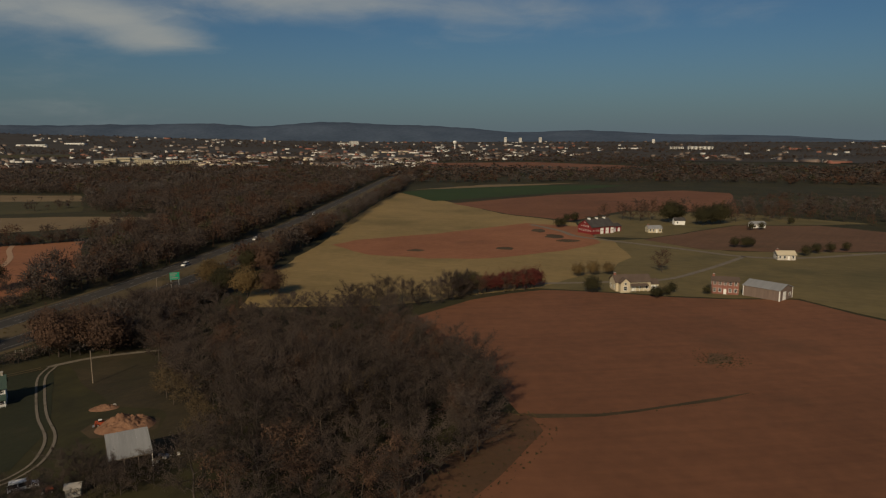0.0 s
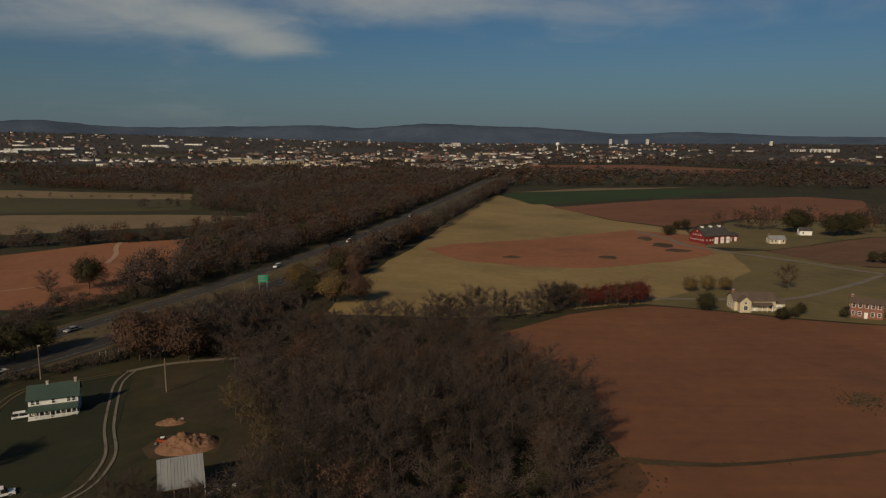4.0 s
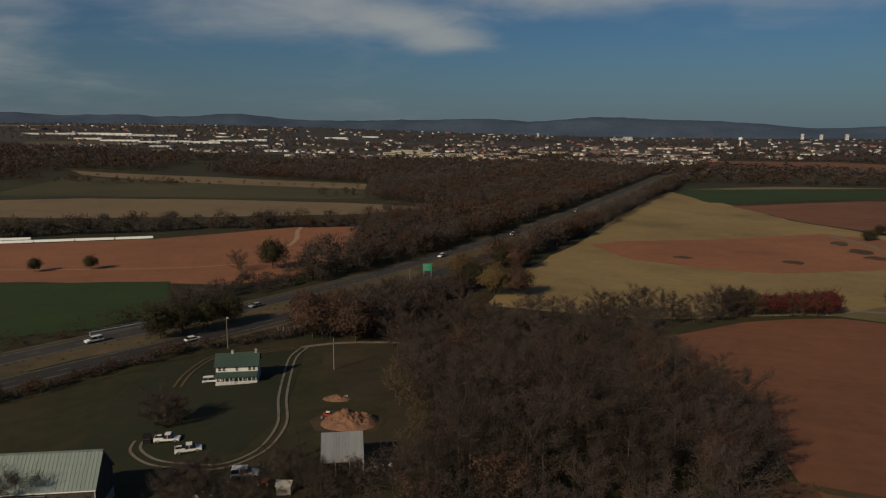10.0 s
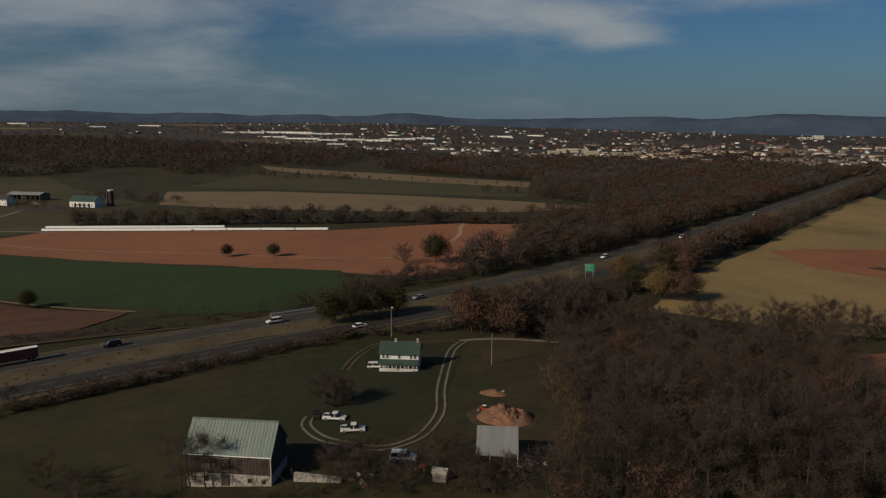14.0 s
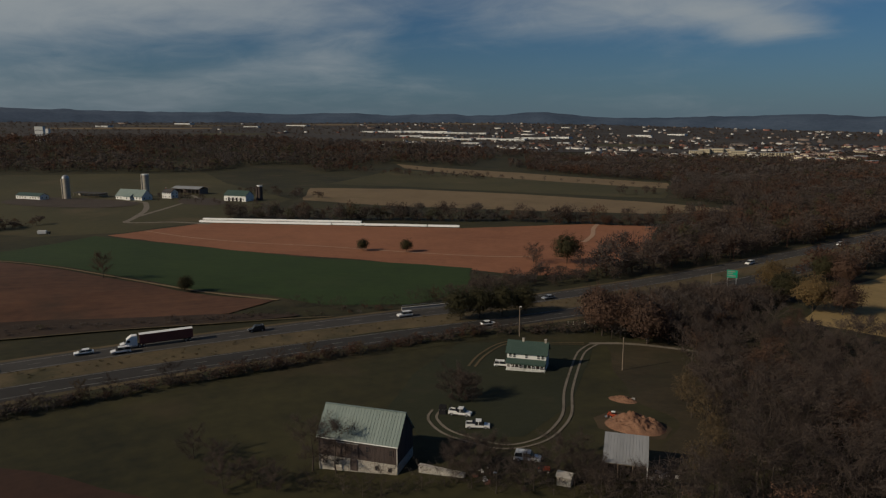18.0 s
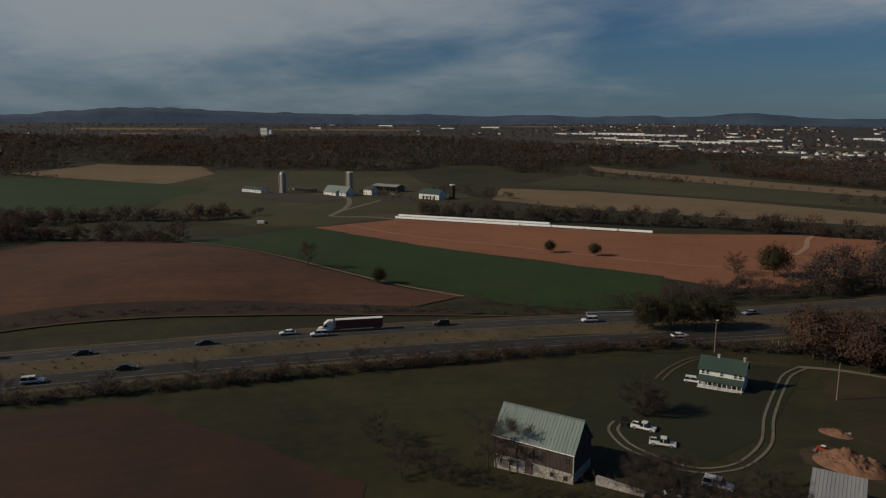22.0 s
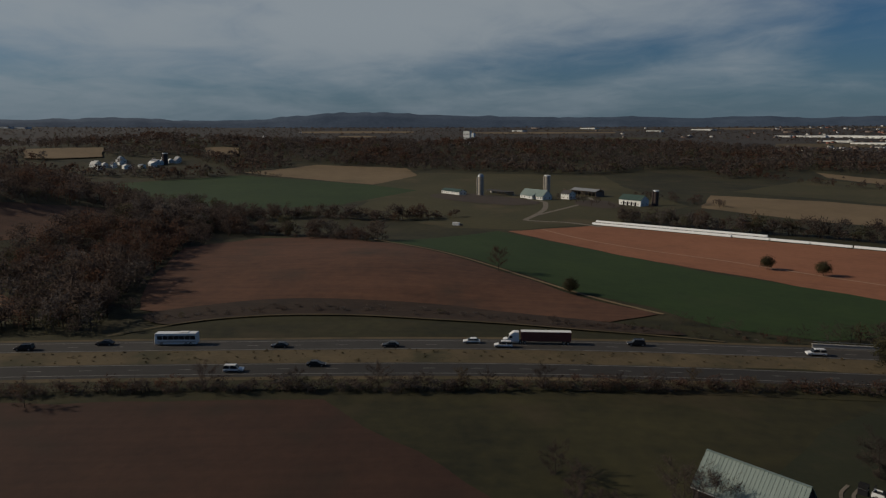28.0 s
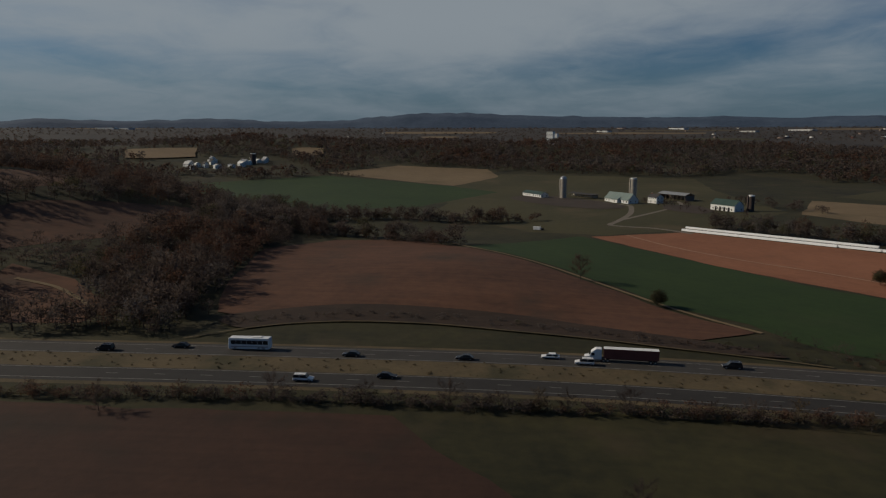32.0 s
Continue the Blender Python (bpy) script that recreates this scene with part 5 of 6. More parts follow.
long_shed()
plain_house("cottage", on_land(131.6, 432, 4), "small white cottage with pale roof near the red barn", 8.5, 5.8, 2.7, 4.2, CREAM, GREY_ROOF, 4, 1)
plain_house("cottage", on_land(166.3, 334.5, -6), "small pale stone house by the lane", 8.4, 5.4, 2.7, 4.2, STONE, CREAM, 4, 1)
plain_house("outbuilding", on_land(160, 470, 0), "white outbuilding among trees", 7, 5, 3.0, 4.6, WHITE_WALL, DARK_ROOF, 2, 1, False, category="shed")
plain_house("outbuilding", on_land(205, 452, 10), "white outbuilding among trees", 9, 5, 2.8, 4.2, WHITE_WALL, GREY_ROOF, 3, 1, False, category="shed")
ribbon("lane", curve([(60, 470), (74, 440), (80, 415), (96, 397), (125, 368), (150, 342), (178, 338), (230, 352), (330, 372)], closed=False), -1.9, 1.9, GRAVEL, 0.12, "pale gravel farm lane", "lane")
ribbon("lane", curve([(150, 342), (120, 310), (92, 286), (62, 281), (38, 279)], closed=False), -1.3, 1.3, GRAVEL, 0.12, "pale gravel drive to the cream house", "lane")
draped("yard", [(88, 413), (112, 408), (118, 418), (106, 424), (92, 420)], GRAVEL, 0.1, 12, "gravel yard beside the red barn", "yard")

# ---- dairy farm in the west ----
def silo(x, y, rad, tall, dome, label, mat=STAVE):
    s = thing("silo", on_land(x, y), label, "silo", "silos of the dairy farm")
    part("tower", drum([(rad, -0.5), (rad, tall)], 22), mat, s, "concrete stave tower")
    if dome:
        part("dome", drum([(rad + 0.05, tall), (rad * 0.92, tall + rad * 0.45), (rad * 0.6, tall + rad * 0.8), (rad * 0.2, tall + rad * 0.95)], 22), STEEL, s, "bright metal dome")
    else:
        part("rim", drum([(rad + 0.1, tall - 0.9), (rad + 0.1, tall + 0.1)], 22), WHITE, s, "white rim band")
    for i in range(int(tall / 1.5)):
        part("hoop", drum([(rad + 0.03, i * 1.5 + 0.5), (rad + 0.03, i * 1.5 + 0.58)], 22), mat, s)
    part("chute", boxes((-0.5, 0.5, -rad - 0.75, -rad + 0.05, 0, tall - 0.2)), mat, s)


silo(-631, 197, 2.9, 17.0, True, "tall concrete stave silo with a bright metal dome")
silo(-600, 250, 2.8, 19.5, False, "tall concrete stave silo with a white rim")
silo(-513, 308, 2.3, 12.0, False, "short dark stave silo beside the white barn", OLD_BOARDS)
FACE = 22
plain_house("dairy_barn", on_land(-590, 236, FACE), "long white dairy barn with grey-green roof", 29, 11, 3.0, 8.0, WHITE_WALL, TEAL_ROOF, 8, 1, False, (-3, 4, 8, 2.8, 4.8), category="barn")
plain_house("calf_shed", on_land(-650, 176, FACE), "low white shed with green roof and many openings", 29, 8, 3.0, 5.0, WHITE_WALL, GREEN_ROOF, 9, 1, False, category="shed")
plain_house("farmhouse", on_land(-580, 262, FACE), "white two-storey farmhouse at the dairy farm", 10, 8, 5.0, 7.4, WHITE_WALL, DARK_ROOF, 4, 2)
b = plain_house("heifer_barn", on_land(-520, 293, 22), "white barn with green roof and openings painted black", 22, 10, 4.6, 8.2, WHITE_WALL, GREEN_ROOF, 5, 1, False, category="barn")
# Flat black panels paint the unlit inside of four open doorways.
for x in (-6, -2, 2, 6):
    door(b, x, -5.0, 1.8, 3.0, "y-", CAR_BLACK)
sh = thing("machine_shed", on_land(-606, 291, FACE), "open machine shed with a pale roof", "shed")
part("roof", prism([(-6, 4.6), (0, 6.4), (6, 4.6), (6, 4.8), (0, 6.6), (-6, 4.8)], -16, 16, "x"), GREY_ROOF, sh)
part("back_wall", boxes((-15.6, 15.6, 5.4, 5.6, -0.5, 4.6)), BROWN_WALL, sh)
for i in range(8):
    part("post", boxes((-15.4 + i * 4.4, -15.1 + i * 4.4, -5.6, -5.3, -0.5, 4.7)), WOOD, sh)
for s in (-15.6, 15.4):
    part("end_wall", boxes((s, s + 0.2, -5.3, 5.4, -0.5, 4.6)), BROWN_WALL, sh)
tr = thing("feed_shed", on_land(-640, 218, FACE), "low dark feed bunk shed by the silo", "shed")
part("roof", prism([(-3, 2.6), (3, 3.4), (3, 3.55), (-3, 2.75)], -18, 18, "x"), DARK_ROOF, tr)
for i in range(9):
    part("post", boxes((-17.5 + i * 4.3, -17.2 + i * 4.3, -2.7, -2.45, -0.3, 2.65)), WOOD, tr)
part("back_wall", boxes((-17.6, 17.6, 2.5, 2.65, -0.3, 3.2)), CONCRETE, tr)
ribbon("farm_road", curve([(-610, 205), (-584, 216), (-565, 232), (-545, 228), (-505, 212), (-467, 190), (-448, 178), (-438, 186), (-428, 200), (-404, 212)], closed=False), -2.0, 2.0, GRAVEL, 0.12, "pale gravel road to the dairy farm", "road")
ribbon("farm_road", curve([(-470, 192), (-520, 240), (-560, 275), (-590, 285)], closed=False), -1.6, 1.6, GRAVEL, 0.1, "grey gravel yard road", "road")
ribbon("field_edge", curve([(-205, 140), (-241, 123), (-299, 99), (-345, 78), (-370, 68)], closed=False), -0.8, 0.8, TAN, 0.32, "pale grassy strip between crop and stubble", "field edge")
ribbon("field_track", curve([(-402, 172), (-360, 180), (-321, 195), (-288, 214), (-249, 232), (-227, 243), (-208, 255), (-196, 268)], closed=False), -0.6, 0.6, DUST, 0.16, "pale track across the red field", "field track")
ribbon("field_track", curve([(-238, 382), (-229, 364), (-216, 344), (-209, 330), (-204, 318)], closed=False), -1.3, 1.3, DUST, 0.16, "pale worn soil at the corner of the red field", "field track")
van = thing("farm_trailer", on_land(-428, 126, 60) @ Matrix.Scale(0.8, 4), "white livestock trailer parked in the pasture", "trailer")
part("box", boxes((-3.2, 2.4, -1.1, 1.1, 0.6, 2.8), bevel=0.08), WHITE, van)
part("tow_truck_cab", boxes((2.9, 4.8, -0.95, 0.95, 0.5, 1.9), bevel=0.12), CAR_BLACK, van)
for x in (-1.6, -0.6, 3.8):
    for s in (-1, 1):
        wheel(van, x, s * 0.95, 0.4, 0.25)

# long white row covers along the red field
def row_cover(a, b, wide, up, gap):
    d = Vector((b[0] - a[0], b[1] - a[1]))
    o = thing("row_cover", pose(a[0], a[1], height(*a), 0, 0, math.degrees(math.atan2(d.y, d.x))), "long low tunnel of white plastic film in the field", "row cover", "row covers")
    n = max(2, int(d.length / 16))
    for i in range(n):
        x0, x1 = i * d.length / n + 0.05, (i + 1) * d.length / n - 0.05
        prof = [(-wide / 2, 0), (-wide * 0.42, up * 0.6), (-wide * 0.2, up * 0.95), (wide * 0.2, up), (wide * 0.42, up * 0.6), (wide / 2, 0)]
        part("film_section", prism(prof, x0, x1 - gap, "x"), PLASTIC, o)


row_cover((-418, 212), (-350, 264), 2.2, 1.2, 0.0)
row_cover((-350, 265), (-288, 313), 2.2, 1.1, 0.6)
row_cover((-428, 219), (-345, 283), 2.0, 1.1, 0.0)
row_cover((-385, 240), (-312, 297), 1.6, 0.9, 1.2)

# ---- trees ----
rng = np.random.default_rng(7)


def tube(points, radii, sides):
    """A tapered limb through the points."""
    v, f = [], []
    for i, (p, r) in enumerate(zip(points, radii)):
        d = (points[min(i + 1, len(points) - 1)] - points[max(i - 1, 0)]).normalized()
        x = d.orthogonal().normalized()
        y = d.cross(x)
        v += [p + (x * math.cos(k * math.tau / sides) + y * math.sin(k * math.tau / sides)) * r for k in range(sides)]
    for i in range(len(points) - 1):
        for k in range(sides):
            a, b = i * sides + k, i * sides + (k + 1) % sides
            f += [(a, b, b + sides), (a, b + sides, a + sides)]
    return v, f


def rand_way(up=0.0):
    w = Vector(rng.normal(size=3)) + Vector((0, 0, up))
    return w.normalized()


def tree_meshes(tall, wide, twigs, leaves, leaf, low=0.22, droop=0.0, ball=False):
    """Trunk with its limbs, and the crown of twigs and leaves, as two sets of vertices and triangles."""
    tv, tf, cv, cf = [], [], [], []

    def limb(points, radii, sides):
        v, f = tube(points, radii, sides)
        tf.extend(tuple(i + len(tv) for i in t) for t in f)
        tv.extend(v)

    lean = Vector((*rng.normal(0, 0.03, 2), 0)) * tall
    top = 0.86 * tall
    spine = [Vector((0, 0, -0.4)), *(Vector((0, 0, top * k)) + lean * k * k + Vector((*rng.normal(0, 0.012, 2), 0)) * tall for k in (0.2, 0.45, 0.7, 1.0))]
    limb(spine, [0.019 * tall, 0.014 * tall, 0.010 * tall, 0.005 * tall, 0.0015 * tall], 6)
    arms = []
    count = 13
    for i in range(count):
        k = low + (0.95 - low) * (i / (count - 1))
        a = i * 2.4 + rng.uniform(-0.5, 0.5)
        reach = wide * 0.5 * math.sin(math.pi * (0.28 + 0.5 * (k - low) / (1 - low))) * rng.uniform(0.8, 1.2)
        base = Vector((0, 0, top * k)) + lean * k * k
        out_ = Vector((math.cos(a), math.sin(a), 0))
        rise = reach * rng.uniform(0.35, 0.8) * (1 - droop)
        mid, end = base + out_ * reach * 0.5 + Vector((0, 0, rise * 0.4)), base + out_ * reach + Vector((0, 0, rise))
        limb([base, mid, end], [0.006 * tall * (1.1 - k * 0.7), 0.0035 * tall, 0.001 * tall], 4)
        arms.append((base, mid, end))
    arms.append((spine[3], spine[4], spine[4] + Vector((0, 0, 0.10 * tall))))

    def sliver(p, d, length, w):
        s = d.cross(rand_way()).normalized() * w
        i = len(cv)
        cv.extend((p - s, p + s, p + d * length))
        cf.append((i, i + 1, i + 2))

    for _ in range(twigs):
        base, mid, end = arms[rng.integers(len(arms))]
        k = rng.uniform(0.25, 1.0)
        p = base.lerp(mid, k * 2) if k < 0.5 else mid.lerp(end, k * 2 - 1)
        p = p + rand_way(0.2) * tall * rng.uniform(0.0, 0.085)
        d = ((end - base).normalized() * 0.7 + rand_way(0.35)).normalized()
        length = tall * rng.uniform(0.06, 0.13)
        sliver(p, d, length, 0.0030 * tall)
        for _ in range(2):
            sliver(p + d * length * rng.uniform(0.3, 0.9), (d + rand_way(0.2) * 0.9).normalized(), length * rng.uniform(0.4, 0.8), 0.0024 * tall)
    for _ in range(leaves):
        base, mid, end = arms[rng.integers(len(arms))]
        k = rng.uniform(0.3, 1.1)
        p = base.lerp(mid, k * 2) if k < 0.5 else mid.lerp(end, k * 2 - 1)
        w = rand_way()
        p = p + w * tall * rng.uniform(0.03, 0.14)
        if ball:
            # a rounded, slightly lumpy crown
            q = rng.random() ** 0.4 * (0.86 + 0.42 * noise.noise(w * 2.3 + Vector((tall, wide, 0))))
            p = Vector((w.x * wide * 0.5 * q, w.y * wide * 0.5 * q, (0.53 + w.z * 0.43 * q) * tall))
        i = len(cv)
        cv.extend(blade(p, w + (p - Vector((0, 0, 0.45 * tall))) * (2.0 / tall), leaf))
        cf.append((i, i + 1, i + 2))
    return tv, tf, cv, cf


def tree_model(name, mat, *args, **more):
    """A tree with its trunk and its crown, out of sight of nothing: it stands where the first one grows."""
    tv, tf, cv, cf = tree_meshes(*args, **more)
    ob = new(name)
    tri_object("trunk", tv, tf, BARK, ob)
    tri_object("crown", cv, cf, mat, ob)
    return ob


def inside(p, poly):
    hit, j = False, len(poly) - 1
    for i in range(len(poly)):
        a, b = poly[i], poly[j]
        if (a[1] > p[1]) != (b[1] > p[1]) and p[0] < (b[0] - a[0]) * (p[1] - a[1]) / (b[1] - a[1]) + a[0]:
            hit = not hit
        j = i
    return hit


def scattered(poly, gap, jitter=0.42, avoid=True):
    """Places about gap metres apart within an outline, off the fields."""
    xs, ys = [p[0] for p in poly], [p[1] for p in poly]
    out = []
    for y in np.arange(min(ys), max(ys), gap):
        for x in np.arange(min(xs), max(xs), gap):
            p = (x + rng.uniform(-jitter, jitter) * gap, y + rng.uniform(-jitter, jitter) * gap)
            if inside(p, poly) and not (avoid and any(inside(p, q) for q in FIELDS)):
                out.append(p)
    return out


def along(points, gap, wobble):
    line = curve(points, closed=False, n=10)
    out, left = [], 0.0
    for a, b in zip(line, line[1:]):
        d = (b - a).length
        while left < d:
            q = a.lerp(b, left / d)
            out.append((q.x + rng.uniform(-wobble, wobble), q.y + rng.uniform(-wobble, wobble)))
            left += gap * rng.uniform(0.7, 1.3)
        left -= d
    return out


def polar_at(bearing, far):
    return -math.sin(radians(bearing)) * far, 20 + math.cos(radians(bearing)) * far


MODELS = {}


def plant(kind, places, lo, hi, label, group, category="tree"):
    """Stand trees of a kind at the places; each is a thing of its own."""
    name, mat, variants, spec, more = kind
    for n, (x, y) in enumerate(places):
        key = (name, mat.name, spec, n % variants)
        s = rng.uniform(lo, hi) / spec[0]
        m = pose(x, y, height(x, y) - 0.05, rng.uniform(-3, 3), rng.uniform(-3, 3), rng.uniform(0, 360)) @ Matrix.Diagonal((s, s, s, 1))
        if key not in MODELS:
            MODELS[key] = tree_model(name, mat, *spec, **more)
            MODELS[key].matrix_basis = m
            tagged(MODELS[key], label, category, group)
        else:
            ob = copy_thing(MODELS[key], Matrix())
            ob.matrix_basis = m
            tagged(ob, label, category, group)


BARE = ("bare_tree", TWIGS, 8, (12.0, 10.5, 950, 700, 0.15), {"low": 0.2})
BROWN = ("oak_tree", RUSSET, 3, (12.0, 9.5, 420, 1500, 0.23), {})
GREEN = ("tree", OLIVE, 3, (9.0, 9.5, 160, 2000, 0.34), {"low": 0.2, "ball": True})
AMBER = ("tree", OCHRE, 3, (12.0, 14.0, 240, 5200, 0.32), {"low": 0.15, "droop": 0.4, "ball": True})
GOLD = ("tree", OCHRE, 3, (10.0, 11.0, 160, 2200, 0.36), {"low": 0.2, "ball": True})
REDS = ("tree", CRIMSON, 3, (8.0, 9.0, 160, 1700, 0.34), {"low": 0.2, "ball": True})
BUSHY = ("bare_tree", TWIGS, 4, (10.0, 10.5, 1200, 1300, 0.13), {"low": 0.06})
DENSE = ("tree", OLIVE, 3, (12.0, 13.0, 240, 5200, 0.33), {"low": 0.2, "droop": 0.5, "ball": True})
RUSTY = ("oak_tree", RUSSET, 3, (12.0, 13.0, 300, 5200, 0.31), {"low": 0.2, "droop": 0.4, "ball": True})
BUSH = ("shrub", TWIGS, 4, (4.0, 5.0, 380, 420, 0.09), {"low": 0.05})
OCHRE_SCRUB = ("small_tree", STRAW, 3, (7.0, 5.0, 320, 620, 0.18), {"low": 0.12})

# ---- woods as stuff: far trees in one mesh ----
def blade(p, way, size):
    """One leafy clump as a triangle that faces roughly outwards."""
    n = (way.normalized() + rand_way() * 0.45).normalized()
    a = n.orthogonal().normalized()
    b = n.cross(a)
    t, s = rng.uniform(0, math.tau), size * rng.uniform(0.6, 1.1)
    return [p + (a * math.cos(t + k) + b * math.sin(t + k)) * s * q for k, q in ((0.0, 1.0), (2.2, 0.8), (4.3, 0.9))]


def lump(tris, leaf):
    """One small tree, one unit tall: a domed crown of rounded clumps, half of it thin twigs, as loose triangles."""
    v = []
    tilt = Vector((rng.uniform(-0.06, 0.06), rng.uniform(-0.06, 0.06), 0))
    fat = rng.uniform(0.30, 0.42)
    clumps = []
    for i in range(11):
        w = rand_way(0.25)
        clumps.append((Vector((w.x * fat * 0.66, w.y * fat * 0.66, 0.50 + w.z * 0.28)) + tilt, rng.uniform(0.13, 0.21)))
    for n in range(tris):
        c, big_ = clumps[n % 11]
        w = rand_way()
        p = c + w * big_ * rng.random() ** 0.45
        if n % 2 == 0 and tris > 70:
            d = (w * 0.8 + Vector((0, 0, 0.5)) + rand_way() * 0.5).normalized() * rng.uniform(0.06, 0.14)
            s = d.cross(rand_way()).normalized() * leaf * 0.32
            v += [p - s, p + s, p + d]
        else:
            v += blade(p, w + (p - Vector((0, 0, 0.42))) * 1.2, leaf)
    for k in range(3):
        a = k * 2.1
        v += [Vector((0.018 * math.cos(a), 0.018 * math.sin(a), -0.05)), Vector((-0.018 * math.cos(a), -0.018 * math.sin(a), -0.05)), Vector((0, 0, 0.6))]
    return np.array([tuple(p) for p in v], np.float32)


def stand(name, places, lo, hi, tris, leaf, mat, label, wide):
    kinds = [lump(tris, leaf) for _ in range(8)]
    out = []
    for x, y in places:
        k = kinds[rng.integers(8)]
        s, a = lo + (hi - lo) * rng.random() ** 1.3, rng.uniform(0, math.tau)
        c, d = math.cos(a) * s * wide * rng.uniform(0.8, 1.25), math.sin(a) * s * wide
        out.append(np.stack([k[:, 0] * c - k[:, 1] * d + x, k[:, 0] * d + k[:, 1] * c + y, k[:, 2] * s + ground_z(x, y)], 1))
    v = np.concatenate(out)
    return tagged(tri_object(name, v, np.arange(len(v)).reshape(-1, 3), mat), label, "woods", kind="stuff")


def woods(name, places, lo, hi, tris, leaf, mat, label, wide=1.0):
    """Many trees in a few joined meshes: brown ones, and some grey, rusty and olive ones in drifts."""
    if mat is not WOODS or len(places) < 40:
        return stand(name, places, lo, hi, tris, leaf, mat, label, wide)
    sets = {0: [], 1: [], 2: [], 3: []}
    for x, y in places:
        n = noise.noise((x * 0.011, y * 0.011, 6)) + 0.55 * rng.normal() * 0.6
        sets[1 if n > 0.36 else 2 if n < -0.42 else 3 if rng.random() < 0.07 else 0].append((x, y))
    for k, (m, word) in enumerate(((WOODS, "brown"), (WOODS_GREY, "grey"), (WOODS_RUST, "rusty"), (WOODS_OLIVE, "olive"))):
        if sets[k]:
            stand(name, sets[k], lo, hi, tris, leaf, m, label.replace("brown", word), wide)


NEAR_WOOD = [(-85, 189), (-70, 168), (-59, 149), (-47, 130), (-40, 112), (-38, 96), (-20, 84), (-4, 98), (8, 125), (16, 146), (12, 171), (2, 190), (-14, 222), (-17, 231), (-46, 238), (-74, 240), (-95, 215)]
spots = [p for p in scattered(NEAR_WOOD, 6.9) if p[1] < 226 or p[0] > -42]
brown = [p for p in spots if rng.random() < 0.13]
for near, lo, hi in ((0, 8.0, 13.0), (1, 6.0, 9.0), (2, 4.5, 7.0)):
    here = [p for p in spots if (p[1] > 178) + (p[1] > 203) == near]
    plant(BARE, [p for p in here if p not in brown], lo, hi, "bare grey-brown deciduous tree in the wood", "trees of the wood")
    plant(BROWN, [p for p in here if p in brown], lo, hi - 1, "deciduous tree holding brown autumn leaves", "trees of the wood")
UNDER = [p for p in scattered(NEAR_WOOD, 5.0) if p[1] < 232]
woods("undergrowth", UNDER, 2.5, 5.0, 110, 0.07, WOODS, "tangled brown undergrowth of the wood", 1.3)

HIGHWAY_WOOD = [(-140, 246), (-160, 262), (-165, 330), (-205, 400), (-200, 520), (-285, 560), (-330, 650), (-365, 720), (-600, 760), (-800, 1000), (-760, 1120), (-300, 1160), (-86, 1120), (-97, 900), (-107, 650), (-118, 420), (-131, 300)]
hw_spots = scattered(HIGHWAY_WOOD, 8.0)
woods("highway_woods", [p for p in hw_spots if p[1] < 430], 8, 16, 420, 0.036, WOODS, "brown leafless woods beside the highway", 1.1)
woods("highway_woods", [p for p in hw_spots if 430 <= p[1] < 750], 8, 16, 170, 0.052, WOODS, "brown leafless woods beside the highway", 1.1)
woods("highway_woods", [p for p in hw_spots if p[1] >= 750], 8, 15, 52, 0.088, WOODS, "brown leafless woods beside the highway", 1.1)
CROSSING = [(-112, 184), (-97, 182), (-84, 196), (-82, 222), (-86, 240), (-99, 247), (-107, 236), (-112, 215), (-113, 198)]
crossing = scattered(CROSSING, 4.8, avoid=False)
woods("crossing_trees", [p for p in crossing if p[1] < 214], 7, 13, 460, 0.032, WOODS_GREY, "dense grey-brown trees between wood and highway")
woods("crossing_trees", [p for p in crossing if p[1] >= 214], 6.5, 10, 400, 0.034, WOODS, "dense brown trees between wood and highway", 1.2)
woods("highway_shrubs", scattered([(-163, 168), (-158, 200), (-152, 225), (-145, 246), (-152, 262), (-166, 250), (-170, 215), (-172, 180)], 4.6), 3.5, 7.5, 300, 0.04, WOODS, "brown shrubs and small trees across the highway", 1.3)
woods("highway_shrubs", along([(-131, 158), (-122, 170), (-114, 180), (-108, 190)], 1.0, 2.2), 1.6, 4.2, 120, 0.07, WOODS, "low brown hedge between house and highway", 1.5)
woods("sign_scrub", scattered([(-108, 236), (-94, 230), (-80, 246), (-84, 262), (-93, 266), (-104, 254), (-108, 246)], 3.0, avoid=False), 4.5, 7.6, 260, 0.045, WOODS, "brown scrub in front of the highway sign", 1.35)
lining = []
for a, b in zip(HIGHWAY, HIGHWAY[1:]):
    d = (b - a).normalized()
    side = Vector((d.y, -d.x))
    n = int((b - a).length / 4.2)
    for k in range(n):
        for off in (rng.uniform(20, 26), rng.uniform(-31, -22)):
            p = a.lerp(b, (k + rng.random()) / n) + side * off
            if 306 < p.y < 1150 or (off < 0 and 250 < p.y):
                lining.append((p.x, p.y))
woods("roadside_trees", [p for p in lining if p[1] < 620], 8, 15, 320, 0.04, WOODS, "tall brown trees close beside the highway", 1.1)
woods("roadside_trees", [p for p in lining if 620 <= p[1] < 1150], 8, 15, 110, 0.066, WOODS, "tall brown trees close beside the highway", 1.15)
EAST_BELT = [(-94, 200), (-82, 300), (-76, 390), (-70, 520), (-58, 700), (-45, 740), (-40, 1000), (-20, 1250), (-38, 1250), (-50, 1000), (-64, 700), (-76, 500), (-86, 390), (-97, 300), (-110, 215)]
woods("roadside_trees", [p for p in scattered(EAST_BELT, 5.6, avoid=False) if not (205 < p[1] < 304)], 7, 14, 230, 0.047, WOODS, "brown leafless trees lining the highway", 1.2)
ridge_spots = []
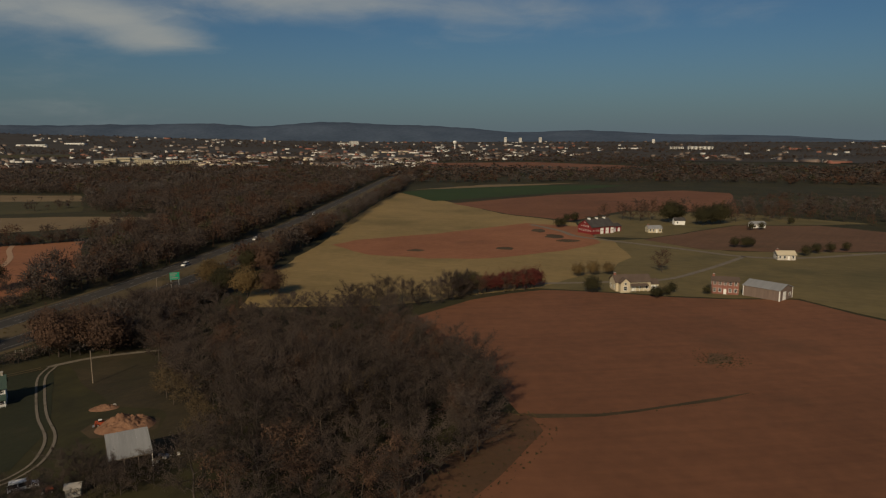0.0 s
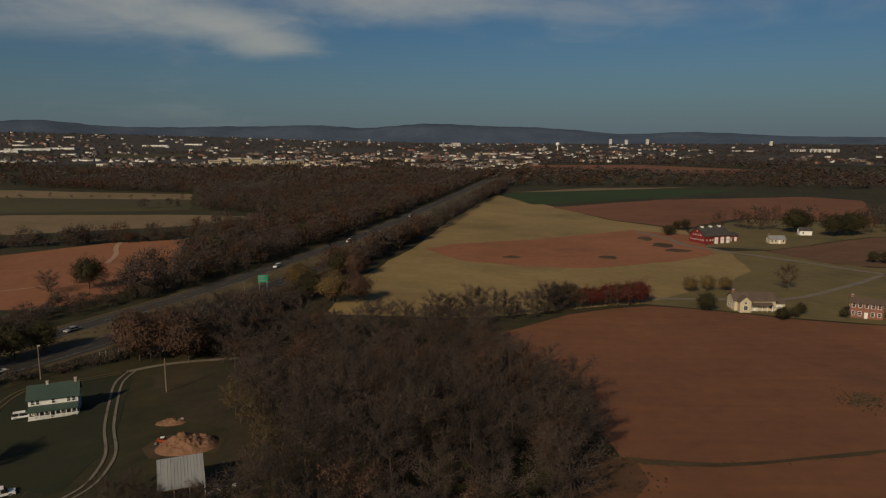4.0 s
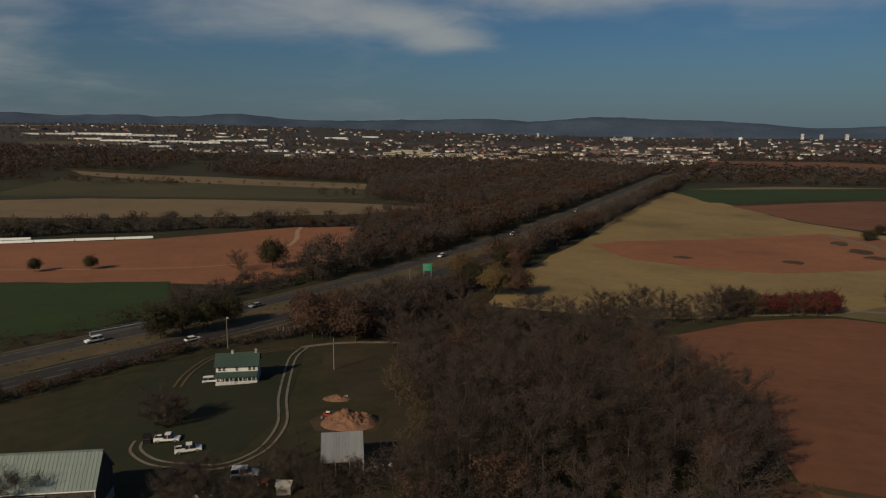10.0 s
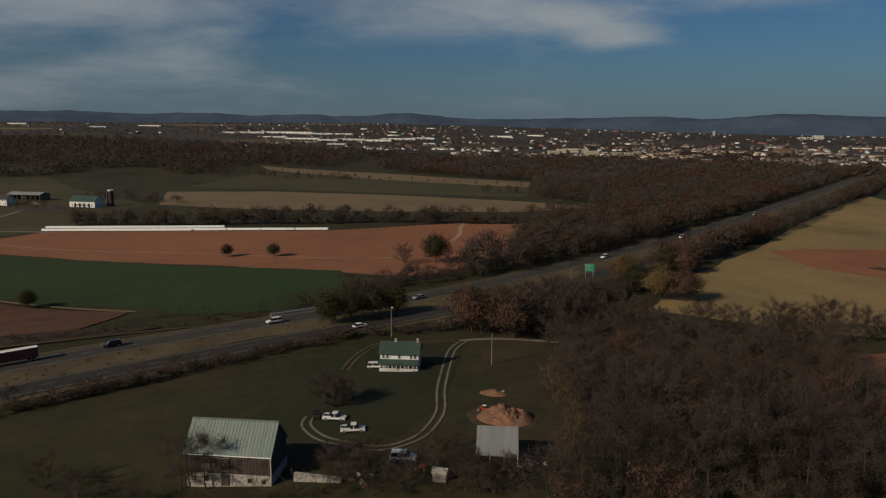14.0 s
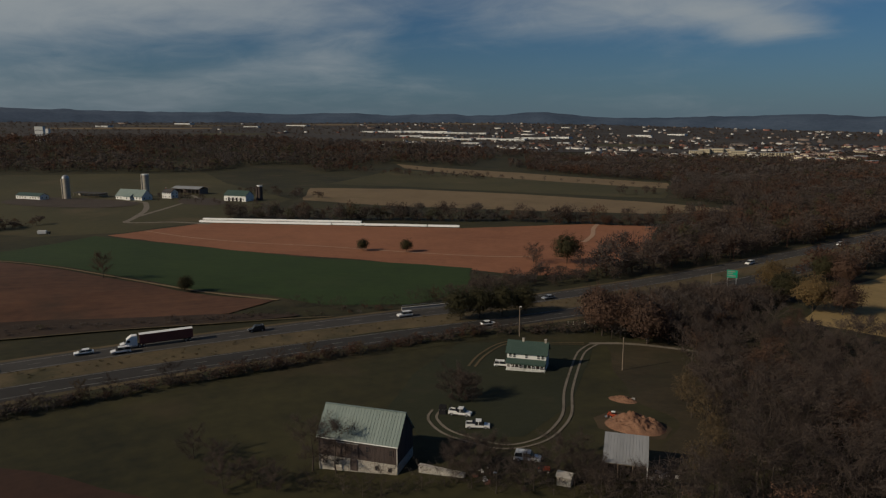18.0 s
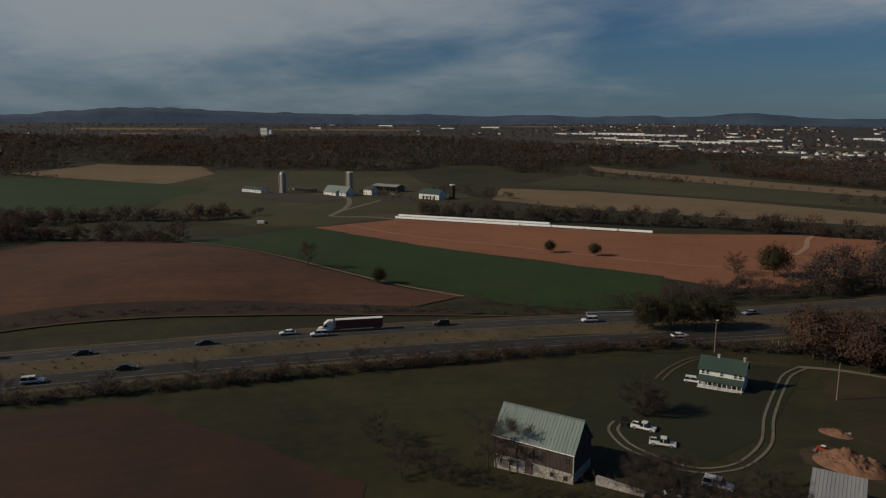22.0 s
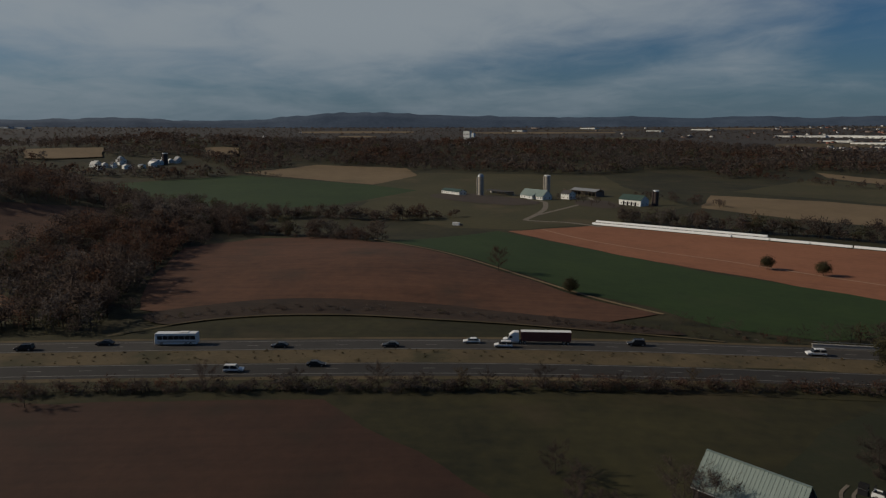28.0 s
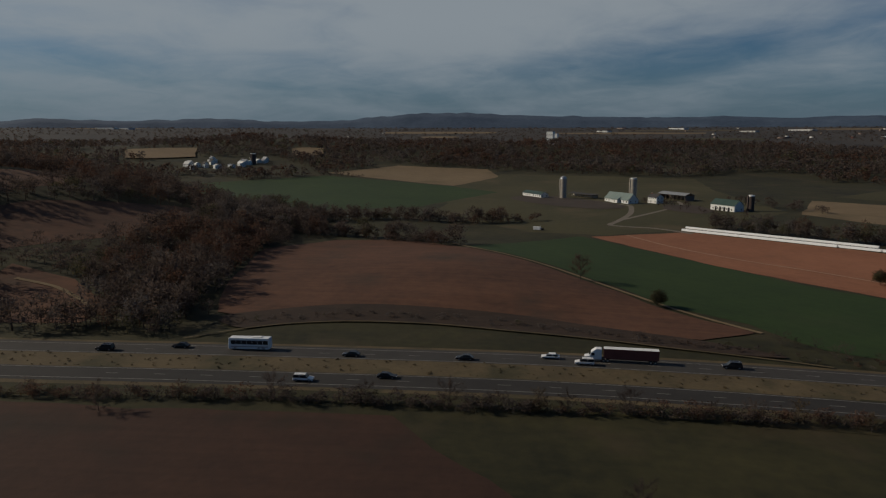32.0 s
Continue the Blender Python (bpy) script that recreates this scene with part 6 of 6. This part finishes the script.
for a in np.arange(28, 122, 0.55):
    for d in np.arange(860, 1450, 14.0):
        q, w = radians(a + rng.uniform(-0.3, 0.3)), d + rng.uniform(-7, 7)
        x, y = -math.sin(q) * w, 20 + math.cos(q) * w
        if noise.noise((x * 0.004, y * 0.009, 2)) < 0.42 and height(x, y) > 5.5 + 7 * noise.noise((x * 0.007, y * 0.007, 0)) and not any(inside((x, y), f) for f in FIELDS):
            ridge_spots.append((x, y))
woods("ridge_woods", ridge_spots, 7, 17, 54, 0.095, WOODS, "dark brown forest along the ridge", 1.25)
HILL_WOOD = [(-222, -40), (-240, -30), (-290, -34), (-360, -30), (-445, -12), (-480, -50), (-540, -105), (-620, -170), (-640, -300), (-560, -420), (-420, -420), (-300, -300), (-245, -200), (-232, -100)]
hill_spots = [p for p in scattered(HILL_WOOD, 7.4) if p[1] > -15 + 0.55 * p[0]]
below = [p for p in hill_spots if -350 < p[0] < -285 and p[1] > -150]
woods("hill_woods", [p for p in hill_spots if p not in below], 7, 16, 260, 0.044, WOODS, "brown leafless woods on the hillside", 1.1)
woods("hill_woods", below, 5, 9, 220, 0.05, WOODS, "brown leafless woods on the hillside", 1.2)
woods("hedgerow_trees", along([(-427, 236), (-397, 254), (-366, 277), (-341, 304), (-312, 328), (-287, 356), (-259, 369), (-233, 385), (-208, 402)], 3.2, 5.0), 6, 14, 380, 0.04, WOODS, "dense row of brown trees between the fields", 1.15)
woods("creek_trees", along([(-474, -40), (-472, -9), (-486, 9), (-490, 45), (-470, 77), (-471, 112)], 3.0, 7) + along([(-420, -12), (-406, 10), (-388, 46), (-360, 68)], 3.0, 6), 5, 13, 330, 0.042, WOODS, "fuzzy band of brown trees along the creek", 1.25)
woods("creek_scrub", along([(-474, -40), (-472, -9), (-486, 9), (-490, 45), (-470, 77), (-471, 112), (-476, 135)], 1.8, 8) + along([(-420, -12), (-406, 10), (-388, 46), (-360, 68)], 1.8, 7), 3, 6.5, 110, 0.08, WOODS, "low brown scrub along the creek", 1.7)
woods("hedge_scrub", along([(-427, 236), (-397, 254), (-366, 277), (-341, 304), (-312, 328), (-287, 356), (-259, 369), (-233, 385), (-208, 402)], 2.4, 4), 3, 6, 110, 0.08, WOODS, "brown scrub under the row of trees", 1.6)
woods("strip_scrub", along([(-800, 560), (-700, 575), (-600, 600), (-520, 632)], 5, 12), 4, 9, 120, 0.075, WOODS, "brown scrub below the narrow stubble field", 1.3)
woods("strip_trees", along([(-690, 640), (-560, 642), (-440, 645), (-350, 648)], 24, 5), 4, 8, 160, 0.06, WOODS, "small trees dotted along the narrow stubble field", 1.1)
woods("strip_trees", along([(-330, 560), (-322, 580), (-310, 600)], 6, 6), 6, 11, 200, 0.05, WOODS, "group of bare trees in the pasture", 1.1)
woods("farm_scrub", along([(-545, 330), (-520, 345), (-490, 352), (-600, 330)], 7, 8), 4, 9, 160, 0.06, WOODS, "dark scrub behind the dairy farm", 1.3)
woods("ridge_woods", scattered([(-1060, -20), (-1030, 60), (-985, 195), (-1060, 260), (-1200, 240), (-1230, 40), (-1200, -40)], 13), 7, 15, 54, 0.095, WOODS, "dark brown forest along the ridge", 1.25)
MASS = [(-444, -78), (-504, -61), (-538, -36), (-470, -2), (-435, 0), (-400, -4), (-384, -10), (-344, -22), (-302, -28), (-256, -27), (-224, -22), (-218, -40), (-228, -75), (-300, -80), (-380, -80)]
woods("creek_woods", scattered(MASS, 7.0), 6, 14, 320, 0.042, WOODS, "dark brown woods in the hollow beside the highway", 1.15)
far_spots = []
for a in np.arange(-36, 122, 0.5):
    d = 1000.0
    while d < 4300:
        q, w = radians(a + rng.uniform(-0.3, 0.3)), d + rng.uniform(-20, 20)
        x, y = -math.sin(q) * w, 20 + math.cos(q) * w
        if noise.noise((x * 0.0022, y * 0.0022, 4)) > (-0.12 if a < 34 and d > 1400 else -0.35) and not any(inside((x, y), f) for f in FIELDS) and (a < 34 or d > 1750):
            far_spots.append((x, y))
        d *= 1.018
woods("far_woods", far_spots, 5, 11, 16, 0.17, WOODS, "far brown woods across the valley", 2.1)

# ---- hedges, single trees and groups ----
plant(AMBER, [(-73, 255), (-91.5, 271)], 13.0, 14.0, "round ochre and olive autumn tree beside the highway", "trees by the sign")
plant(RUSTY, [(-65, 257), (-79, 306)], 11.5, 12.5, "round russet tree beside the highway", "trees by the sign")
plant(DENSE, [(-87, 308), (-84, 262)], 10.5, 12.5, "olive-green autumn tree beside the highway", "trees by the sign")
plant(GOLD, [(-121, 418), (-113, 520)], 10, 12, "ochre tree at the edge of the highway woods", "highway trees")
plant(RUSTY, [(-76, 402), (-73, 412), (-78, 392)], 11, 13, "russet-brown tree at the edge of the hay field", "highway trees")
plant(BUSHY, along([(-60, 242), (-50, 243), (-38, 241)], 3.4, 2.2), 3, 5, "low bare tree in the hedgerow between fields", "hedgerow trees")
plant(BUSHY, along([(-36, 240), (-25, 239), (-7, 244), (3, 253), (12, 260)], 3.4, 2.2), 6, 10.5, "bare tree in the hedgerow between fields", "hedgerow trees")
plant(DENSE, [(7, 259), (11, 262)], 8.8, 9.6, "dark olive-brown tree in the hedgerow", "hedgerow trees")
plant(REDS, along([(16, 263), (28, 268), (38, 271)], 3.2, 1.0), 7.5, 9.5, "tree with crimson autumn leaves in the hedgerow", "hedgerow trees")
plant(BROWN, along([(6, 255), (18, 261), (34, 267)], 4.0, 1.2), 6, 8.5, "tree with brown leaves in the hedgerow", "hedgerow trees")
plant(DENSE, [(-176, 265)], 14, 14.5, "large olive-green tree standing in the red field", "field trees")
plant(BUSHY, [(-188, 257), (-184, 254), (-167, 262)], 6, 8.5, "thin bare tree beside the large field tree", "field trees")
plant(DENSE, [(-263, 221), (-246, 234)], 6.6, 7.2, "small round tree in the red field", "field trees")
plant(DENSE, [(-237, 122)], 6.6, 6.7, "small round dark tree at the field edge", "field trees")
plant(BROWN, [(-272, 106)], 10, 10.2, "tall thin brown tree at the field edge", "field trees")
plant(DENSE, [(-144.5, 167), (-141.5, 172.5), (-138.5, 179.5), (-136, 187)], 8.5, 11.5, "dark olive tree on the highway median", "highway trees")
plant(RUSTY, [(-105, 184), (-98, 189), (-111, 191), (-96, 199), (-105, 199), (-92, 186)], 11, 15, "russet-brown tree beside the highway", "highway trees")
plant(BUSHY, [(-108, 202), (-101, 210), (-98, 219), (-92, 192), (-88, 190), (-90, 204), (-84, 200)], 8, 12, "bare tree beside the highway", "highway trees")
plant(BARE, [(-89.8, 82.0), (-93.6, 79.9)], 8.5, 9.8, "bare tree standing against the barn wall", "yard trees")
plant(BUSHY, [(-97, 118.5), (-95, 120.2), (-98.6, 121), (-96.6, 120), (-99, 118.6)], 5.5, 7.5, "bushy bare tree on the lawn", "yard trees")
plant(BUSHY, [(-75, 95), (-72, 93.5), (-70, 96), (-61, 96), (-61, 111), (-58, 104), (-55.4, 103.6), (-51, 101.5), (-47.5, 106)], 4, 6.2, "bare scrubby tree behind the barn", "yard trees")
plant(BUSH, [(-80, 80), (-76, 84), (-86, 77), (-90, 76), (-72, 90), (-68, 92), (-64, 93), (-60, 97), (-54, 99), (-50, 101), (-46, 104), (-100, 72), (-106, 70), (-83, 78.5), (-78, 82), (-74, 87), (-66, 94), (-57, 98), (-52, 100), (-48, 102), (-88, 75.5), (-95, 73.5)], 2.5, 5, "tangled brown shrub near the barn", "yard shrubs", "shrub")
plant(BUSHY, [(-71.5, 96), (-69, 97.5), (-60, 103)], 6.2, 7.0, "broad bare tree with fine dark twigs behind the barn", "yard trees")
plant(BUSHY, [(-100, 70), (-104.5, 68), (-95.5, 70.5), (-109, 70.5), (-113, 68), (-92, 72), (-98, 66)], 3.5, 5.5, "bare scrubby tree beside the field", "yard trees")
plant(BUSH, [(-66, 95), (-63, 97.5), (-69, 93), (-60, 99.5), (-65.5, 98), (-62, 101), (-64, 103.4), (-71, 91.5)], 2.0, 3.2, "tangled brown shrub near the barn", "yard shrubs", "shrub")
plant(OCHRE_SCRUB, along([(-63, 152), (-56, 142), (-47, 128), (-44, 114)], 5.0, 1.5), 5, 8, "small tree with thin ochre leaves at the wood edge", "wood edge trees")
plant(DENSE, [(57.5, 262)], 7.0, 7.6, "dark evergreen shrub by the cream house", "garden trees")
plant(DENSE, [(79, 253)], 5.0, 5.4, "dark evergreen shrub by the cream house", "garden trees")
plant(GOLD, [(58, 293), (65, 296), (72, 297)], 5.5, 7.5, "tree with golden leaves behind the cream house", "garden trees")
plant(GREEN, [(81, 255), (84.5, 257), (100.5, 259), (88, 262)], 3, 5, "dark evergreen shrub by the house", "garden trees")
plant(BROWN, [(96.5, 302)], 10, 11, "tall thin brown tree by the house", "garden trees")
plant(DENSE, [(157, 478), (163, 484), (174, 464), (182, 468), (189, 472)], 14, 19, "large dark tree by the red barn", "barn trees")
plant(GREEN, [(87, 484), (93, 487), (196, 440), (203, 441), (236, 470)], 5, 7.5, "small round dark tree by the red barn", "barn trees")
plant(BROWN, [(129, 498), (139, 488), (133, 492), (147, 490), (204, 483), (216, 486), (228, 484), (240, 492), (111, 478)], 10, 15, "brown-leaved tree by the red barn", "barn trees")
plant(GREEN, [(76, 455), (80, 460), (96, 455)], 5, 8, "olive tree behind the red barn", "barn trees")
plant(GREEN, [(157, 371), (162, 369), (166, 372), (181, 343), (190, 350), (199, 353), (210, 358)], 5, 8, "dark tree along the farm lane", "lane trees")
plant(BUSH, along([(-192, 140), (-180, 152), (-170, 168), (-164, 184)], 4, 2), 3, 5.5, "dark brown shrub on the highway bank", "bank shrubs", "shrub")
east = [lane_spot for lane_spot in along([(-190, -120), (-178, -60), (-168, 0), (-159, 45), (-150, 88), (-139, 130), (-130, 160)], 0.75, 2.0)]
woods("roadside_hedge", east, 1.6, 4.0, 150, 0.058, WOODS, "low dark hedge along the highway", 1.6)
plant(BUSHY, [(-167, 6), (-163, 26), (-160, 44), (-157, 54), (-154, 68), (-151, 80), (-147, 96), (-145, 104), (-165, -30)], 4, 6.5, "small bare tree in the highway hedge", "hedge trees")
plant(OCHRE_SCRUB, [(-155, 62), (-143, 112), (-138, 124)], 4, 6, "small tree with pale ochre leaves in the highway hedge", "hedge trees")
bank = along([(-232, -20), (-236, 4), (-235, 26), (-228, 52), (-218, 76), (-206, 98), (-192, 122), (-178, 142), (-168, 165)], 1.6, 3.0)
woods("bank_scrub", bank, 0.9, 2.6, 110, 0.065, WOODS, "brown scrub on the highway bank", 1.6)
woods("field_hedge", along([(-172, 200), (-167, 225), (-160, 245)], 4, 3), 4, 8, 300, 0.042, WOODS, "bare trees at the end of the red field", 1.0)
woods("farm_trees", along([(-560, 245), (-545, 262), (-500, 268), (-470, 285), (-440, 250)], 8, 9), 4, 9, 130, 0.06, WOODS, "bare trees around the dairy farm", 1.1)
woods("east_woods", scattered([(230, 560), (300, 620), (560, 600), (600, 420), (380, 330), (300, 380), (280, 470), (200, 500), (160, 520), (150, 545)], 12), 7, 15, 110, 0.06, WOODS, "brown woods east of the farm", 1.1)
woods("far_hedge", along([(-45, 905), (60, 915), (200, 930), (420, 880), (700, 800)], 3.2, 20), 8, 15, 60, 0.1, WOODS, "row of bare trees beyond the green field", 1.2)

plant(BUSH, [(-57.5, 106.2), (-55, 104.8), (-52.5, 104.6), (-50, 106), (-48, 108), (-58.6, 108.4), (-56.2, 105.4), (-53.8, 104.2), (-51.2, 105)], 2.6, 4.2, "tangled brown shrub in front of the pole shed", "yard shrubs", "shrub")
plant(OCHRE_SCRUB, [(-16, 134), (-18, 131), (-14, 137)], 9, 11, "pale ochre tree inside the wood", "trees of the wood")

# weeds and tufts
band = [(-240, -20), (-247, 5), (-246, 25), (-238, 51), (-229, 75), (-214, 98), (-200, 118), (-184, 134), (-193, 110), (-205, 89), (-214, 70), (-223, 49), (-229, 22), (-229, 3), (-226, -12)]
woods("weed_tufts", scattered(band, 1.5, avoid=False), 0.2, 0.45, 14, 0.2, WOODS, "low brown weeds along the bank", 2.6)
mid = []
for a, b in zip(HIGHWAY[10:90], HIGHWAY[11:91]):
    n = int((b - a).length / 1.1)
    for k in range(n):
        p = a.lerp(b, (k + rng.random()) / n)
        d = (b - a).normalized()
        p = p + Vector((d.y, -d.x)) * rng.uniform(-7.0, 3.0)
        mid.append((p.x, p.y))
stand("median_grass", mid, 0.3, 0.8, 16, 0.2, WEEDS, "dry tufts of grass in the median", 2.0)
woods("farm_hedge", along([polar_at(109, 935), polar_at(104, 940), polar_at(98, 930), polar_at(93, 905), polar_at(90, 880)], 6, 4), 4, 8, 80, 0.08, WOODS, "brown hedge below the white farmstead", 1.2)
tufts = scattered([(-28, 78), (-10, 104), (4, 125), (12, 143), (21, 142), (24, 134), (16, 118), (4, 98), (-8, 80)], 1.7, avoid=False)
stand("margin_weeds", tufts, 0.15, 0.45, 18, 0.24, WOODS_OLIVE, "dry weeds at the margin of the ploughed field", 2.0)

weedy = [(74.5 + 4.2 * rng.normal() * 0.8, 181 + 5.5 * rng.normal() * 0.7) for _ in range(420)]
stand("weed_clump", weedy, 0.1, 0.35, 16, 0.24, WOODS_OLIVE, "dark olive weeds in the ploughed field", 2.2)
stand("waterway_weeds", along([(20, 141), (33, 143), (51, 147.6), (62, 151.6), (73, 155.5)], 0.35, 1.3), 0.08, 0.25, 14, 0.26, WOODS_OLIVE, "low green weeds along the grassy waterway", 2.4)
stand("bank_weeds", along([(10, 141), (16, 142.5), (22, 141.5)], 0.3, 1.0), 0.2, 0.6, 16, 0.2, WEEDS, "pale dry weeds at the end of the waterway", 1.6)

# ---- far white farmstead ----
r = random.Random(5)
for i in range(22):
    a, d = radians(r.uniform(97.5, 104.5)), r.uniform(1000, 1090)
    x, y = -math.sin(a) * d, 20 + math.cos(a) * d
    plain_house("farm_building", on_land(x, y, 36 + r.uniform(-12, 12)), "far white farm building with grey roof", r.uniform(8, 15), r.uniform(5, 8), r.uniform(3, 4.5), r.uniform(5, 7.5), WHITE_WALL, r.choice((WHITE_WALL, DARK_ROOF, GREY_ROOF)), 3, 1, False, category="barn")
silo(-1030, -140, 3.6, 15, False, "far dark silo at the white farmstead", OLD_BOARDS)

# ---- the town ----
TOWN_PALE = material("weathered_pale_walls", (0.40, 0.39, 0.37), (0.62, 0.61, 0.58), 0.05, 0.8, 0.0)
TOWN_ROOF = material("faded_pinkish_roofs", (0.15, 0.11, 0.095), (0.26, 0.20, 0.175), 0.05, 0.8, 0.0)
TOWN_DULL = material("dull_roofs", (0.07, 0.06, 0.055), (0.15, 0.135, 0.125), 0.05, 0.8, 0.0)

def block(name, x, y, turn, L, W, H, wall, label, rows=3, cols=8, flat=True):
    b = thing(name, on_land(x, y, turn), label, "building")
    part("wall", boxes((-L / 2, L / 2, -W / 2, W / 2, -1, H)), wall, b)
    part("roof", boxes((-L / 2 - 0.3, L / 2 + 0.3, -W / 2 - 0.3, W / 2 + 0.3, H, H + 0.5)), GREY_ROOF, b)
    for j in range(rows):
        for i in range(cols):
            u = -L / 2 + (i + 0.5) * L / cols
            z = 0.8 + j * (H - 0.6) / rows
            part("window", boxes((u - L / cols * 0.28, u + L / cols * 0.28, -W / 2 - 0.12, -W / 2 + 0.05, z, z + min(1.7, H / rows * 0.55))), GLASS, b)
    return b


def polar(a, d):
    return -math.sin(radians(a)) * d, 20 + math.cos(radians(a)) * d


# apartment terrace
for a, d, L, H in ((26.2, 1560, 26, 12), (25.6, 1575, 22, 15), (24.8, 1590, 30, 16), (23.9, 1600, 24, 15), (23.2, 1570, 30, 12), (22.4, 1590, 24, 9), (21.4, 1600, 34, 8), (20.0, 1640, 40, 7)):
    x, y = polar(a, d)
    block("apartment_block", x, y, a + r.uniform(-12, 12), L, 14, H, CREAM, "pale cream apartment building in the town", 3, 7)
# water tower and tall blocks
wtx, wty = polar(-1.0, 2790)
wt_ = thing("water_tower", on_land(wtx, wty), "white water tower above the town", "water tower")
part("bowl", drum([(2.5, 20), (6.5, 24), (7.5, 28), (6.5, 32), (2.5, 34)], 20), WHITE, wt_)
part("stem", drum([(2.2, -1), (1.6, 20)], 12), WHITE, wt_)
for a, d, L, H in ((-5.1, 4000, 14, 30), (-6.3, 4000, 13, 27), (-7.9, 4000, 14, 29), (-16.7, 3800, 14, 22), (14.2, 3600, 10, 24), (8.0, 3400, 60, 10), (7.2, 3420, 40, 18), (-20.2, 2800, 90, 12), (-18.5, 2850, 50, 9)):
    x, y = polar(a, d)
    block("town_building", x, y, a + r.uniform(-10, 10), L, 24, H, TOWN_PALE, "large pale building in the distant town", 4, 6)
# white warehouses in a park west of the town
for a, d, L, H in ((52.0, 3060, 60, 8), (50.4, 3050, 130, 9), (48.4, 3040, 150, 11), (46.6, 3000, 130, 12), (45.0, 2960, 110, 9), (43.2, 2950, 90, 8), (48.6, 2760, 110, 8), (46.3, 2640, 130, 9), (44.3, 2560, 70, 8), (42.6, 2600, 110, 8), (40.6, 2530, 120, 10), (38.7, 2640, 130, 9), (36.6, 2700, 90, 8), (40.4, 1960, 50, 7), (39.5, 1900, 36, 6), (43.6, 2320, 60, 7), (33.8, 1640, 30, 6), (36.2, 2350, 40, 7), (30.4, 2900, 90, 9), (27.6, 3050, 70, 8), (61.0, 3480, 70, 8), (57.5, 3600, 110, 8), (66.0, 3800, 90, 9), (71.5, 3500, 60, 9), (109.5, 3950, 120, 10), (108.2, 3900, 60, 9)):
    x, y = polar(a, d)
    block("warehouse", x, y, a * 0.6 + r.uniform(-8, 8), L, 40, H * 0.75, WHITE_WALL, "long white warehouse on the edge of the town", 1, 7)
x, y = polar(75.6, 1740)
block("hospital_tower", x, y, 50, 17, 12, 53, WHITE_WALL, "pale tower block rising above the ridge woods", 6, 6)
b2x, b2y = polar(75.2, 1735)
block("hospital_wing", b2x, b2y, 50, 11, 10, 48, WHITE_WALL, "lower pale wing beside the tower block", 4, 4)


def houses(name, places, wall, roof, label):
    """Many small gabled houses joined into one mesh."""
    v, f, mats = [], [], []
    for x, y, turn, L, W, E, R in places:
        c, s, z0 = math.cos(turn), math.sin(turn), height(x, y)
        o = len(v)
        for p in ((-L, -W, -1), (L, -W, -1), (L, W, -1), (-L, W, -1), (-L, -W, E), (L, -W, E), (L, W, E), (-L, W, E), (-L, 0, R), (L, 0, R)):
            v.append((x + p[0] * c - p[1] * s, y + p[0] * s + p[1] * c, z0 + p[2]))
        for t in ((0, 1, 5), (0, 5, 4), (2, 3, 7), (2, 7, 6), (1, 2, 6), (1, 6, 5), (3, 0, 4), (3, 4, 7), (5, 6, 9), (7, 4, 8)):
            f.append(tuple(o + k for k in t))
            mats.append(0)
        for t in ((4, 5, 9), (4, 9, 8), (6, 7, 8), (6, 8, 9)):
            f.append(tuple(o + k for k in t))
            mats.append(1)
    ob = tri_object(name, v, f, wall)
    ob.data.materials.append(roof)
    ob.data.polygons.foreach_set("material_index", mats)
    return tagged(ob, label, "houses", kind="stuff")


terraces = []
for _ in range(120):
    a, d = r.uniform(0.5, 20), 1 / r.uniform(1 / 2450, 1 / 1330)
    x, y = polar(a, d)
    if noise.noise((x * 0.006, y * 0.006, 3)) > -0.12 and not any(inside((x, y), f) for f in FIELDS):
        terraces.append((x, y, radians(a * 0.5 + r.choice((0, 0, 75)) + r.uniform(-6, 6)), r.uniform(10, 24), 5, r.uniform(3.5, 5), r.uniform(6, 7.5)))
houses("terraced_houses", terraces[::3], TOWN_PALE, TOWN_ROOF, "rows of pale terraced houses with faded pinkish roofs")
houses("terraced_houses", terraces[1::3], CREAM, TOWN_ROOF, "rows of cream terraced houses with faded pinkish roofs")
houses("terraced_houses", terraces[2::3], BRICK, GREY_ROOF, "rows of brick terraced houses with pale roofs")
town = []
for lo, hi, many in ((-34, 53, 2100), (30, 60, 350), (60, 112, 120)):
    for _ in range(many):
        a = r.uniform(lo, hi)
        d = 1 / r.uniform(1 / 4250, 1 / 1240)
        if (a > 34 and d < 1900) or (a > 52 and d < 2900):
            continue
        x, y = polar(a, d)
        if noise.noise((x * 0.0035, y * 0.0035, 9)) < 0.06 - 0.2 * (d > 2000) or (a < -12 and r.random() < 0.7) or (a < 4 and d < 1700) or d > 4150 or any(inside((x, y), f) for f in FIELDS):
            continue
        big_one = r.random() < 0.10
        town.append((x, y, radians(a + r.uniform(-60, 60)), r.uniform(10, 30) if big_one else r.uniform(4.5, 8), r.uniform(6, 10) if big_one else r.uniform(3.5, 5), r.uniform(3.5, 6), r.uniform(6, 9)))
houses("town_houses", town[::6], TOWN_PALE, TOWN_DULL, "white houses of the distant town")
houses("town_houses", town[1::6] + town[4::6], BROWN_WALL, TOWN_DULL, "brown houses with pale roofs in the distant town")
houses("town_houses", town[5::6], TOWN_PALE, DARK_ROOF, "cream houses of the distant town")
houses("town_houses", town[2::6], BRICK, BROWN_ROOF, "brick houses of the distant town")
houses("town_houses", town[3::6], BROWN_WALL, DARK_ROOF, "brown houses of the distant town")
